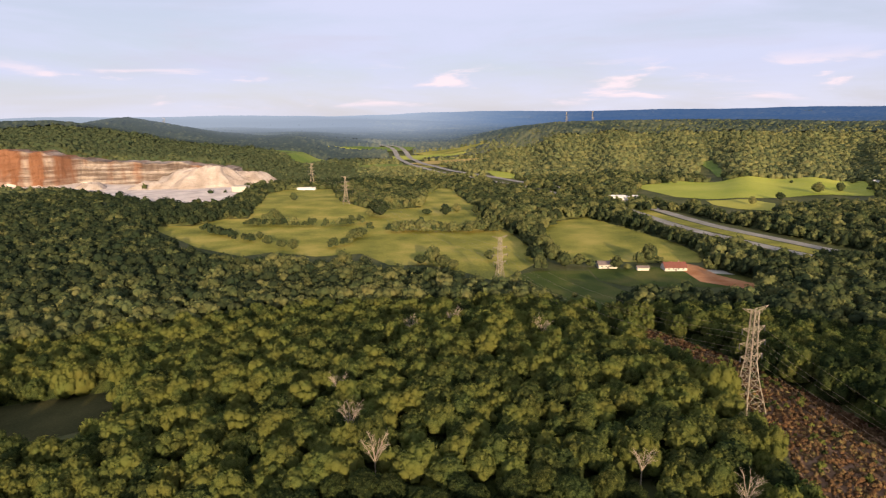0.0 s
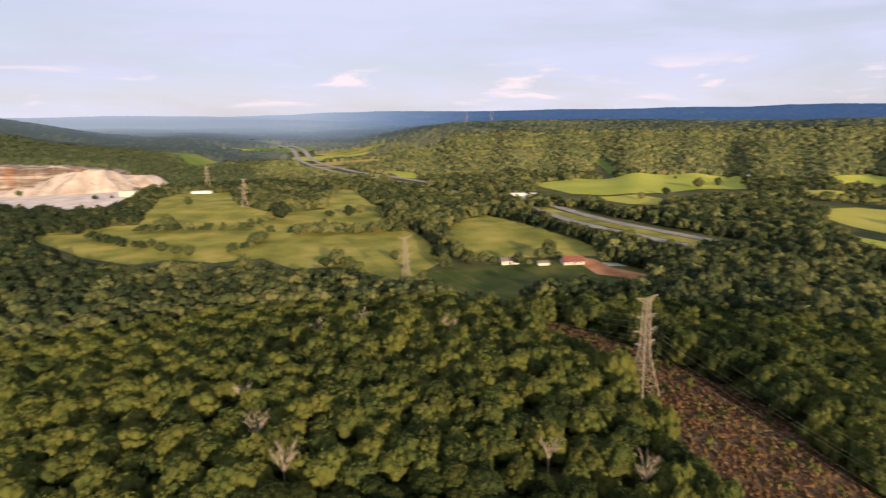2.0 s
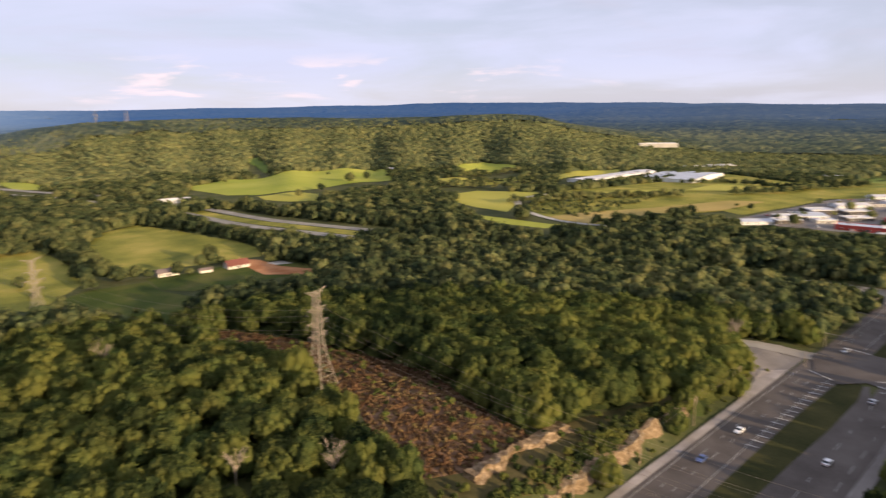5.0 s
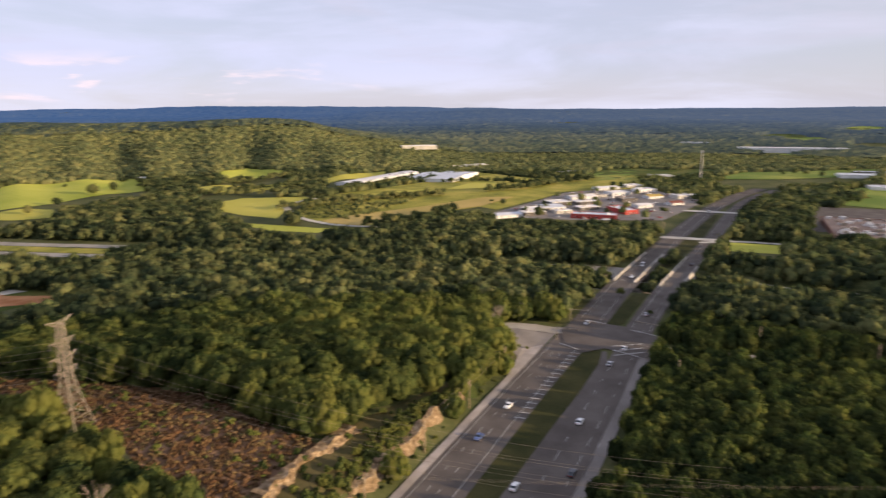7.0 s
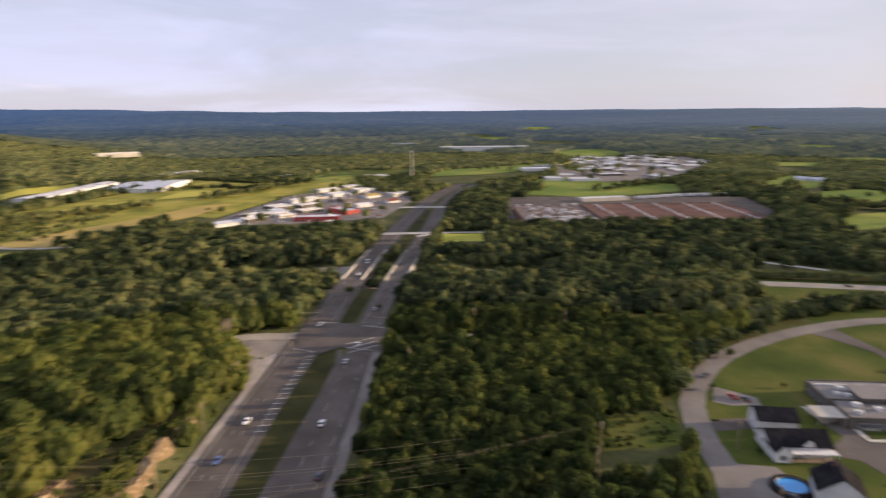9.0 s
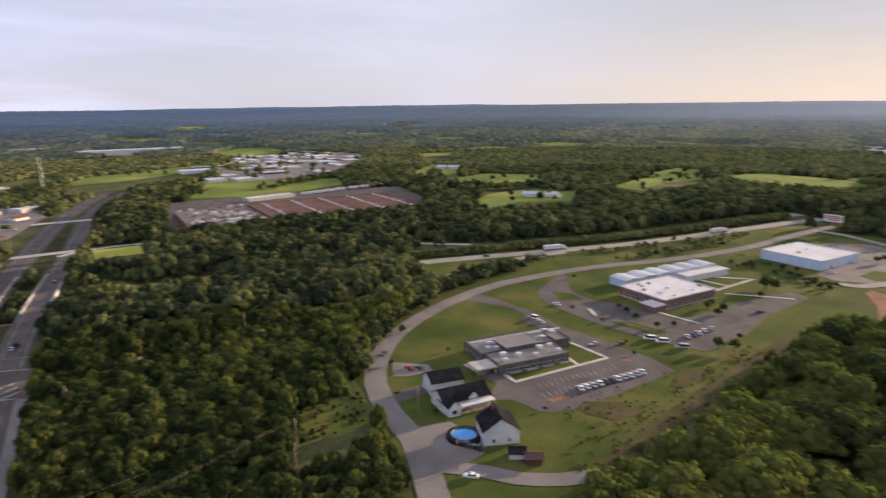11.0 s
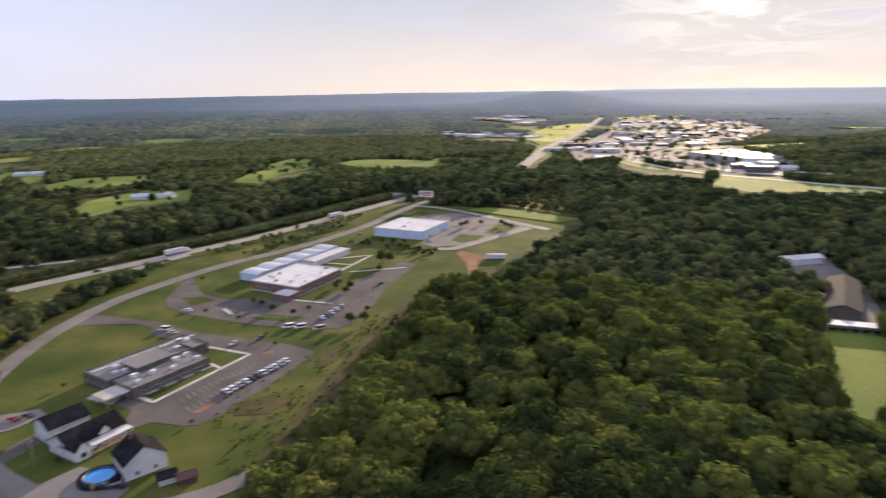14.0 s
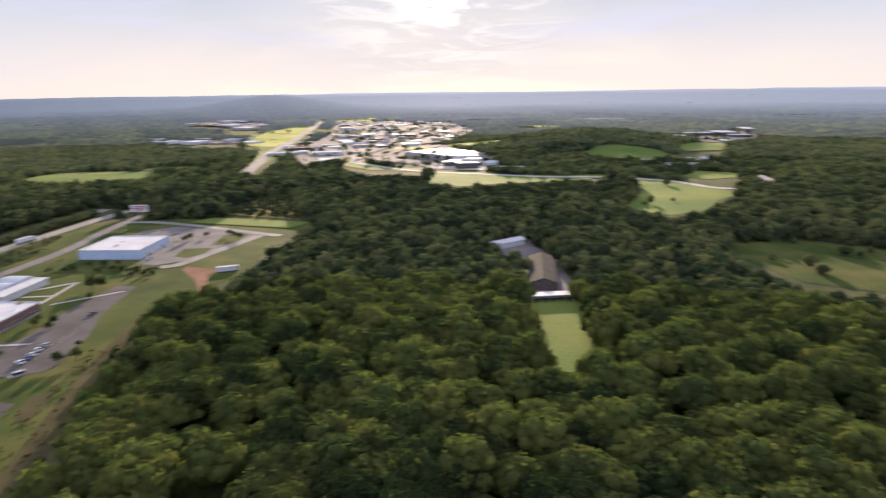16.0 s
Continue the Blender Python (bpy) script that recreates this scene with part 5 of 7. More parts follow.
rock_face("rock_cut", CL, lambda x, y: 0.5, lambda x, y: 5.2, np.tile(np.array([-0.6, 4.0]), (len(CL), 1)), "rock", "small cream rock outcrop in the verge", 0.5, 5, 9)


def heap(x, y, rx, ry, h, mat, label, seed):
    rng = np.random.default_rng(seed)
    bm = bmesh.new()
    rings = []
    for i in range(15):
        u = i / 14
        ring = []
        for k in range(48):
            a = k / 48 * 2 * math.pi
            w = (1 - u) * (1 + 0.12 * math.sin(3 * a + seed) + 0.06 * math.sin(7 * a))
            px, py = x + math.cos(a) * rx * w, y + math.sin(a) * ry * w
            ring.append(bm.verts.new((px, py, gz(px, py) + h * min(1.0, 1.5 * (1 - (1 - u) ** 1.3)) * (0.92 + 0.08 * math.sin(px / 17.0 + seed)) + rng.normal(0, h * 0.022) + h * 0.07 * math.sin(px / 6.0 + seed) * math.sin(py / 5.0) - (1.0 if i == 0 else 0))))
        rings.append(ring)
    for r, s in zip(rings, rings[1:]):
        for k in range(48):
            bm.faces.new((r[k], r[(k + 1) % 48], s[(k + 1) % 48], s[k]))
    bm.faces.new(rings[-1])
    return tagged(link("stone_mound", bm, M[mat]), label, "stone mound")


heap(-440, 988, 84, 44, 30, "spoil", "large pale pile of quarried stone", 1)
heap(-380, 1012, 58, 38, 22, "spoil", "pale pile of crushed stone", 2)
heap(-505, 965, 36, 22, 12, "spoil", "low pale pile of quarry spoil", 3)
heap(-600, 960, 26, 18, 10, "spoil", "low pale pile of quarry spoil", 4)

# ---- road furniture: paint, verges, bridge parapets ----
patch("median", [(-320, 14), (60, 70), (145, 81.5), (192, 87), (222, 90), (254, 94.5), (268, 98.5), (271, 102), (264, 106), (222, 101.8), (134, 89.2), (60, 78.2), (-320, 22)], "median_grass", "dark grass median of the arterial", "median", 10, 0.06)
patch("carriageway", [(-320, 2), (60, 60), (154, 74), (222, 84), (256, 91), (270, 97), (268, 98.5), (254, 94.5), (222, 90), (192, 87), (145, 81.5), (60, 70), (-320, 14)], "asphalt", "grey asphalt turning lane beside the median", "road", 10, 0.1)
patch("median", [(302, 107), (310, 103.2), (380, 110), (384, 119), (310, 113)], "median_grass", "dark grass median beyond the crossing", "median", 10, 0.06)
patch("median", [(440, 117), (543, 121), (690, 137), (690, 144), (526, 133), (440, 126)], "median_grass", "grass median towards the retail park", "median", 12, 0.06)
patch("median", [(163, 771), (201, 617), (232, 542), (308, 383), (324, 388), (250, 545), (218, 618), (178, 774)], "field", "grass median of the divided highway", "median", 12, 0.06)
patch("crossing", [(268, 117), (262, 105), (272, 99), (270, 78), (300, 83), (306, 98), (304, 126), (284, 126)], "asphalt", "grey asphalt road crossing", "road", 8, 0.36)
patch("apron", [(236, 122), (262, 124), (284, 127), (284, 140), (268, 147), (252, 140)], "asphalt_pale", "grey gravel apron at the crossing", "apron", 6, 0.1)
patch("verge", [(60, 46.5), (154, 60), (222, 70), (262, 77), (280, 78), (284, 84), (270, 82), (222, 74), (154, 64), (60, 50.5)], "asphalt_pale", "pale worn shoulder", "shoulder", 8, 0.30)
patch("verge", [(60, 95), (134, 105.8), (222, 118.3), (262, 124), (250, 130), (222, 121.3), (134, 108.6), (60, 98)], "gravel", "pale gravel shoulder along the arterial", "shoulder", 8, 0.30)


def lines_on(line, off, mat, label, wide=0.2, dash=None, x0=-300, x1=1000, lift=0.30):
    """Painted road line beside a centre line; dash = (length, gap)."""
    fine = smooth_line(offset_line(line, off)[::3], 3.0)
    run = 0.0
    bm = bmesh.new()
    seg = []

    def flush():
        if len(seg) > 1:
            ribbon(bm, np.array(seg), wide / 2, wide / 2, lift, deck_level, 1)

    for a, b in zip(fine, fine[1:]):
        on = x0 < a[0] < x1 and (dash is None or run % (dash[0] + dash[1]) < dash[0])
        if on:
            seg.append(a)
            if dash is None and len(seg) > 400:
                flush()
                seg = [a]
        else:
            seg.append(a) if seg else None
            flush()
            seg = []
        run += float(np.linalg.norm(b - a))
    flush()
    if bm.verts:
        tagged(link("road_marking", bm, M[mat]), label, "road marking", kind="structure")


for line, offs in ((ART_L, (6.6, -0.4, -5.2)), (ART_R, (5.4, 1.8, -5.2))):
    lines_on(line, offs[0], "paint", "white edge line", 0.2, None if line is ART_L else (4, 9), -100, 262)
    lines_on(line, offs[0] - 1.2, "paint", "white edge line", 0.2, None, 306, 760)
    lines_on(line, offs[2], "paint", "white edge line", 0.2, None, -100, 262)
    lines_on(line, offs[2] + 0.6, "paint", "white edge line", 0.2, None, 306, 760)
    lines_on(line, 3.0 if line is ART_L else -1.8, "paint", "white dashed lane line", 0.18, (4, 9), -100, 760)
    if line is ART_L:
        lines_on(line, offs[1], "paint", "white dashed lane line", 0.18, (4, 9), -100, 262)
patch("crossing", [(538, 152), (548, 153), (560, 100), (549, 100)], "concrete", "pale side crossing of the arterial", "road", 8, 0.4)
patch("crossing", [(694, 175), (704, 175), (722, 112), (711, 112)], "concrete", "pale side crossing towards the shops", "road", 8, 0.4)
# chevrons of the painted island, stop bars
bm = bmesh.new()
for k in range(17):
    s = 190 + k * 4.3
    p = np.array([s, np.interp(s, ART_L[:, 0], ART_L[:, 1]) - 4.2])
    ribbon(bm, np.array([p, p + np.array([1.2, -3.8])]), 0.3, 0.3, 0.31, None, 1)
tagged(link("road_marking", bm, M["paint"]), "worn pale hatching beside the median", "road marking", kind="structure")
bm = bmesh.new()
for a, b in (((267, 119), (264, 108)), ((303, 97), (301, 84)), ((305, 111), (305, 121)), ((272, 95), (270, 82)), ((271, 94), (282, 84)), ((276, 97), (287, 86)), ((266, 92), (277, 82))):
    ribbon(bm, np.array([a, b], float), 0.35, 0.35, 0.44, None, 1)
tagged(link("road_marking", bm, M["paint"]), "white stop bars and crossing stripes", "road marking", kind="structure")
lines_on(HWY_W, 0, "paint", "white dashed lane line", 0.18, (4, 9), -100, 600)
lines_on(HWY_W, -4.0, "paint", "white edge line", 0.2, None, 180, 600)


def bridge(line, lw, rw):
    i = (line[:, 0] > 378) & (line[:, 0] < 486)
    seg = line[i]
    root = empty("road_bridge", pose(seg[0][0], seg[0][1], 0), "concrete road bridge with pale parapets", "bridge", "bridges over the highway")
    base = np.array([seg[0][0], seg[0][1]])
    for nm, off in (("parapet", lw), ("parapet", -rw)):
        bm = bmesh.new()
        c = offset_line(seg, off) - base
        prev = None
        for q in c:
            ring = [bm.verts.new((q[0], q[1] + s * 0.35, z)) for s, z in ((-1, -1.2), (1, -1.2), (1, 1.35), (-1, 1.35))]
            if prev:
                for k in range(4):
                    bm.faces.new((prev[k], prev[(k + 1) % 4], ring[(k + 1) % 4], ring[k]))
            else:
                bm.faces.new(ring)
            prev = ring
        bm.faces.new(prev[::-1])
        part(nm, bm, M["concrete"], root, "pale concrete parapet")
    bm = bmesh.new()
    a, b = offset_line(seg, lw) - base, offset_line(seg, -rw) - base
    top = [(bm.verts.new((*p, 0.05)), bm.verts.new((*q, 0.05)), bm.verts.new((*q, -1.3)), bm.verts.new((*p, -1.3))) for p, q in zip(a, b)]
    for r, s in zip(top, top[1:]):
        for k in range(4):
            bm.faces.new((r[k], r[(k + 1) % 4], s[(k + 1) % 4], s[k]))
    part("deck", bm, M["concrete"], root)
    for k in (0.3, 0.5, 0.7):
        p = (a[int(len(a) * k)] + b[int(len(b) * k)]) / 2
        part("pier", block(p[0] - 0.6, p[0] + 0.6, p[1] - 4, p[1] + 4, -8, -1.3), M["concrete"], root)


bridge(ART_L, 7.0, 6.0)
bridge(ART_R, 6.0, 6.4)


# ---- towers, poles, wires ----
def lattice_tower(h, s=1.0):
    """A steel lattice tower with three pairs of arms."""
    root = empty("transmission_tower", Matrix(), "tall galvanised steel lattice transmission tower", "power pylon", "towers of the power line")

    def half(z):
        return float(np.interp(z / h, [0, 0.30, 0.50, 0.82, 1.0], [4.1, 2.1, 1.25, 0.95, 0.75])) * s

    levels = [0, 0.12, 0.23, 0.33, 0.42, 0.50, 0.57, 0.64, 0.71, 0.78, 0.85, 0.92, 1.0]
    for sx, sy in ((1, 1), (1, -1), (-1, 1), (-1, -1)):
        bm, prev = bmesh.new(), None
        for a in levels:
            p, r = half(a * h), 0.13 * s
            ring = [bm.verts.new((sx * p + dx * r, sy * p + dy * r, a * h - (0.6 if a == 0 else 0))) for dx, dy in ((-1, -1), (1, -1), (1, 1), (-1, 1))]
            for q in range(4 if prev else 0):
                bm.faces.new((prev[q], prev[(q + 1) % 4], ring[(q + 1) % 4], ring[q]))
            prev = ring
        part("leg", bm, M["steel"], root)
    for c in range(4):
        bm = bmesh.new()
        e = ((1, 1), (1, -1), (-1, -1), (-1, 1))
        (ax, ay), (bx, by) = e[c], e[(c + 1) % 4]
        for a, b in zip(levels, levels[1:]):
            p, q = half(a * h), half(b * h)
            rod(bm, (ax * p, ay * p, a * h), (bx * q, by * q, b * h), 0.06 * s)
            rod(bm, (bx * p, by * p, a * h), (ax * q, ay * q, b * h), 0.06 * s)
            rod(bm, (ax * q, ay * q, b * h), (bx * q, by * q, b * h), 0.06 * s)
        part("bracing", bm, M["steel"], root)["kind"] = "stuff"
    for z, w in ((0.55, 4.4), (0.68, 5.2), (0.82, 4.5), (1.0, 5.2)):
        w, hz, k = w * s, z * h, half(z * h)
        for sgn in (1, -1):
            bm = bmesh.new()
            tip = (sgn * w, 0, hz + (0.4 if z < 1 else 0.9) * s)
            for sy in (1, -1):
                rod(bm, (sgn * k, sy * k, hz), tip, 0.085 * s)
                rod(bm, (sgn * k, sy * k, hz - 1.5 * s), tip, 0.065 * s)
                rod(bm, (sgn * k, sy * k, hz - 1.5 * s), (sgn * (w + k) / 2, sy * k / 2, hz + 0.2), 0.055 * s)
            arm = part("crossarm", bm, M["steel"], root)
            arm["kind"] = "stuff"
            if z < 1:
                part("insulator", rod(bmesh.new(), (sgn * w, 0, hz + 0.4 * s), (sgn * w, 0, hz - 1.5 * s), 0.16 * s, 0.16 * s, 6), M["trim"], arm, "dark hanging insulator string")
    return root


LINE_DIR = math.degrees(math.atan2(-180, 78)) + 90
TOWERS = [(85, 198, 0), (11, 386, 0), (-164, 768, 0), (-262, 985, 0)]
tower = lattice_tower(34.0)
for k, (x, y, _) in enumerate(TOWERS):
    m = pose(x, y, gz(x, y), 0, 0, LINE_DIR)
    if k == 0:
        tower.matrix_basis = m
    else:
        copy_thing(tower, m)
for x, y in ((215, 1690), (275, 1660), (-985, 1990)):
    copy_thing(tower, pose(x, y, gz(x, y), 0, 0, 30))


def wire(a, b, sag, r=0.030, n=22):
    a, b = Vector(a), Vector(b)
    bm = bmesh.new()
    prev = None
    for k in range(n + 1):
        u = k / n
        p = a.lerp(b, u) - Vector((0, 0, 4 * sag * u * (1 - u)))
        ring = [bm.verts.new(p + Vector((0, r * math.cos(q), r * math.sin(q)))) for q in (0, 2.094, 4.189)]
        if prev:
            for q in range(3):
                bm.faces.new((prev[q], prev[(q + 1) % 3], ring[(q + 1) % 3], ring[q]))
        prev = ring
    return tagged(link("power_line", bm, M["steel"]), "thin sagging overhead power conductor", "power line", "conductors")


side = Vector((math.cos(radians(LINE_DIR)), math.sin(radians(LINE_DIR)), 0))
anchors = [(Vector((x, y, gz(x, y))), 1.0) for x, y, _ in TOWERS]
end = Vector((167, 24, -9.0))
for z, w in ((0.55, 4.4), (0.68, 5.2), (0.82, 4.5)):
    for sgn in (1, -1):
        o = side * (sgn * w) + Vector((0, 0, z * 34 - 1.1))
        pts = [a + o for a, _ in anchors]
        wire(end + o * 0.9, pts[0], 6.5)
        for p, q in zip(pts, pts[1:]):
            wire(p, q, 7.5)


def utility_pole(h=11.0, arm=True):
    root = empty("utility_pole", Matrix(), "weathered wooden utility pole with a crossarm", "utility pole", "poles along the roads")
    part("pole", rod(bmesh.new(), (0, 0, -0.8), (0, 0, h), 0.24, 0.16, 8), M["wood"], root)
    if arm:
        part("crossarm", block(-1.3, 1.3, -0.09, 0.09, h - 0.9, h - 0.65), M["wood"], root)
        for x in (-1.15, 0.0, 1.15):
            part("insulator", rod(bmesh.new(), (x, 0, h - 0.65), (x, 0, h - 0.35), 0.09, 0.06, 6), M["concrete"], root)
        part("transformer", rod(bmesh.new(), (0.38, 0, h - 2.6), (0.38, 0, h - 1.5), 0.3, 0.3, 8), M["steel"], root, "grey drum transformer")
    return root


POLES = [(152, 113.5), (187, 118.5), (224, 124.5), (118, 109), (84, 103), (282, 147), (310, 40), (313, -5), (340, 138), (388, 142), (205, -60), (167, -61), (330, 60), (500, 152), (560, 156), (470, 95), (520, 100), (250, 60), (340, -60), (180, -14), (196, -16)]
pole = utility_pole()
for k, (x, y) in enumerate(POLES):
    m = pose(x, y, gz(x, y), 0, 0, 8)
    if k == 0:
        pole.matrix_basis = m
    else:
        copy_thing(pole, m)
for a, b in zip(((84, 103), (118, 109), (152, 113.5), (187, 118.5), (224, 124.5)), ((118, 109), (152, 113.5), (187, 118.5), (224, 124.5), (282, 147))):
    for o in (-1.1, 1.1):
        wire((a[0], a[1] + o, gz(*a) + 10.7), (b[0], b[1] + o, gz(*b) + 10.7), 0.5, 0.02, 8)
for o in (-1.1, 0, 1.1):
    wire((118, 109 + o, gz(118, 109) + 10.7), (196, -16 + o, 10.7 + gz(196, -16)), 1.2, 0.02, 14)


def signal(x, y, ang, reach):
    root = empty("traffic_signal", pose(x, y, gz(x, y) + 0.1, 0, 0, ang), "grey steel traffic signal with a long mast arm", "traffic signal", "signals of the crossing")
    part("pole", rod(bmesh.new(), (0, 0, -0.5), (0, 0, 7.2), 0.20, 0.15, 8), M["steel"], root)
    part("mast_arm", rod(bmesh.new(), (0, 0, 6.6), (reach, 0, 7.1), 0.13, 0.08, 6), M["steel"], root)
    for k in (0.55, 0.78, 0.97):
        part("signal_head", block(reach * k - 0.2, reach * k + 0.2, -0.18, 0.18, 6.1, 7.3, 0.04), M["trim"], root, "black three-lamp signal head")


signal(299, 82, 95, 12)
signal(300, 128, -85, 10)
signal(270, 122, -80, 10)
signal(268, 78, 95, 10)

mast = empty("radio_mast", pose(976, 224, gz(976, 224)), "slim pale steel radio mast", "radio mast")
for k in range(4):
    part("mast_section", rod(bmesh.new(), (0, 0, k * 11 - 0.5), (0, 0, k * 11 + 11), 1.35 - 0.18 * k, 1.2 - 0.18 * k, 10), M["concrete"], mast)
for a in (0, 120, 240):
    part("antenna", rod(bmesh.new(), (1.3 * math.cos(radians(a)), 1.3 * math.sin(radians(a)), 40), (1.3 * math.cos(radians(a)), 1.3 * math.sin(radians(a)), 43.5), 0.45, 0.45, 6), M["white"], mast)


# ---- buildings ----
def window_mesh(w, h):
    """A window frame with a mullion in the plane y = 0, facing -y, and its pane."""
    bm = bmesh.new()
    xs, zs = (-w / 2, -w / 2 + 0.09, -0.04, 0.04, w / 2 - 0.09, w / 2), (0, 0.09, h - 0.09, h)
    v = [[bm.verts.new((x, -0.10, z)) for z in zs] for x in xs]
    for i in range(5):
        for j in range(3):
            if not (j == 1 and i in (1, 3)):
                bm.faces.new((v[i][j], v[i + 1][j], v[i + 1][j + 1], v[i][j + 1]))
    ext = bmesh.ops.extrude_face_region(bm, geom=bm.faces[:])
    for e in ext["geom"]:
        if isinstance(e, bmesh.types.BMVert):
            e.co.y = 0.05
    bmesh.ops.recalc_face_normals(bm, faces=bm.faces[:])
    frame_me = bpy.data.meshes.new("window")
    bm.to_mesh(frame_me)
    bm.free()
    frame_me.materials.append(M["white"])
    return frame_me


def pane_mesh(w, h):
    bm = bmesh.new()
    cuboid(bm, -w / 2 + 0.08, w / 2 - 0.08, -0.04, 0.03, 0.08, h - 0.08)
    me = bpy.data.meshes.new("pane")
    bm.to_mesh(me)
    bm.free()
    me.materials.append(M["glass"])
    return me


WINDOWS = {}


def windows_on(root, wall, x0, x1, z, count, w, h, face, depth):
    """Windows in a row on the front (face -1) or back (+1) of a building, or on its ends (face 'w', 'e')."""
    if (w, h) not in WINDOWS:
        WINDOWS[w, h] = window_mesh(w, h), pane_mesh(w, h)
    me, glass = WINDOWS[w, h]
    for k in range(count):
        c = x0 + (x1 - x0) * (k + 0.5) / count
        ob = new("window", me)
        ob.parent = root
        new("pane", glass).parent = ob
        if face == -1:
            ob.matrix_basis = pose(c, -depth, z)
        elif face == 1:
            ob.matrix_basis = pose(c, 0, z, 0, 0, 180)
        elif face == "w":
            ob.matrix_basis = pose(0, c, z, 0, 0, -90)
        else:
            ob.matrix_basis = pose(wall, c, z, 0, 0, 90)


def flat_building(name, m, w, d, h, wall, roof, label, category, group="", rows=1, windows=0, units=0, seed=1, ends=0, doors=1):
    """A flat-roofed building over local x 0..w, y -d..0: walls, parapet, roof sheet, windows, doors, roof units."""
    rng = random.Random(seed)
    root = empty(name, m, label, category, group)
    part("wall", block(0, w, -d, 0, -1.2, h - 0.25), M[wall], root)
    part("roof", block(0.35, w - 0.35, -d + 0.35, -0.35, h - 0.25, h - 0.05), M[roof], root)
    for x0, x1, y0, y1 in ((-0.08, w + 0.08, -d - 0.08, -d + 0.3), (-0.08, w + 0.08, -0.3, 0.08), (-0.08, 0.3, -d + 0.3, -0.3), (w - 0.3, w + 0.08, -d + 0.3, -0.3)):
        part("parapet", block(x0, x1, y0, y1, h - 0.3, h + 0.35), M["white" if roof == "roof_white" else wall], root)
    for r in range(rows):
        z = 1.0 + r * 3.4
        if windows:
            windows_on(root, w, 1.5, w - 1.5, z, windows, 2.0, 1.6, -1, d)
        if ends:
            windows_on(root, w, -d + 1.5, -1.5, z, ends, 2.0, 1.6, "w", d)
            windows_on(root, w, -d + 1.5, -1.5, z, ends, 2.0, 1.6, "e", d)
    for k in range(doors):
        c = w * (k + 0.5) / doors + 1.2
        part("door", block(c - 1.0, c + 1.0, -d - 0.06, -d + 0.05, -0.2, 2.3), M["trim"], root, "dark entrance door")
    for k in range(units):
        x, y, s = rng.uniform(2, max(2.2, w - 4)), rng.uniform(-d + 2, min(-2.2, -4)) if d > 6 else -d / 2, rng.uniform(0.8, 1.6)
        part("roof_unit", block(x, x + 1.6 * s, y, y + 1.3 * s, h - 0.1, h + 0.9 * s, 0.06), M["white" if k % 2 else "steel"], root, "boxy rooftop air handler")
    return root


def gable_building(name, m, w, d, h, rise, wall, roof, label, category, group="", windows=3, chimney=False, along=True, overhang=0.5):
    """A pitched-roof building, ridge along x (along=True) over local x 0..w, y -d..0."""
    root = empty(name, m, label, category, group)
    bm = block(0, w, -d, 0, -1.2, h)
    a, b, c = bm.verts.new((0, -d / 2, h + rise)), bm.verts.new((w, -d / 2, h + rise)), None
    lo = [bm.verts.new(p) for p in ((0, -d, h), (0, 0, h), (w, -d, h), (w, 0, h))]
    bm.faces.new((lo[0], a, lo[1]))
    bm.faces.new((lo[2], lo[3], b))
    part("wall", bm, M[wall], root)
    for sgn in (1, -1):
        e = -d / 2 + sgn * (d / 2 + overhang)
        drop = rise * overhang / (d / 2)
        bm = bmesh.new()
        p = [(-overhang, -d / 2, h + rise), (w + overhang, -d / 2, h + rise), (w + overhang, e, h - drop), (-overhang, e, h - drop)]
        up = [bm.verts.new((x, y, z + 0.22)) for x, y, z in p]
        dn = [bm.verts.new((x, y, z + 0.02)) for x, y, z in p]
        for k in range(4):
            bm.faces.new((up[k], up[(k + 1) % 4], dn[(k + 1) % 4], dn[k]))
        bm.faces.new(up)
        bm.faces.new(dn[::-1])
        bmesh.ops.recalc_face_normals(bm, faces=bm.faces[:])
        part("roof", bm, M[roof], root)
    if windows:
        windows_on(root, w, 0.8, w - 0.8, 1.0, windows, 1.2, 1.4, -1, d)
        windows_on(root, w, 0.8, w - 0.8, 1.0, windows, 1.2, 1.4, 1, d)
        windows_on(root, w, -d + 0.8, -0.8, 1.0, 2, 1.2, 1.4, "w", d)
        windows_on(root, w, -d + 0.8, -0.8, 1.0, 2, 1.2, 1.4, "e", d)
        part("door", block(w / 2 - 0.5, w / 2 + 0.5, -d - 0.07, -d + 0.05, 0, 2.05), M["trim"], root, "dark front door")
    if chimney:
        part("chimney", block(w * 0.7, w * 0.7 + 0.8, -d * 0.45, -d * 0.45 + 0.6, h, h + rise + 1.0), M["brick"], root)
    return root


def at(x, y, ux, uy, lift=0.0):
    """A building's pose: its corner, and the way that its front runs."""
    return pose(x, y, gz(x, y) + lift, 0, 0, math.degrees(math.atan2(uy, ux)))


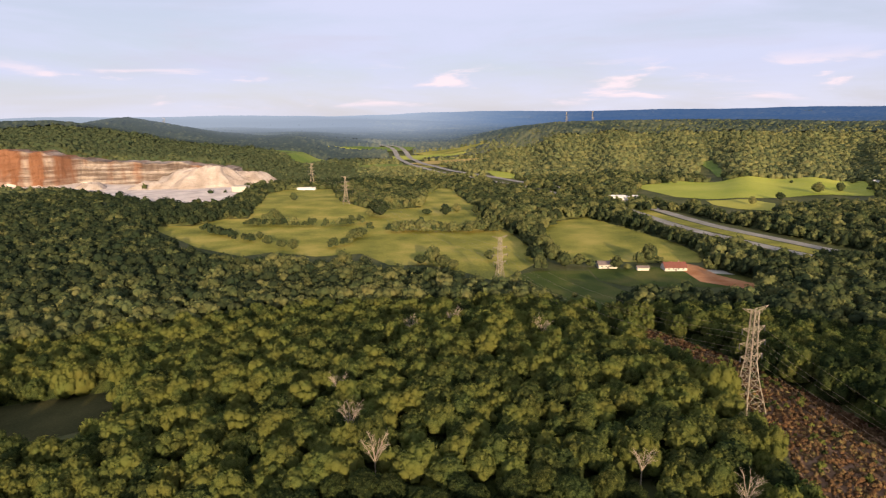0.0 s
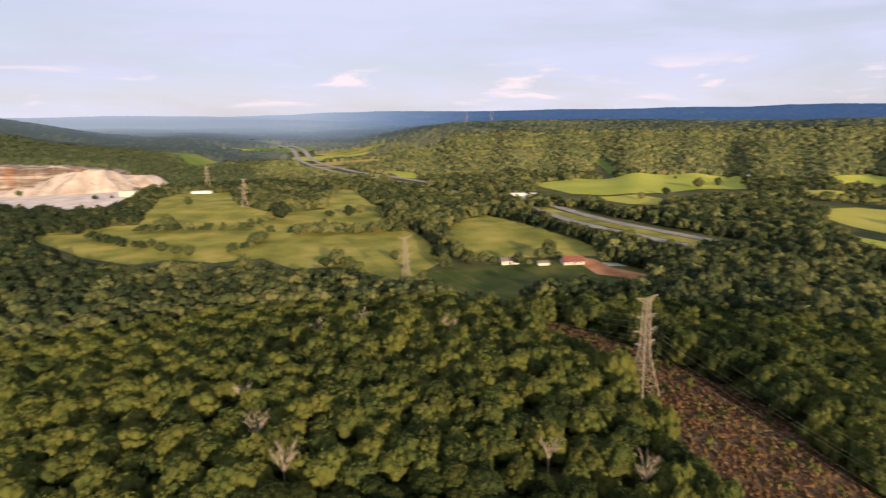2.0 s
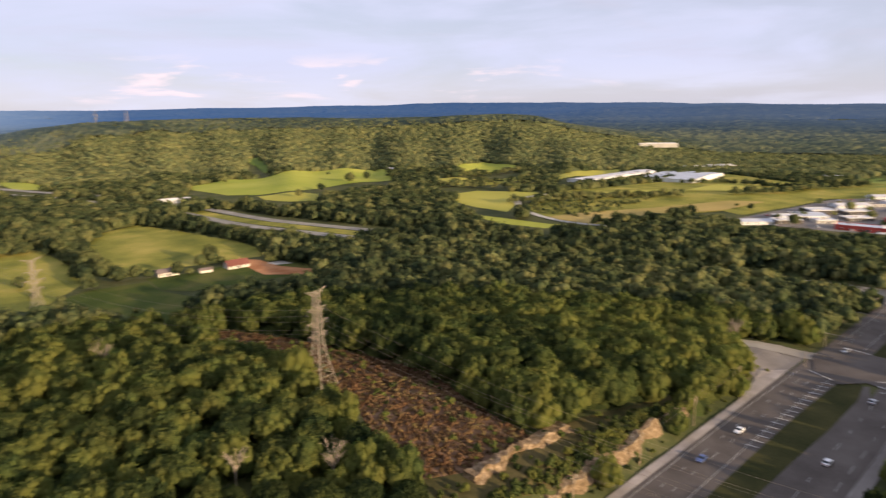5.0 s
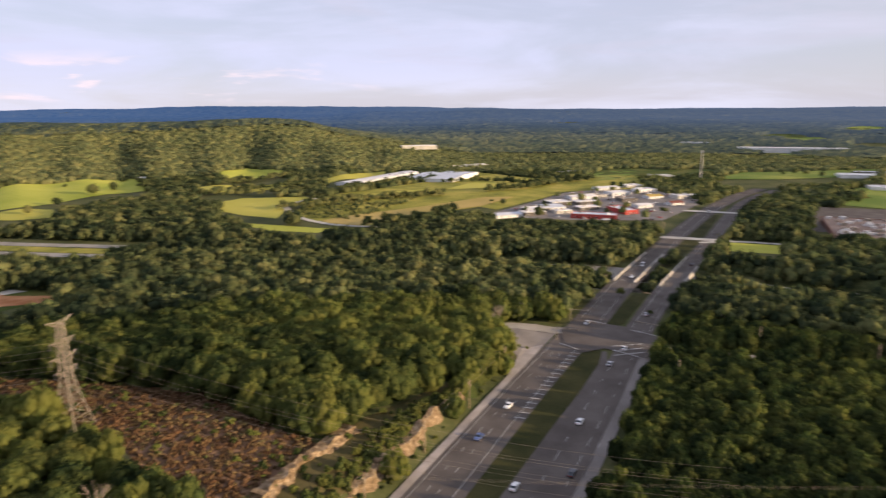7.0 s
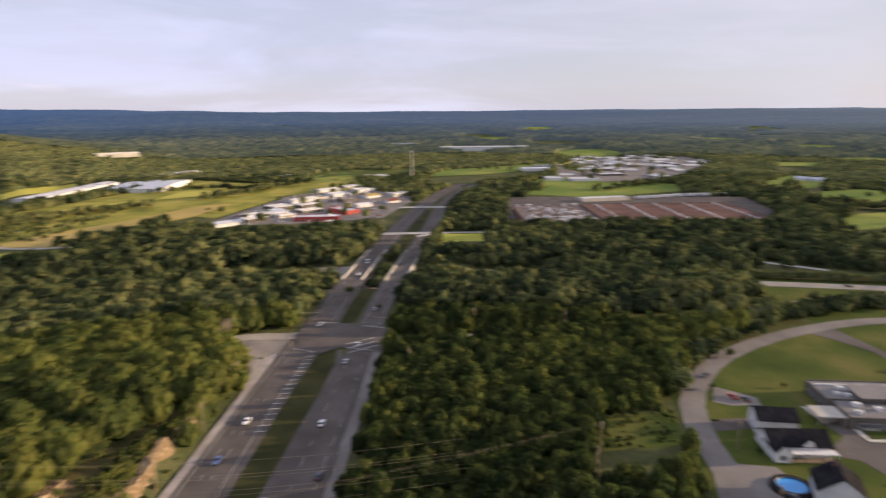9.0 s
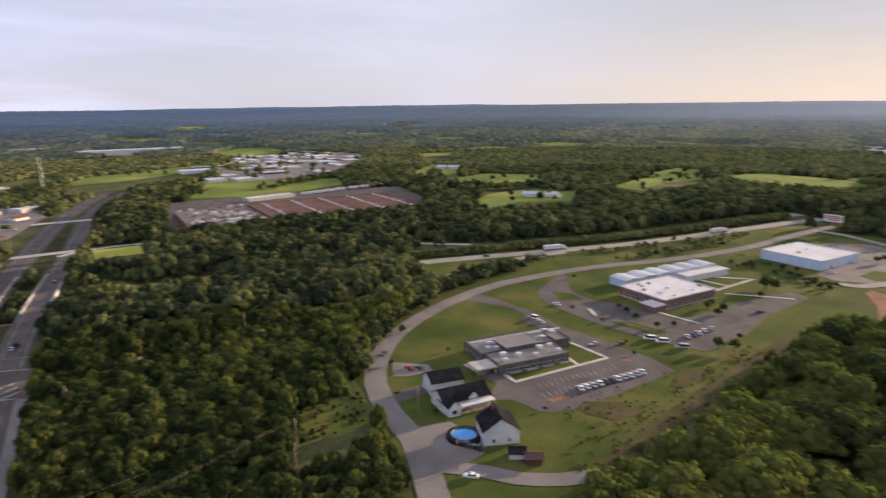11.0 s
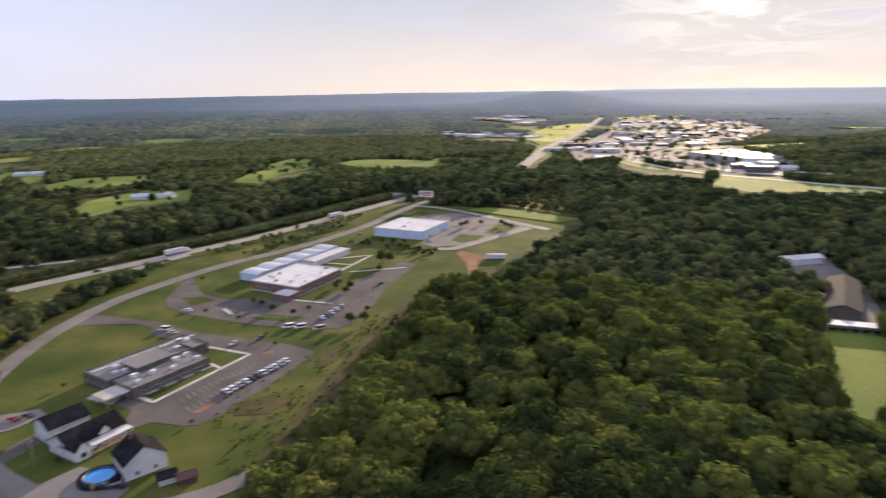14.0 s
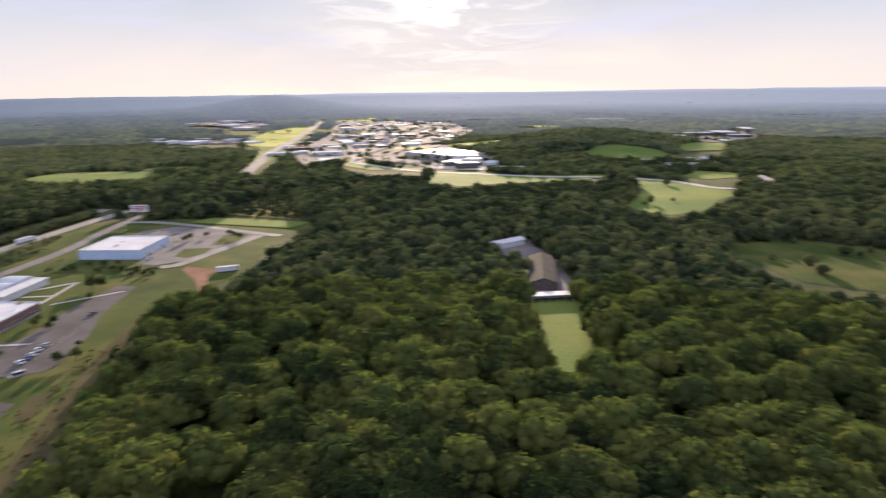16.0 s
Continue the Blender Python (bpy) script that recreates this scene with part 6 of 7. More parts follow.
# -- east side: paving --
PAVE = [
    ("car_park", [(335, -126), (337, -137), (324, -141), (307, -147), (299, -150), (272, -153), (256, -158), (239, -164), (220, -170), (205, -171), (198.5, -153), (193.4, -132), (189.2, -114), (189.6, -105), (193, -101), (197, -99.7), (204, -96.4), (205.4, -90.3), (212, -91), (219.4, -97), (228, -94), (234, -104), (262, -146), (277, -140), (284, -139), (293, -145), (305, -142), (319, -131), (328, -121)], "lot_asphalt", "grey asphalt car park round the office"),
    ("walkway", [(241.4, -91), (241.8, -100.2), (234.2, -104.2), (227.9, -93.9)], "concrete", "pale concrete entrance court"),
    ("drive", [(224.6, -53), (230.3, -74.4), (224.9, -76.7), (220, -66.3), (216, -54)], "asphalt", "dark asphalt drive to the white house"),
    ("planting", [(228, -54.6), (228.5, -59), (224.5, -59), (223.3, -55.3)], "lawn", "small planted island at the drive"),
    ("drive", [(255, -63), (252, -68), (247, -77), (240, -77), (238, -66), (240, -60)], "asphalt_pale", "pale drive with parked cars"),
    ("drive", [(196, -55), (196, -69), (178, -75), (172, -72), (168, -62), (176, -54), (187.8, -51)], "asphalt_pale", "pale concrete forecourt by the pool"),
    ("car_park", [(357, -203), (344, -188), (328, -171), (315, -165), (298, -165), (277, -170), (255, -176), (237, -184), (218, -196), (217, -204), (225, -218), (228, -231), (245, -260), (261, -306), (273, -305), (271, -280), (267, -259), (262, -245), (257, -224), (264, -213), (288, -203), (300, -192), (319, -189), (337, -196), (356, -205)], "lot_asphalt", "grey asphalt car park round the brick building"),
    ("lawn_island", [(265, -180), (263, -189), (241, -198), (243, -188)], "lawn", "planted grass island in the car park"),
    ("car_park", [(296, -351), (282, -349), (269, -364), (264, -405), (259, -441), (264, -449), (300, -457), (345, -462), (362, -440), (356, -398), (340, -402), (318, -404)], "asphalt_pale", "pale asphalt lot of the blue building"),
    ("lawn_island", [(284, -372), (290, -393), (272, -399), (268, -384), (272, -370)], "lawn", "grass island in the lot"),
    ("lawn_island", [(278, -405), (287, -440), (269, -446), (265, -414)], "lawn", "shrubby grass island in the lot"),
    ("lawn_island", [(324, -178), (307, -174), (303, -186), (316, -187)], "lawn", "grass island by the turning loop"),
    ("planting", [(266, -231), (272, -246), (282, -262), (272, -266), (262, -246)], "lawn", "planted bed beside the brick building"),
]
for nm, pts, mt, lb in PAVE:
    patch(nm, pts, mt, lb, nm.replace("_", " "), 10, 0.14 if nm in ("walkway", "lawn_island") else 0.09)
# concrete walks
for pts, w in (([(231, -102.8), (217.6, -104.2), (226, -152.3), (247.5, -146.6), (248, -143.4)], 0.9), ([(232.3, -136.2), (222, -136.6)], 0.8), ([(338, -284), (314, -288), (302, -306), (290.5, -266), (290, -257), (293.5, -244)], 1.1), ([(326.5, -269), (295, -281)], 0.9), ([(270, -211.4), (248, -219.5)], 0.9), ([(262, -296), (284, -268)], 0.9), ([(288, -181), (276, -178)], 1.0)):
    line = []
    for a, b in zip(pts, pts[1:]):
        line += [np.array(a) + (np.array(b) - np.array(a)) * q / 6 for q in range(6)]
    tagged(link("walkway", ribbon(bmesh.new(), np.array(line + [np.array(pts[-1], float)]), w, w, 0.26, None, 1), M["concrete"]), "pale concrete walk", "walkway", kind="structure")
# bay lines of the car parks, in rows
bm = bmesh.new()
for (x0, y0), (x1, y1), count, (dx, dy) in (((200.5, -109), (206, -158), 20, (4.6, -0.6)), ((213, -112), (219, -150), 15, (-4.6, 0.6)), ((231, -206), (241, -250), 16, (4.8, -1.2)), ((262, -184), (243, -192), 7, (-1.6, -4.6)), ((300, -178), (268, -180), 9, (-1, -4.6)), ((300, -408), (296, -440), 10, (4.6, 0)), ((322, -412), (320, -448), 11, (4.6, 0))):
    for k in range(count):
        u = k / (count - 1)
        q = np.array([x0 + (x1 - x0) * u, y0 + (y1 - y0) * u])
        ribbon(bm, np.array([q, q + np.array([dx, dy])]), 0.07, 0.07, 0.15, None, 1)
tagged(link("road_marking", bm, M["paint"]), "white parking bay lines", "road marking", kind="structure")
for pts, lb in (([(196.5, -110), (199, -108), (200.5, -116), (198, -117)], "orange-red painted island in the car park"), ([(221, -155), (224, -156), (222, -161), (219, -160)], "orange-red painted island by the lawn")):
    patch("traffic_island", pts, "clay", lb, "traffic island", 8, 0.16)

# -- office with grey roof --
OA = at(256, -97, 0.085, -1)
office = flat_building("office_building", OA, 45, 17, 4.7, "stone_wall", "roof_grey", "low grey stone office with a flat grey roof", "office building", units=7, ends=4, windows=0, doors=0, seed=4)
part("wing", block(1.5, 35, -31, -17.05, -1.2, 4.2), M["stone_wall"], office, "lower front wing")
part("wing_roof", block(1.9, 34.6, -30.6, -17.05, 4.2, 4.42), M["roof_grey"], office)
for x0, x1, y0, y1 in ((1.4, 35.1, -31.1, -30.6), (1.4, 1.9, -30.6, -17.1), (34.6, 35.1, -30.6, -17.1)):
    part("parapet", block(x0, x1, y0, y1, 4.0, 4.75), M["stone_wall"], office)
part("clerestory", block(11, 27, -19, -7.5, 4.6, 6.3, 0.1), M["stone_wall"], office, "raised middle roof block")
part("clerestory_roof", block(10.6, 27.4, -19.4, -7.1, 6.3, 6.55), M["roof_grey"], office, "pale grey roof of the raised block")
part("screen_wall", block(28.5, 29.0, -15.5, -5.0, 4.6, 5.9), M["trim"], office, "dark rooftop screen wall")
part("screen_wall", block(36.5, 37.0, -17.0, -9.0, 4.6, 5.6), M["trim"], office, "dark rooftop screen wall")
part("roof_rail", block(1.0, 47.5, -4.6, -4.0, 4.65, 5.3), M["white"], office, "long pale roof rail along the back")
part("canopy", block(-8, 1.4, -29, -20, 3.2, 3.65), M["concrete"], office, "pale entrance canopy")
for x, y in ((-7.3, -28.4), (-7.3, -20.6), (0.6, -28.4), (0.6, -20.6)):
    part("column", rod(bmesh.new(), (x, y, -0.2), (x, y, 3.2), 0.22, 0.22, 8), M["concrete"], office)
# flat dark panel added in place of a shaded recess at the end
part("recess_shade_panel", block(-0.07, 0.3, -15, -2, 0.0, 3.0), M["trim"], office, "flat dark panel for the shade of an end recess")
windows_on(office, 35, 4, 33, 1.0, 10, 2.0, 1.6, -1, 31)
for x in (6, 14, 22, 30):
    part("planter", block(x, x + 5, -31.6, -31.2, -0.2, 0.9), M["concrete"], office, "pale sill planter below the windows")
for x, y, u in ((5, -28, 1.0), (13, -25, 1.1), (20, -28, 0.9), (25, -22, 1.3), (31, -28, 1.0), (7, -22, 1.2), (5, -13, 1.0), (8, -8, 1.1), (33, -12, 1.2), (41, -8, 1.1), (31, -21, 1.0)):
    part("roof_unit", block(x, x + 2.1 * u, y, y + 1.6 * u, 4.35, 5.2 + 0.4 * u, 0.06), M["white"], office, "boxy rooftop air handler")
patch("lawn", [(232, -104.5), (219, -106), (226.5, -150.5), (246, -145.5), (243, -136), (234, -131)], "lawn", "mown lawn before the office", "lawn", 8, 0.20)

# -- brick building with white roof, and the metal hall behind it --
OB = at(304, -210.5, 0.2, -0.98)
brick = flat_building("brick_building", OB, 41, 33, 5.6, "brick", "roof_white", "red-brown brick building with a bright white flat roof", "public building", units=9, windows=10, ends=6, doors=2, seed=8)
part("entrance", block(-9, 0, -33.5, -24, -1.0, 3.4), M["brick"], brick, "low brick entrance porch")
part("entrance_roof", block(-9.4, 0, -33.9, -23.6, 3.4, 3.75), M["roof_white"], brick, "white porch roof")
part("base_course", block(-0.15, 41.15, -33.15, 0.15, -1.2, 0.7), M["concrete"], brick, "pale base course")
hall = empty("metal_hall", at(327, -219, 0.17, -0.985), "long pale metal hall with stepped arched roofs", "hall")
for k in range(6):
    x0, x1 = k * 13.2, k * 13.2 + 13.0
    bm = bmesh.new()
    ring = []
    top = 4.7 + 0.2 * (k % 2)
    for q in range(9):
        a = q / 8
        ring.append((x0 + (x1 - x0) * a, top + 0.9 * math.sin(math.pi * a)))
    for y in (0.0, -14.0):
        ring_v = [bm.verts.new((x, y, z)) for x, z in ring] + [bm.verts.new((x1, y, top - 0.3)), bm.verts.new((x0, y, top - 0.3))]
        bm.faces.new(ring_v)
    bm.verts.ensure_lookup_table()
    n = len(bm.verts) // 2
    for q in range(n):
        bm.faces.new((bm.verts[q], bm.verts[(q + 1) % n], bm.verts[n + (q + 1) % n], bm.verts[n + q]))
    bmesh.ops.recalc_face_normals(bm, faces=bm.faces[:])
    part("roof_bay", bm, M["roof_metal"], hall, "arched pale metal roof bay")
part("wall", block(0, 79, -13.8, -0.2, -1.2, 4.6), M["blue_wall"], hall)
part("lean_to", block(42, 79, -23, -14.1, -1.2, 3.7), M["white"], hall, "white-roofed lower range")
part("lean_to_roof", block(41.6, 79.4, -23.4, -14.1, 3.7, 4.0), M["roof_white"], hall)
windows_on(hall, 79, 1, 78, 1.2, 18, 2.0, 1.6, 1, 14)
windows_on(hall, 79, 1, 40, 1.2, 9, 2.0, 1.6, -1, 13.8)

# -- pale blue metal building --
OC = at(343, -352, 0.2, -0.98)
blue = flat_building("metal_building", OC, 44, 42, 6.6, "blue_wall", "roof_white", "large pale blue metal building with a white roof", "warehouse", units=2, windows=0, doors=2, seed=3)
for x in (6, 14, 22):
    part("roller_door", block(x, x + 4, -42.07, -41.9, -0.1, 4.2), M["white"], blue, "white roller door")

# -- white houses --
gable_building("house", at(226.5, -68.5, 0.04, -1.0), 13, 10, 5.6, 2.6, "white", "roof_dark", "white two-storey house with a dark shingle roof", "house", "white houses by the loop road", 4)
house = gable_building("house", at(213.0, -67.5, 0.12, -1.0), 19, 11, 4.0, 3.2, "white", "roof_dark", "white house with dark roof, white porch and dormer", "house", "white houses by the loop road", 5)
part("porch_roof", block(5.0, 19.6, -14.2, -11.1, 2.75, 3.0, 0.04), M["roof_white"], house, "white porch roof along the front")
for k in range(6):
    part("porch_post", block(5.3 + k * 2.75, 5.5 + k * 2.75, -14.0, -13.8, -0.4, 2.75), M["white"], house)
part("porch_floor", block(5.1, 19.4, -14.1, -11.1, -0.6, 0.15), M["wood"], house)


def cross_gable(root, x0, x1, y0, y1, h, rise, label):
    """A gabled wing that runs out of the main roof towards the front."""
    c = (x0 + x1) / 2
    bm = block(x0, x1, y0, y1, -1.0, h)
    a, b = bm.verts.new((c, y0, h + rise)), bm.verts.new((c, y1, h + rise))
    q = [bm.verts.new(p) for p in ((x0, y0, h), (x1, y0, h), (x0, y1, h), (x1, y1, h))]
    bm.faces.new((q[0], q[1], a))
    bm.faces.new((q[3], q[2], b))
    w = part("wing", bm, M["white"], root, label)
    for e, sgn in ((x0, -1), (x1, 1)):
        bm = bmesh.new()
        lo = [(c, y0 - 0.4, h + rise), (c, y1, h + rise), (e + sgn * 0.4, y1, h - 0.2), (e + sgn * 0.4, y0 - 0.4, h - 0.2)]
        u, d = [bm.verts.new((x, y, z + 0.24)) for x, y, z in lo], [bm.verts.new((x, y, z + 0.03)) for x, y, z in lo]
        for k in range(4):
            bm.faces.new((u[k], u[(k + 1) % 4], d[(k + 1) % 4], d[k]))
        bm.faces.new(u), bm.faces.new(d[::-1])
        bmesh.ops.recalc_face_normals(bm, faces=bm.faces[:])
        part("wing_roof", bm, M["roof_dark"], w)
    part("window", block(c - 0.9, c + 0.9, y0 - 0.06, y0 + 0.04, 1.0, 2.5), M["glass"], w)


cross_gable(house, 0.2, 4.8, -14.5, -5.4, 3.6, 2.4, "white front gable")
cross_gable(house, 10.0, 13.4, -11.4, -5.4, 4.9, 1.7, "white dormer gable")
gable_building("house", at(176.5, -73.5, 0.98, -0.17), 11, 12, 5.2, 4.2, "white", "roof_dark", "tall pale house with a steep dark roof beside the pool", "house", "white houses by the loop road", 4, True)
gable_building("shed", at(170, -79.5, -0.35, -0.93), 5, 4, 2.4, 1.2, "white", "roof_dark", "small white garden shed with dark roof", "shed", "garden sheds", 0)
gable_building("shed", at(165.5, -83, -0.35, -0.93), 5, 4, 2.2, 1.1, "roof_brown", "roof_brown", "small brown wooden garden shed", "shed", "garden sheds", 0)
pool = empty("swimming_pool", pose(184.2, -69.7, gz(185, -70) + 0.1), "round above-ground pool with bright blue water", "swimming pool")
bm = bmesh.new()
bmesh.ops.create_cone(bm, cap_ends=False, segments=32, radius1=4.3, radius2=4.3, depth=1.3, matrix=Matrix.Translation((0, 0, 0.65)))
part("pool_wall", bm, M["trim"], pool, "dark pool wall")
bm = bmesh.new()
bmesh.ops.create_cone(bm, cap_ends=True, segments=32, radius1=4.25, radius2=4.25, depth=0.2, matrix=Matrix.Translation((0, 0, 0.95)))
part("water", bm, M["water"], pool, "bright blue water")
bm = bmesh.new()
for k in range(32):
    a, b = k / 32 * 2 * math.pi, (k + 1) / 32 * 2 * math.pi
    rod(bm, (4.4 * math.cos(a), 4.4 * math.sin(a), 1.3), (4.4 * math.cos(b), 4.4 * math.sin(b), 1.3), 0.22)
part("rim", bm, M["trim"], pool, "dark rim")
bm = bmesh.new()
for k in range(32):
    a, b = k / 32 * 2 * math.pi, (k + 1) / 32 * 2 * math.pi
    v = [bm.verts.new((r * math.cos(q), r * math.sin(q), z)) for r, z in ((4.45, 1.15), (6.1, 1.15), (6.1, 0.0)) for q in (a, b)]
    bm.faces.new((v[0], v[2], v[3], v[1]))
    bm.faces.new((v[2], v[4], v[5], v[3]))
bmesh.ops.remove_doubles(bm, verts=bm.verts[:], dist=0.001)
part("pool_deck", bm, M["roof_dark"], pool, "dark round pool deck")

# -- billboard and container --
sign = empty("billboard", pose(391, -474, gz(391, -474), 0, 0, 20), "white and red roadside billboard on a steel post", "billboard")
part("post", rod(bmesh.new(), (0, 0, -1), (0, 0, 10), 0.45, 0.45, 8), M["steel"], sign)
part("panel", block(-7, 7, -0.4, 0.4, 9, 15), M["white"], sign)
for z, w in ((13.2, 5.2), (11.8, 6.0), (10.3, 4.0)):
    part("writing_bar", block(-w, w, 0.4, 0.46, z, z + 0.8), M["roof_red"], sign)
    part("writing_bar", block(-w, w, -0.46, -0.4, z, z + 0.8), M["roof_red"], sign)
part_c = empty("shipping_container", pose(226.5, -346, gz(225, -346), 0, 0, 34), "long white box trailer parked at the wood's edge", "container")
part("body", block(-6.5, 6.5, -1.3, 1.3, 0.6, 3.6, 0.05), M["white"], part_c)
part("base", block(-6, 6, -1.1, 1.1, -0.6, 0.62), M["trim"], part_c)


# ---- vehicles ----
def paint_material(name, c):
    m = plain(name, c, 0.3)
    m.node_tree.nodes["Principled BSDF"].inputs["Coat Weight"].default_value = 0.5
    return m


CAR_PAINT = {"white": paint_material("white_car_paint", (0.78, 0.78, 0.77)), "silver": paint_material("silver_car_paint", (0.45, 0.46, 0.48)), "dark": paint_material("dark_car_paint", (0.03, 0.033, 0.04)), "red": paint_material("red_car_paint", (0.35, 0.03, 0.03)), "blue": paint_material("blue_car_paint", (0.05, 0.09, 0.25))}


def wheel(parent, x, y, r, t):
    q = Matrix.Translation((x, y, r)) @ Matrix.Rotation(math.pi / 2, 4, "X")
    bm = bmesh.new()
    bmesh.ops.create_cone(bm, cap_ends=True, segments=10, radius1=r, radius2=r, depth=t, matrix=q)
    w = part("wheel", bm, M["rubber"], parent)
    bm = bmesh.new()
    bmesh.ops.create_cone(bm, cap_ends=True, segments=8, radius1=r * 0.55, radius2=r * 0.55, depth=t + 0.04, matrix=q)
    part("rim", bm, M["steel"], w)


def car(color, kind="sedan"):
    root = empty("car", Matrix(), "%s parked or driving %s" % ({"white": "white", "silver": "silver-grey", "dark": "dark", "red": "dark red", "blue": "dark blue"}[color], "van" if kind == "van" else "saloon car"), "van" if kind == "van" else "car", "cars")
    L, W = (5.4, 2.0) if kind == "van" else (4.6, 1.8)
    prof = [(-L / 2, 0.35), (L / 2, 0.35), (L / 2, 0.75), (L / 2 - 0.5, 0.95), (L * 0.22, 1.02), (-L / 2 + 0.35, 1.05), (-L / 2, 0.9)]
    cab = [(L * 0.20, 1.0), (L * 0.05, 1.48), (-L * 0.24, 1.50), (-L * 0.40, 1.04)] if kind != "van" else [(L * 0.34, 1.0), (L * 0.20, 2.05), (-L * 0.46, 2.1), (-L * 0.48, 1.04)]
    for nm, pr, w, mt in (("body", prof, W / 2, CAR_PAINT[color]), ("cabin", cab, W / 2 - 0.12, M["glass"])):
        bm = bmesh.new()
        a = [bm.verts.new((x, -w, z)) for x, z in pr]
        b = [bm.verts.new((x, w, z)) for x, z in pr]
        bm.faces.new(a), bm.faces.new(b[::-1])
        for k in range(len(pr)):
            bm.faces.new((a[k], b[k], b[(k + 1) % len(pr)], a[(k + 1) % len(pr)]))
        bmesh.ops.recalc_face_normals(bm, faces=bm.faces[:])
        part(nm, bm, mt, root)
    x0, x1, z = (cab[2][0], cab[1][0], cab[2][1])
    part("roof", block(x0 - 0.05, x1 + 0.05, -W / 2 + 0.1, W / 2 - 0.1, z - 0.03, z + 0.06, 0.03), CAR_PAINT[color], root)
    for sx in (-1, 1):
        for sy in (-1, 1):
            wheel(root, sx * L * 0.31, sy * (W / 2 - 0.1), 0.34, 0.22)
        part("headlight" if sx > 0 else "tail_light", block(sx * L / 2 - 0.03, sx * L / 2 + 0.03, -W / 2 + 0.15, W / 2 - 0.15, 0.62, 0.76), M["white"] if sx > 0 else M["roof_red"], root)
    return root


FLEET = {}


def put_car(x, y, ang, color, kind="sedan", lift=0.22):
    m = pose(x, y, deck_level(x, y) + lift_at((x, y)) + lift, 0, 0, ang)
    if (color, kind) not in FLEET:
        FLEET[color, kind] = car(color, kind)
        FLEET[color, kind].matrix_basis = m
    else:
        copy_thing(FLEET[color, kind], m)


for x, y, c in ((201, -125, "white"), (201.6, -128, "white"), (202, -131, "silver"), (202.4, -134.5, "white"), (203, -137.5, "dark"), (203.4, -140.5, "dark"), (203.8, -143.5, "white"), (204.2, -146.8, "silver"), (204.6, -150, "white"), (205.2, -153.2, "silver"), (205.8, -156.5, "white")):
    put_car(x + 1.5, y, -6, c)
for x, y, a, c, k in ((237, -166, 100, "dark", "sedan"), (241, -155, 95, "silver", "sedan"), (284, -146, 30, "white", "van"), (277, -146, 30, "silver", "sedan"), (245, -68, 20, "red", "sedan"), (243.5, -72, 20, "dark", "sedan"), (264, -62, 140, "dark", "sedan"),
                     (238, -183, 60, "white", "van"), (233, -186, 60, "white", "van"), (224, -190, 60, "silver", "van"), (234, -201, -20, "white", "sedan"), (235, -205, -20, "blue", "sedan"), (236, -209, -20, "white", "sedan"), (238, -214, -20, "white", "sedan"), (239, -219, -20, "silver", "sedan"), (250, -259, 80, "dark", "sedan"), (300, -168, 10, "white", "sedan"),
                     (309, -384, 80, "dark", "sedan"), (296, -362, 0, "white", "sedan"), (161, -63, 60, "white", "sedan"), (179, -68, 30, "dark", "sedan"), (175.5, -71, 30, "dark", "sedan"),
                     (196, 107, 188, "white", "sedan"), (170, 104, 188, "blue", "sedan"), (151, 80, 8, "white", "sedan"), (199, 80, 8, "white", "sedan"), (167, 69, 8, "dark", "sedan"), (255, 90, 8, "silver", "sedan"), (276, 91, 10, "white", "sedan"), (402, 130, 187, "white", "sedan"), (436, 134, 186, "white", "van"), (330, 98, 7, "silver", "sedan"), (455, 106, 5, "dark", "sedan"), (300, 119, 187, "silver", "sedan"), (700, 150, 183, "white", "van"),
                     (381, -142, 100, "white", "sedan"), (418, -176, -90, "dark", "sedan")):
    put_car(x, y, a, c, k)


def lorry(x, y, ang):
    root = empty("lorry", pose(x, y, gz(x, y) + 0.35, 0, 0, ang), "white articulated lorry on the highway", "lorry", "lorries")
    part("trailer", block(-9, 4.4, -1.3, 1.3, 1.1, 4.0, 0.05), M["white"], root)
    part("cab", block(5.2, 7.6, -1.2, 1.2, 0.6, 3.3, 0.15), M["white"], root)
    part("bonnet", block(7.6, 9.2, -1.0, 1.0, 0.6, 1.9, 0.12), M["white"], root)
    part("windscreen", block(7.58, 7.66, -1.0, 1.0, 2.0, 3.0), M["glass"], root)
    part("chassis", block(-8.8, 8.8, -0.5, 0.5, 0.6, 1.1), M["trim"], root)
    for wx in (-8, -6.8, 4.6, 5.8, 8.3):
        for sy in (-1, 1):
            wheel(root, wx, sy * 1.1, 0.5, 0.35)


lorry(419, -232, -90)
lorry(424, -388, -85)
lorry(414, -40, 92)


# ---- farms, works and town in the distance ----
gable_building("farmhouse", at(82, 458, 1, 0.05), 13, 9, 3.0, 1.8, "concrete", "roof_dull", "low pale farmhouse with a dull brown roof", "house", "farmhouses", 4, True)
gable_building("farm_shed", at(108, 448, 1, 0), 8, 4.5, 2.2, 1.0, "concrete", "roof_dull", "small pale farm shed with a brown roof", "shed", "", 0)
gable_building("farmhouse", at(126, 452, 1, 0.05), 15, 10, 2.7, 2.8, "concrete", "roof_maroon", "pale farmhouse with a maroon roof by bare clay", "house", "farmhouses", 4, True)
gable_building("pole_barn", at(-268, 930, 1, 0), 26, 9, 2.6, 1.2, "white", "roof_white", "low white metal barn in the pasture", "barn", "", 0)
gable_building("roadside_shop", at(160, 822, 1, -0.1), 34, 10, 4.5, 1.5, "white", "roof_white", "long low white roadside building", "shop", "", 0)
gable_building("barn", at(540, 930, 1, -0.2), 18, 10, 4, 2.5, "white", "roof_white", "small white barn in the meadow", "barn", "", 0)
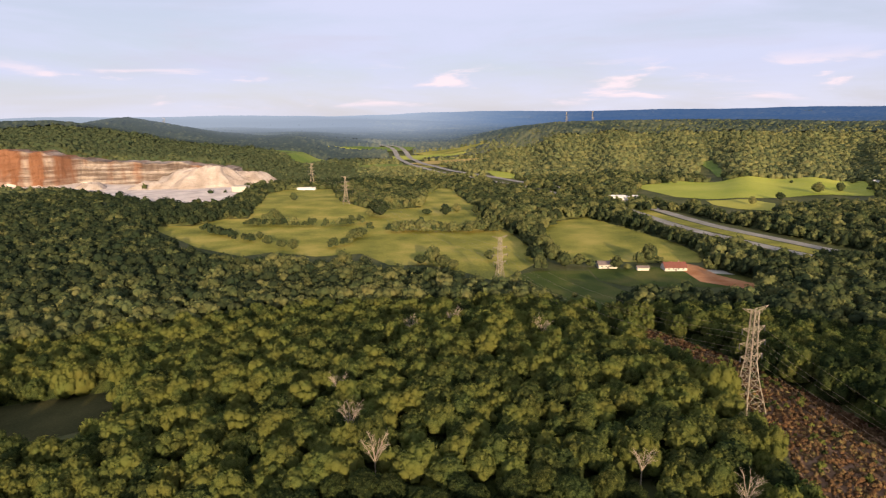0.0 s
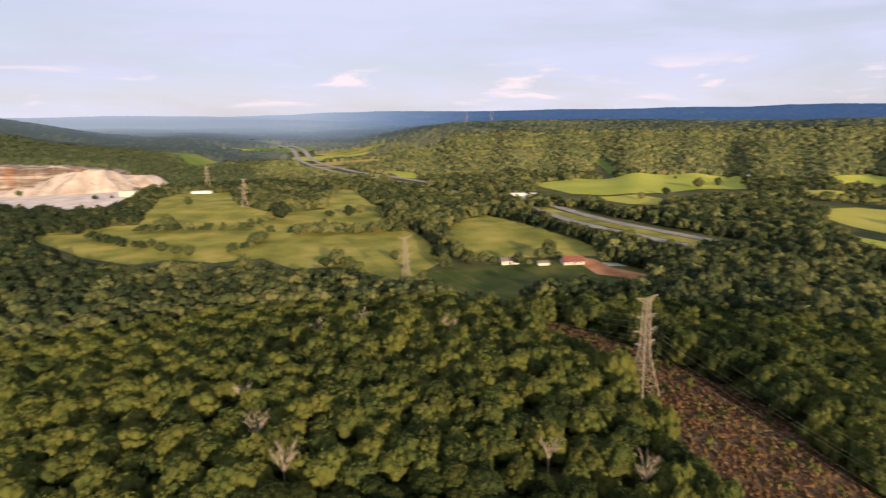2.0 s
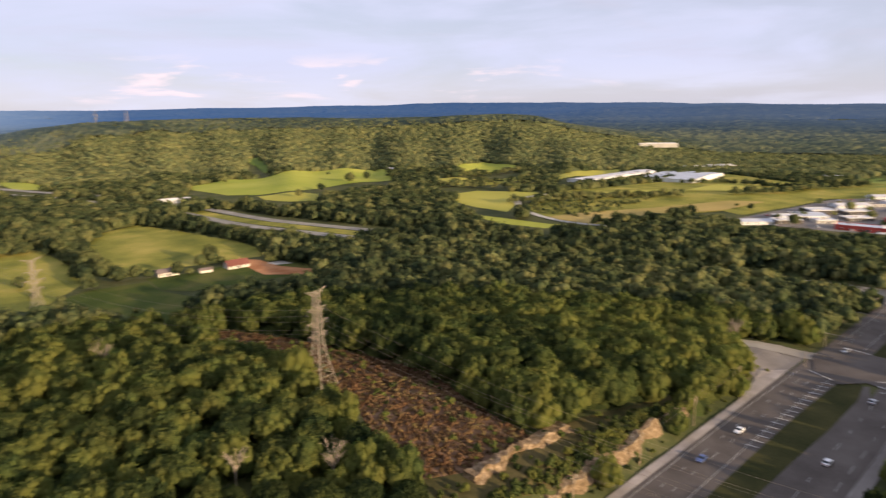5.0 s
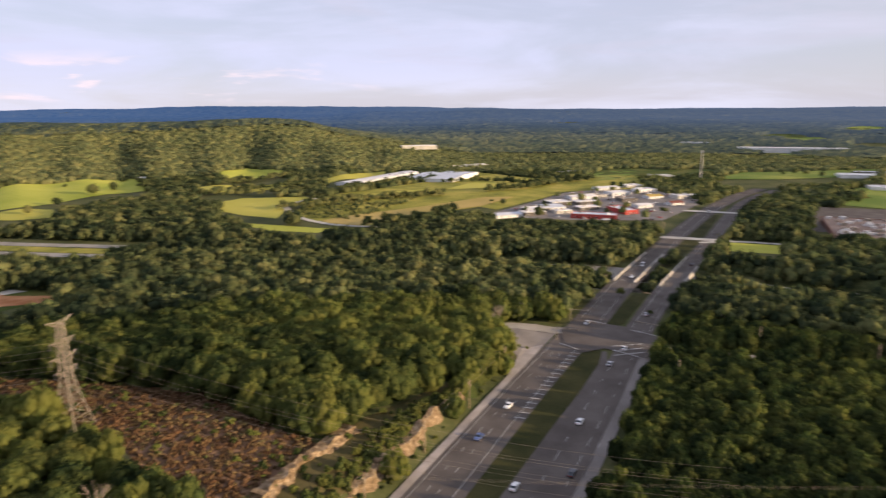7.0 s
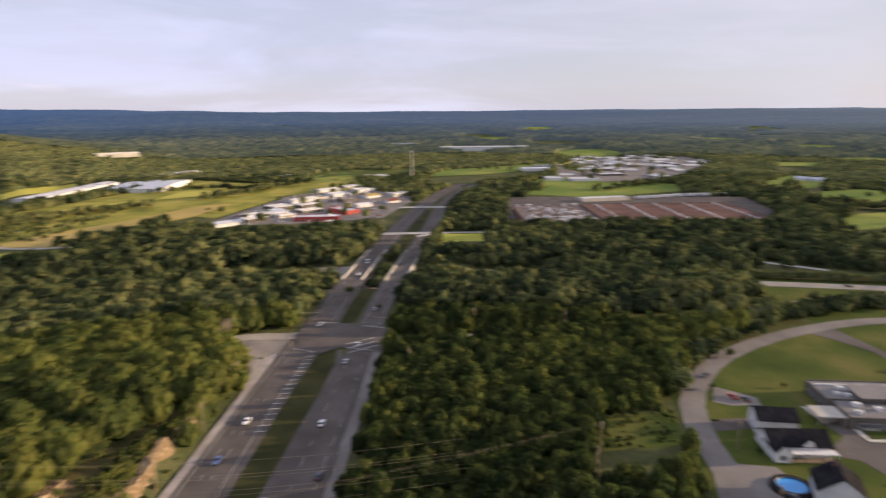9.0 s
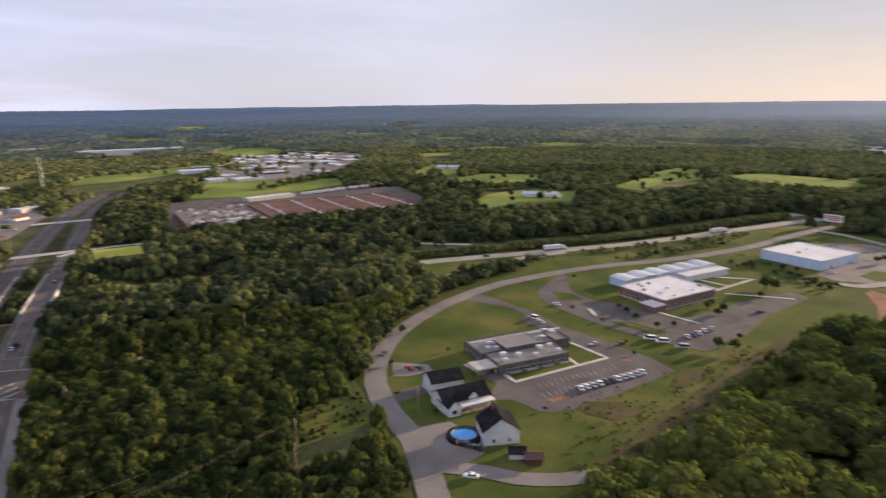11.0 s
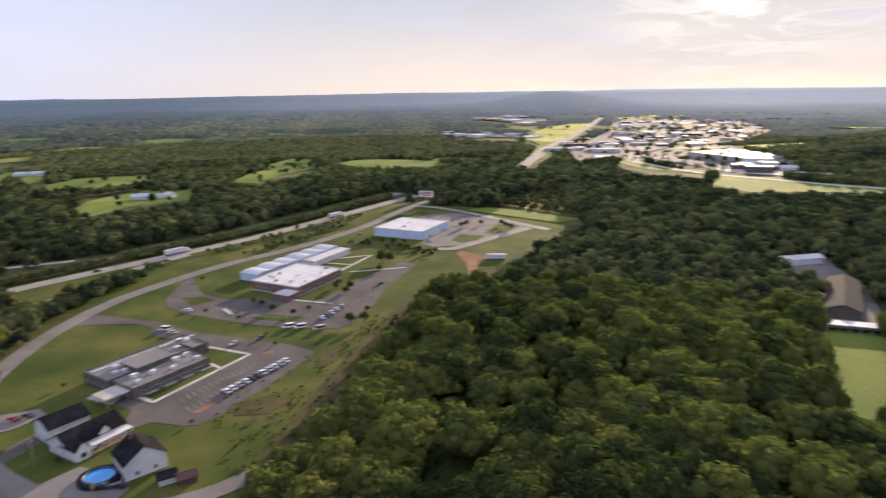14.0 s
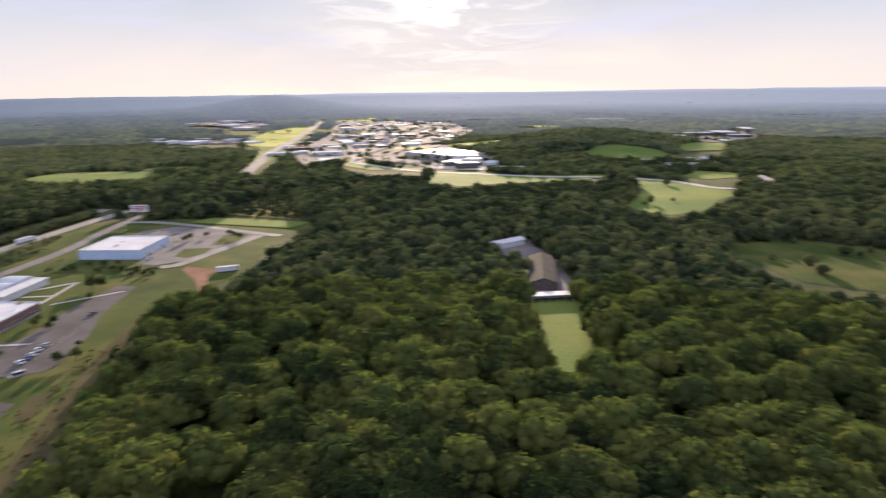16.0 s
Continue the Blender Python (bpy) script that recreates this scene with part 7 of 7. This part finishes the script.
patch("slab", [(150, 447), (166, 446), (170, 432), (156, 436)], "concrete", "pale concrete slab by the farmhouse", "slab", 8, 0.12)
patch("bare_soil", [(-52, 438), (-32, 438), (-33, 428), (-48, 429)], "red", "small heap of orange soil", "bare soil", 6, 0.1)
tagged(link("quarry_plant", block(-11, 11, -7, 7, -1, 8, 0.3), M["concrete"]), "pale boxy crusher house in the quarry", "crusher house").matrix_basis = pose(-345, 905, gz(-345, 905))

# factory beyond the hay field
gable_building("factory", at(642, 622, 0.985, 0.10), 172, 28, 3.8, 1.4, "white", "roof_white", "long low white factory hall by fields", "factory", "factory halls", 0)
gable_building("factory", at(872, 616, 0.22, -0.97), 72, 112, 4.6, 2.4, "white", "roof_metal", "large white factory hall with a grey-blue metal roof", "factory", "factory halls", 0)
gable_building("factory", at(927, 652, 0.95, -0.32), 92, 26, 3.6, 1.2, "white", "roof_white", "white annex hall behind the factory", "factory", "factory halls", 0)
flat_building("warehouse", at(1105, 875, 0.77, -0.64), 75, 24, 7, "concrete", "roof_white", "cream distant warehouse among the trees", "warehouse", "distant warehouses", doors=0)
flat_building("warehouse", at(980, 452, 0.9, -0.4), 32, 16, 5, "white", "roof_white", "white flat-roofed roadside store", "store", "", doors=0)
flat_building("warehouse", at(978, 300, 0.4, -0.9), 34, 18, 6, "white", "roof_white", "cream flat-roofed roadside store", "store", "", doors=0)
flat_building("warehouse", at(1640, 300, 0.22, -0.97), 220, 34, 10, "white", "roof_white", "very long white distant warehouse", "warehouse", "distant warehouses", doors=0)
flat_building("warehouse", at(1742, 470, 0.05, -1.0), 85, 26, 9, "white", "roof_white", "white distant warehouse among the trees", "warehouse", "distant warehouses", doors=0)


def retail_park():
    rng = random.Random(5)
    spots = [(561, 329, 28, 15, "roof_metal"), (588, 312, 24, 14, "roof_white"), (612, 322, 26, 16, "roof_white"), (640, 318, 22, 26, "roof_metal"), (668, 322, 24, 20, "roof_white"), (690, 300, 26, 18, "roof_white"), (724, 322, 34, 18, "roof_white"), (748, 306, 22, 16, "roof_grey"), (775, 292, 26, 20, "roof_white"), (812, 322, 30, 18, "roof_white"), (815, 270, 24, 18, "roof_white"), (850, 298, 24, 16, "roof_white"), (770, 242, 20, 14, "hay"), (790, 216, 26, 18, "roof_white"), (735, 262, 20, 15, "roof_grey"), (700, 232, 18, 14, "roof_white"), (655, 280, 24, 14, "roof_white"), (620, 290, 18, 12, "roof_white"), (735, 205, 16, 12, "roof_maroon")]
    for k, (x, y, w, d, roof) in enumerate(spots):
        lab = {"roof_metal": "blue-grey metal-roofed", "roof_white": "white-roofed", "roof_grey": "grey-roofed", "hay": "tan-roofed", "roof_maroon": "maroon-roofed"}[roof]
        if k % 3 == 0:
            gable_building("shop", at(x, y, 0.8, -0.6), w, d, 3.0, 1.5, "white", roof, lab + " shop in the retail park", "shop", "shops of the retail park", 3)
        else:
            flat_building("shop", at(x, y, 0.8, -0.6), w, d, rng.uniform(3.0, 4.2), rng.choice(("white", "concrete", "stone_wall")), roof, lab + " shop in the retail park", "shop", "shops of the retail park", windows=3, units=2, seed=k)
    flat_building("shop", at(612, 262, 0.26, -0.97), 44, 16, 4.6, "roof_red", "roof_metal", "long red-walled shop with a grey roof", "shop", "red shops", windows=6, units=2)
    flat_building("shop", at(664, 246, 0.8, -0.6), 16, 34, 4.6, "roof_red", "roof_metal", "red-walled shop wing with a grey roof", "shop", "red shops", windows=2, units=1)
    tent = bmesh.new()
    bmesh.ops.create_cone(tent, cap_ends=True, segments=12, radius1=9, radius2=0.3, depth=7, matrix=Matrix.Translation((0, 0, 3.5)))
    tagged(link("tent", tent, M["white"]), "white peaked tent before the red shop", "tent").matrix_basis = pose(612, 226, gz(612, 226))
    for k in range(120):
        x, y = rng.uniform(570, 850), rng.uniform(180, 330)
        if inside(np.array([x]), np.array([y]), MALL)[0] and all(abs(x - s[0] - 8) > 18 or abs(y - s[1] + 8) > 14 for s in spots) and not (600 < x < 680 and 205 < y < 265):
            put_car(x, y, rng.choice((50, 53, -40)), rng.choice(("white", "silver", "dark", "red", "white")))


retail_park()


def plant_works():
    rng = random.Random(9)
    a = flat_building("plant_hall", at(697, 49, 0.19, -0.98), 72, 108, 5.6, "brick", "roof_dull", "brown-grey-roofed plant hall crowded with roof vents", "factory", "plant halls", doors=0)
    for k in range(95):
        x, y, s = rng.uniform(3, 66), rng.uniform(-103, -5), rng.uniform(0.8, 2.2)
        part("roof_unit", block(x, x + 2.2 * s, y, y + 1.6 * s, 5.5, 5.8 + 1.1 * s), M["white" if k % 3 else "steel"], a)
    b = flat_building("plant_hall", at(711, -23.5, 0.19, -0.98), 158, 108, 5.6, "stone_wall", "roof_brown", "huge rust-brown-roofed plant hall with rows of vents", "factory", "plant halls", doors=0)
    for r in range(5):
        for k in range(11):
            x, y = 14 + r * 32 + rng.uniform(-1, 1), -103 + k * 9.4 + rng.uniform(-1, 1)
            part("roof_unit", block(x, x + 2.6, y, y + 2.2, 5.5, 6.7), M["white"], b)
    c = flat_building("plant_hall", at(778, -22, 0.4, -0.92), 60, 14, 4, "concrete", "roof_metal", "pale metal shed behind the plant", "factory", "plant halls", doors=0)
    for x, y in ((800, -98), (806, -113), (812, -128), (818, -143), (822, -160), (824, -176), (826, -192)):
        t = empty("semi_trailer", pose(x, y, gz(x, y) + 0.2, 0, 0, -75), "white semi-trailer parked behind the plant", "trailer", "parked trailers")
        part("body", block(-7, 7, -1.3, 1.3, 1.0, 4.0, 0.05), M["white"], t)
        part("wheel_set", block(-6, -3.4, -1.1, 1.1, 0, 1.02), M["rubber"], t)
        part("landing_leg", block(4.6, 4.9, -0.9, 0.9, 0, 1.02), M["steel"], t)
    flat_building("gatehouse", at(600, -120, 0.19, -0.98), 22, 8, 4, "white", "roof_white", "low white gatehouse before the plant", "gatehouse", doors=0)
    flat_building("loading_shed", at(640, -205, 0.19, -0.98), 34, 14, 5, "white", "roof_white", "low white loading shed by the plant", "shed", doors=0)


plant_works()


def scatter_buildings(poly, count, seed, sizes, roofs, label, group, ang=0.0, h=(4.5, 8)):
    rng = random.Random(seed)
    xs, ys = [p[0] for p in poly], [p[1] for p in poly]
    done = []
    while len(done) < count:
        x, y = rng.uniform(min(xs), max(xs)), rng.uniform(min(ys), max(ys))
        w, d = rng.uniform(*sizes), rng.uniform(*sizes) * 0.6
        if inside(np.array([x]), np.array([y]), poly)[0] and all(math.hypot(x - a, y - b) > (w + c) * 0.55 for a, b, c in done):
            done.append((x, y, w))
            a = radians(ang + rng.choice((0, 90)))
            roof = rng.choice(roofs)
            word = {"roof_white": "white-roofed", "roof_metal": "blue-grey metal-roofed", "roof_grey": "grey-roofed", "roof_brown": "brown-roofed", "roof_maroon": "maroon-roofed"}[roof]
            flat_building("store", at(x, y, math.cos(a), math.sin(a)), w, d, rng.uniform(*h), rng.choice(("white", "concrete", "white", "stone_wall")), roof, word + " " + label, "store", group, doors=0, units=1, seed=len(done))


scatter_buildings(DEPOT, 38, 11, (20, 56), ("roof_white", "roof_metal", "roof_white"), "store in the far yard", "stores of the far yard", 15, (2.8, 4.4))
scatter_buildings([(165, -885), (215, -885), (235, -960), (175, -985)], 5, 12, (18, 34), ("roof_white", "roof_metal", "roof_white"), "store in the shopping strip", "stores of the strip", 20)
scatter_buildings(TOWN, 64, 13, (16, 54), ("roof_white", "roof_grey", "roof_metal", "roof_white", "roof_maroon"), "store in the distant town", "stores of the town", 25, (3.5, 6))
scatter_buildings(FAR_LOT, 7, 14, (40, 90), ("roof_white", "roof_metal"), "hall in the distant works", "halls of the distant works", 10)
scatter_buildings(WORKS, 6, 15, (36, 80), ("roof_white", "roof_metal"), "hall of the distant works", "halls of the works", 170, (3.5, 5.5))
scatter_buildings(FAR_WORKS, 9, 16, (40, 90), ("roof_white", "roof_metal"), "hall of the far works", "halls of the far works", 160, (3.5, 5.5))
flat_building("supermarket", at(222, -965, 0.85, -0.52), 112, 84, 8, "concrete", "roof_white", "large cream-roofed supermarket in the strip", "supermarket", units=6, doors=0)
for x, y, a in ((668, -345, 50), (655, -362, 20), (1000, -372, 60), (985, -395, 20), (960, -445, 10), (925, -470, 0), (1010, -352, 40), (-130, -930, 30), (-95, -915, 0), (-150, -1000, 40), (-70, -945, 10), (180, -945, 0), (150, -930, 20), (205, -960, 0)):
    gable_building("country_house", pose(x, y, gz(x, y), 0, 0, a), 18, 10, 3.6, 2.6, "white", "roof_white" if x % 2 else "roof_metal", "pale country house among fields", "house", "country houses", 0)
# southern farm
gable_building("farm_hall", at(37, -345, 0.12, -0.99), 58, 15, 4.5, 2.6, "stone_wall", "roof_slate", "long dark-roofed farm hall", "farm hall", "", 0)
stall = empty("open_stall", at(9, -335.5, 0.94, 0.34), "long white open-fronted stall with posts", "stall")
part("roof", block(-0.5, 27, -3.5, 3.5, 3.3, 3.7, 0.05), M["roof_white"], stall)
part("rear_wall", block(0, 26.5, -3.2, -3.0, -0.3, 3.3), M["white"], stall)
for k in range(7):
    part("post", block(0.1 + k * 4.35, 0.4 + k * 4.35, 2.9, 3.2, -0.3, 3.3), M["white"], stall)
gable_building("farm_shed", at(88, -424, -0.65, -0.76), 44, 9, 4, 1.5, "white", "roof_white", "long white farm shed in the gravel yard", "shed", "", 0)

# ---- hedges, field trees, brush ----
def hedgerow(pts, seed, density=0.22, size=(0.35, 0.8), wide=5.0, name="hedgerow", label="uneven green hedgerow with small trees"):
    rng = np.random.default_rng(seed)
    line = smooth_line(pts, 4.0)
    n = max(3, int(len(line) * 4 * density))
    i = rng.integers(len(line), size=n)
    x, y = line[i, 0] + rng.normal(0, wide / 2, n), line[i, 1] + rng.normal(0, wide / 2, n)
    grove(name, x, y, rng.uniform(*size, n), MIDDLE, M["leaf_far"], label, rng, stem=1.2)


for k, pts in enumerate([
    [(-244, 631), (-210, 625), (-164, 624), (-142, 626), (-115, 635)], [(-108, 596), (-111, 556), (-124, 520)], [(-266, 593), (-234, 569), (-199, 543)],
    [(489, 709), (522, 679), (566, 644), (603, 621)], [(575, 592), (619, 575), (656, 588)], [(570, 790), (610, 790), (654, 781), (686, 753)], [(767, 525), (814, 496), (818, 406), (928, 367)], [(712, 425), (761, 403), (811, 394)],
    [(494, 706), (571, 713), (600, 683), (650, 700)], [(510, 877), (512, 815), (572, 848), (564, 780), (628, 786)], [(480, 545), (520, 520), (600, 500), (660, 455)],
    [(880, -60), (930, -110), (960, -160)], [(352, -104), (372, -138), (392, -178), (398, -215)], [(376, -260), (382, -310), (392, -370)], [(340, -320), (300, -335), (262, -330)], [(400, -250), (402, -330), (410, -400)],
]):
    hedgerow(pts, 500 + k, 0.30 if k < 3 else 0.40 if k < 12 else 0.45, (0.34, 0.85) if k < 3 else (0.4, 0.9) if k < 12 else (0.15, 0.4), 6.0)
for k, pts in enumerate(([(-86, 591), (-49, 594), (-12, 594), (20, 603)], [(949, -249), (830, -268), (737, -285), (697, -283)], [(944, -306), (900, -300), (801, -280), (750, -320), (751, -409)], [(550, 370), (487, 380), (451, 390)])):
    hedgerow(pts, 560 + k, 0.75, (0.5, 1.0), 9.0, label="thick green hedge between fields")
hedgerow([(431, -30), (434, -130), (432.5, -231), (431.5, -298), (439, -385), (453, -490)], 571, 2.2, (0.34, 0.52), 3.4, "median_trees", "dense tree row between the highway carriageways")
hedgerow([(250, -43), (272, -51), (288, -62), (312, -80), (337, -101), (356, -126), (370, -153), (383, -180)], 570, 1.5, (0.32, 0.78), 7.0, "roadside_thicket", "green thicket along the access road")
rngf = np.random.default_rng(77)
# single trees and clumps: place and breadth in tens of metres
SPOTS = [(-235, 791, 1.0), (-215, 650, 1.5), (-221, 642, 1.1), (-206, 642, 0.9), (-109, 569, 0.9), (-108, 674, 2.1), (-118, 681, 1.2), (-108, 740, 1.3), (-60, 693, 1.0), (-39, 684, 1.1), (-28, 714, 1.1), (-7, 697, 0.8), (-2, 667, 0.8),
         (24, 634, 1.6), (32, 603, 1.7), (39, 564, 1.6), (43, 525, 1.4), (47, 489, 1.5), (52, 463, 1.2), (59, 453, 1.1), (69, 454, 0.8), (77, 453, 0.7)]
SPOTS += [(16, 682, 1.7), (42, 654, 1.6), (59, 701, 1.5), (-45, 463, 1.0), (-36, 460, 1.2), (-28, 453, 1.0), (-21, 449, 0.9), (6, 474, 0.8), (11, 446, 0.5), (55, 371, 0.4), (24, 423, 0.5), (122, 468, 1.2), (114, 464, 0.8), (128, 464, 0.7),
          (94, 446, 0.8), (102, 447, 0.6), (-199, 559, 0.7), (-182, 530, 0.9), (-167, 520, 0.9), (-155, 512, 0.8), (-226, 569, 0.6), (72, 470, 0.8)]
SPOTS += [(431, 855, 1.5), (359, 796, 1.1), (310, 756, 0.9), (281, 962, 1.2), (499, 841, 1.5), (547, 840, 1.3), (472, 879, 1.1), (395, 604, 1.2), (373, 639, 1.4)]
for poly, n in ((HAY, 16), (NORTH_FIELD, 3), (PLANT_FIELD, 3), (WEST_MEADOW, 12), (HILL_FIELD, 4), (MORE_FIELDS[9][0], 8), (MORE_FIELDS[10][0], 6), (MORE_FIELDS[12][0], 14), (MORE_FIELDS[13][0], 14), (ROAD_GREEN, 6)):
    xs, ys = [p[0] for p in poly], [p[1] for p in poly]
    while n:
        x, y = rngf.uniform(min(xs), max(xs)), rngf.uniform(min(ys), max(ys))
        if inside(np.array([x]), np.array([y]), poly)[0]:
            SPOTS.append((x, y, rngf.uniform(0.35, 0.9)))
            n -= 1
x, y, size = np.array(SPOTS).T
grove("field_trees", x, y, size * 1.06, MIDNEAR, M["leaf_far"], "scattered field trees and bushes", rngf, stem=0.8)


def brush(name, poly, count, size, mat, label, seed, kinds=None):
    rng = np.random.default_rng(seed)
    xs, ys = [p[0] for p in poly], [p[1] for p in poly]
    x, y = rng.uniform(min(xs), max(xs), count * 3), rng.uniform(min(ys), max(ys), count * 3)
    k = inside(x, y, poly)
    for _, line, lw, rw, *_ in ROADS[:2]:
        k &= line_gap(x, y, line) > lw + 2.5
    x, y = x[k][:count], y[k][:count]
    grove(name, x, y, rng.uniform(*size, len(x)), kinds or MIDDLE, M[mat], label, rng, stem=-0.2)


for poly, n, sd in ((TOWN, 260, 91), (STRIP, 70, 92), (FAR_LOT, 50, 93), (DEPOT, 70, 94), (MALL, 24, 95), (QUARRY_FLOOR, 14, 96), (EAST_FIELD, 10, 97)):
    rg = np.random.default_rng(sd)
    xs, ys = [p[0] for p in poly], [p[1] for p in poly]
    x, y = rg.uniform(min(xs), max(xs), n * 2), rg.uniform(min(ys), max(ys), n * 2)
    k = inside(x, y, poly)
    x, y = x[k][:n], y[k][:n]
    grove("lot_trees", x, y, rg.uniform(0.4, 1.1, len(x)), FAR, M["leaf_far"], "scattered green trees between lots", rg, stem=2.0)
brush("median_shrubs", [(384, 112.5), (474, 117), (474, 123), (384, 119)], 26, (0.5, 0.9), "leaf_far", "dark shrubs and trees between the bridges", 42)
brush("brush", CLEARING, 4200, (0.05, 0.17), "shrub", "russet dead brush on the cleared strip", 31, FAR)
brush("brush", CLEARING, 150, (0.08, 0.26), "leaf", "green regrowth on the cleared strip", 32)
brush("bank_shrubs", [(84, 112), (112, 113), (150, 119), (196, 127), (196, 131), (150, 127), (126, 122), (96, 117)], 270, (0.10, 0.30), "leaf", "leafy shrubs between the rock ledges", 41)
brush("quarry_scrub", [(-492, 985), (-470, 958), (-430, 962), (-445, 990)], 26, (0.35, 0.8), "leaf_far", "dark green scrub on the quarry spoil", 44)
brush("bank_shrubs", BANK, 80, (0.08, 0.28), "leaf", "leafy shrubs on the bank above the road", 33)
brush("bank_shrubs", [(84, 104), (196, 120), (262, 128), (250, 134), (196, 126), (84, 110)], 60, (0.08, 0.2), "leaf", "low shrubs along the verge", 34)
brush("rough_grass", GLADE, 60, (0.06, 0.2), "leaf", "rough tufts in the glade", 35)
brush("rough_grass", [(145, -90), (163, -133), (206, -228), (217, -222), (194, -165), (164, -95)], 240, (0.04, 0.13), "shrub", "rough brown growth along the wood", 36)
brush("rough_grass", [(176, -100), (200, -120), (208, -160), (196, -176), (176, -140), (166, -110)], 110, (0.03, 0.09), "leaf", "green tufts on the uncut slope", 45)
brush("rough_grass", [(352, -300), (360, -380), (330, -470), (300, -450), (316, -370), (330, -310)], 160, (0.04, 0.13), "leaf", "green tufts on the rough lawn", 46)
brush("wood_edge", [(140, -96), (150, -128), (180, -190), (200, -235), (222, -285), (228, -285), (206, -228), (188, -188), (163, -133), (148, -96)], 130, (0.16, 0.40), "leaf", "leafy shrubs at the wood's edge", 37)
brush("scrub", [(452, 501), (551, 574), (582, 543), (671, 486), (552, 446), (466, 437)], 300, (0.2, 0.5), "leaf_far", "dark scrubby growth in the hay field", 39)
brush("scrub", SCRUB, 260, (0.2, 0.55), "leaf_far", "olive scrub and young trees", 38)


def lawn_tree():
    root = empty("lawn_tree", Matrix(), "small round-crowned planted tree on the lawn", "tree", "planted trees")
    part("trunk", rod(bmesh.new(), (0, 0, -0.4), (0, 0, 2.4), 0.16, 0.1, 7), M["bark"], root)
    v, f, tone = crown(140, 8, 1, 260, 0.7, 1.25, 0.15)
    c = mesh_object("crown", v * 0.42 + np.array([0, 0, 1.0]), f, M["leaf"], tone + 0.15, smooth=True)
    c.parent = root
    return root


planted = lawn_tree()
for k, (x, y, s) in enumerate([(281, -195, 0.9), (274, -195, 0.9), (263, -193, 1.0), (250, -196, 0.8), (249, -205, 0.7), (218, -204, 1.3), (213, -209, 1.3), (258, -243, 1.1), (264, -238, 1.1), (268, -244, 1.0), (254, -236, 1.0), (282, -295, 1.8), (278, -298, 1.6), (286, -300, 1.7), (304, -419, 1.2), (303, -411, 1.2), (296, -429, 1.1), (274, -432, 1.2), (266, -427, 1.3), (282, -438, 1.2), (225, -165, 0.5), (238, -170, 0.5), (252, -62, 0.6), (258, -90, 0.5), (203, -66, 0.5), (268, -176, 0.5), (290, -172, 0.6), (345, -205, 0.6), (330, -330, 0.9), (322, -338, 0.8), (315, -342, 0.9), (306, -345, 0.8), (345, -400, 0.8), (192, -104, 0.4), (270, -280, 1.0), (198, -212, 0.8), (224, -222, 0.7), (330, 96, 0.8), (355, 121, 1.3), (420, 122, 1.6), (440, 122, 1.5), (470, 124, 1.4)]):
    m = pose(x, y, gz(x, y), 0, 0, k * 47) @ Matrix.Diagonal((s, s, s, 1))
    t = planted if k == 0 else copy_thing(planted, m)
    t.matrix_basis = m


def bare_tree(x, y, h, seed):
    rng = random.Random(seed)
    root = empty("bare_tree", pose(x, y, gz(x, y)), "pale leafless tree standing in the wood", "tree", "bare trees")
    part("trunk", rod(bmesh.new(), (0, 0, -0.5), (0.2, 0.1, h * 0.55), 0.24, 0.13, 7), M["deadwood"], root)
    for k in range(9):
        bm = bmesh.new()
        a = k * 2.4 + rng.uniform(-0.3, 0.3)
        p = Vector((0.2, 0.1, h * rng.uniform(0.36, 0.55)))
        d = Vector((math.cos(a) * 0.46, math.sin(a) * 0.46, 1)).normalized()
        q = p + d * h * rng.uniform(0.3, 0.45)
        rod(bm, p, q, 0.10, 0.045, 5)
        for j in range(6):
            u = rng.uniform(0.35, 1.0)
            s = p.lerp(q, u)
            e = s + Vector((math.cos(a + rng.uniform(-1.2, 1.2)), math.sin(a + rng.uniform(-1.2, 1.2)), rng.uniform(0.4, 1.5))).normalized() * h * rng.uniform(0.10, 0.2)
            rod(bm, s, e, 0.04, 0.022, 4)
            for i in range(3):
                t = s.lerp(e, rng.uniform(0.4, 1))
                rod(bm, t, t + Vector((rng.uniform(-1, 1), rng.uniform(-1, 1), rng.uniform(0.1, 1.2))) * h * 0.05, 0.03, 0.02, 3)
        part("branch", bm, M["deadwood"], root)


for k, (x, y, h) in enumerate(BARE):
    bare_tree(x, y, h, 60 + k)
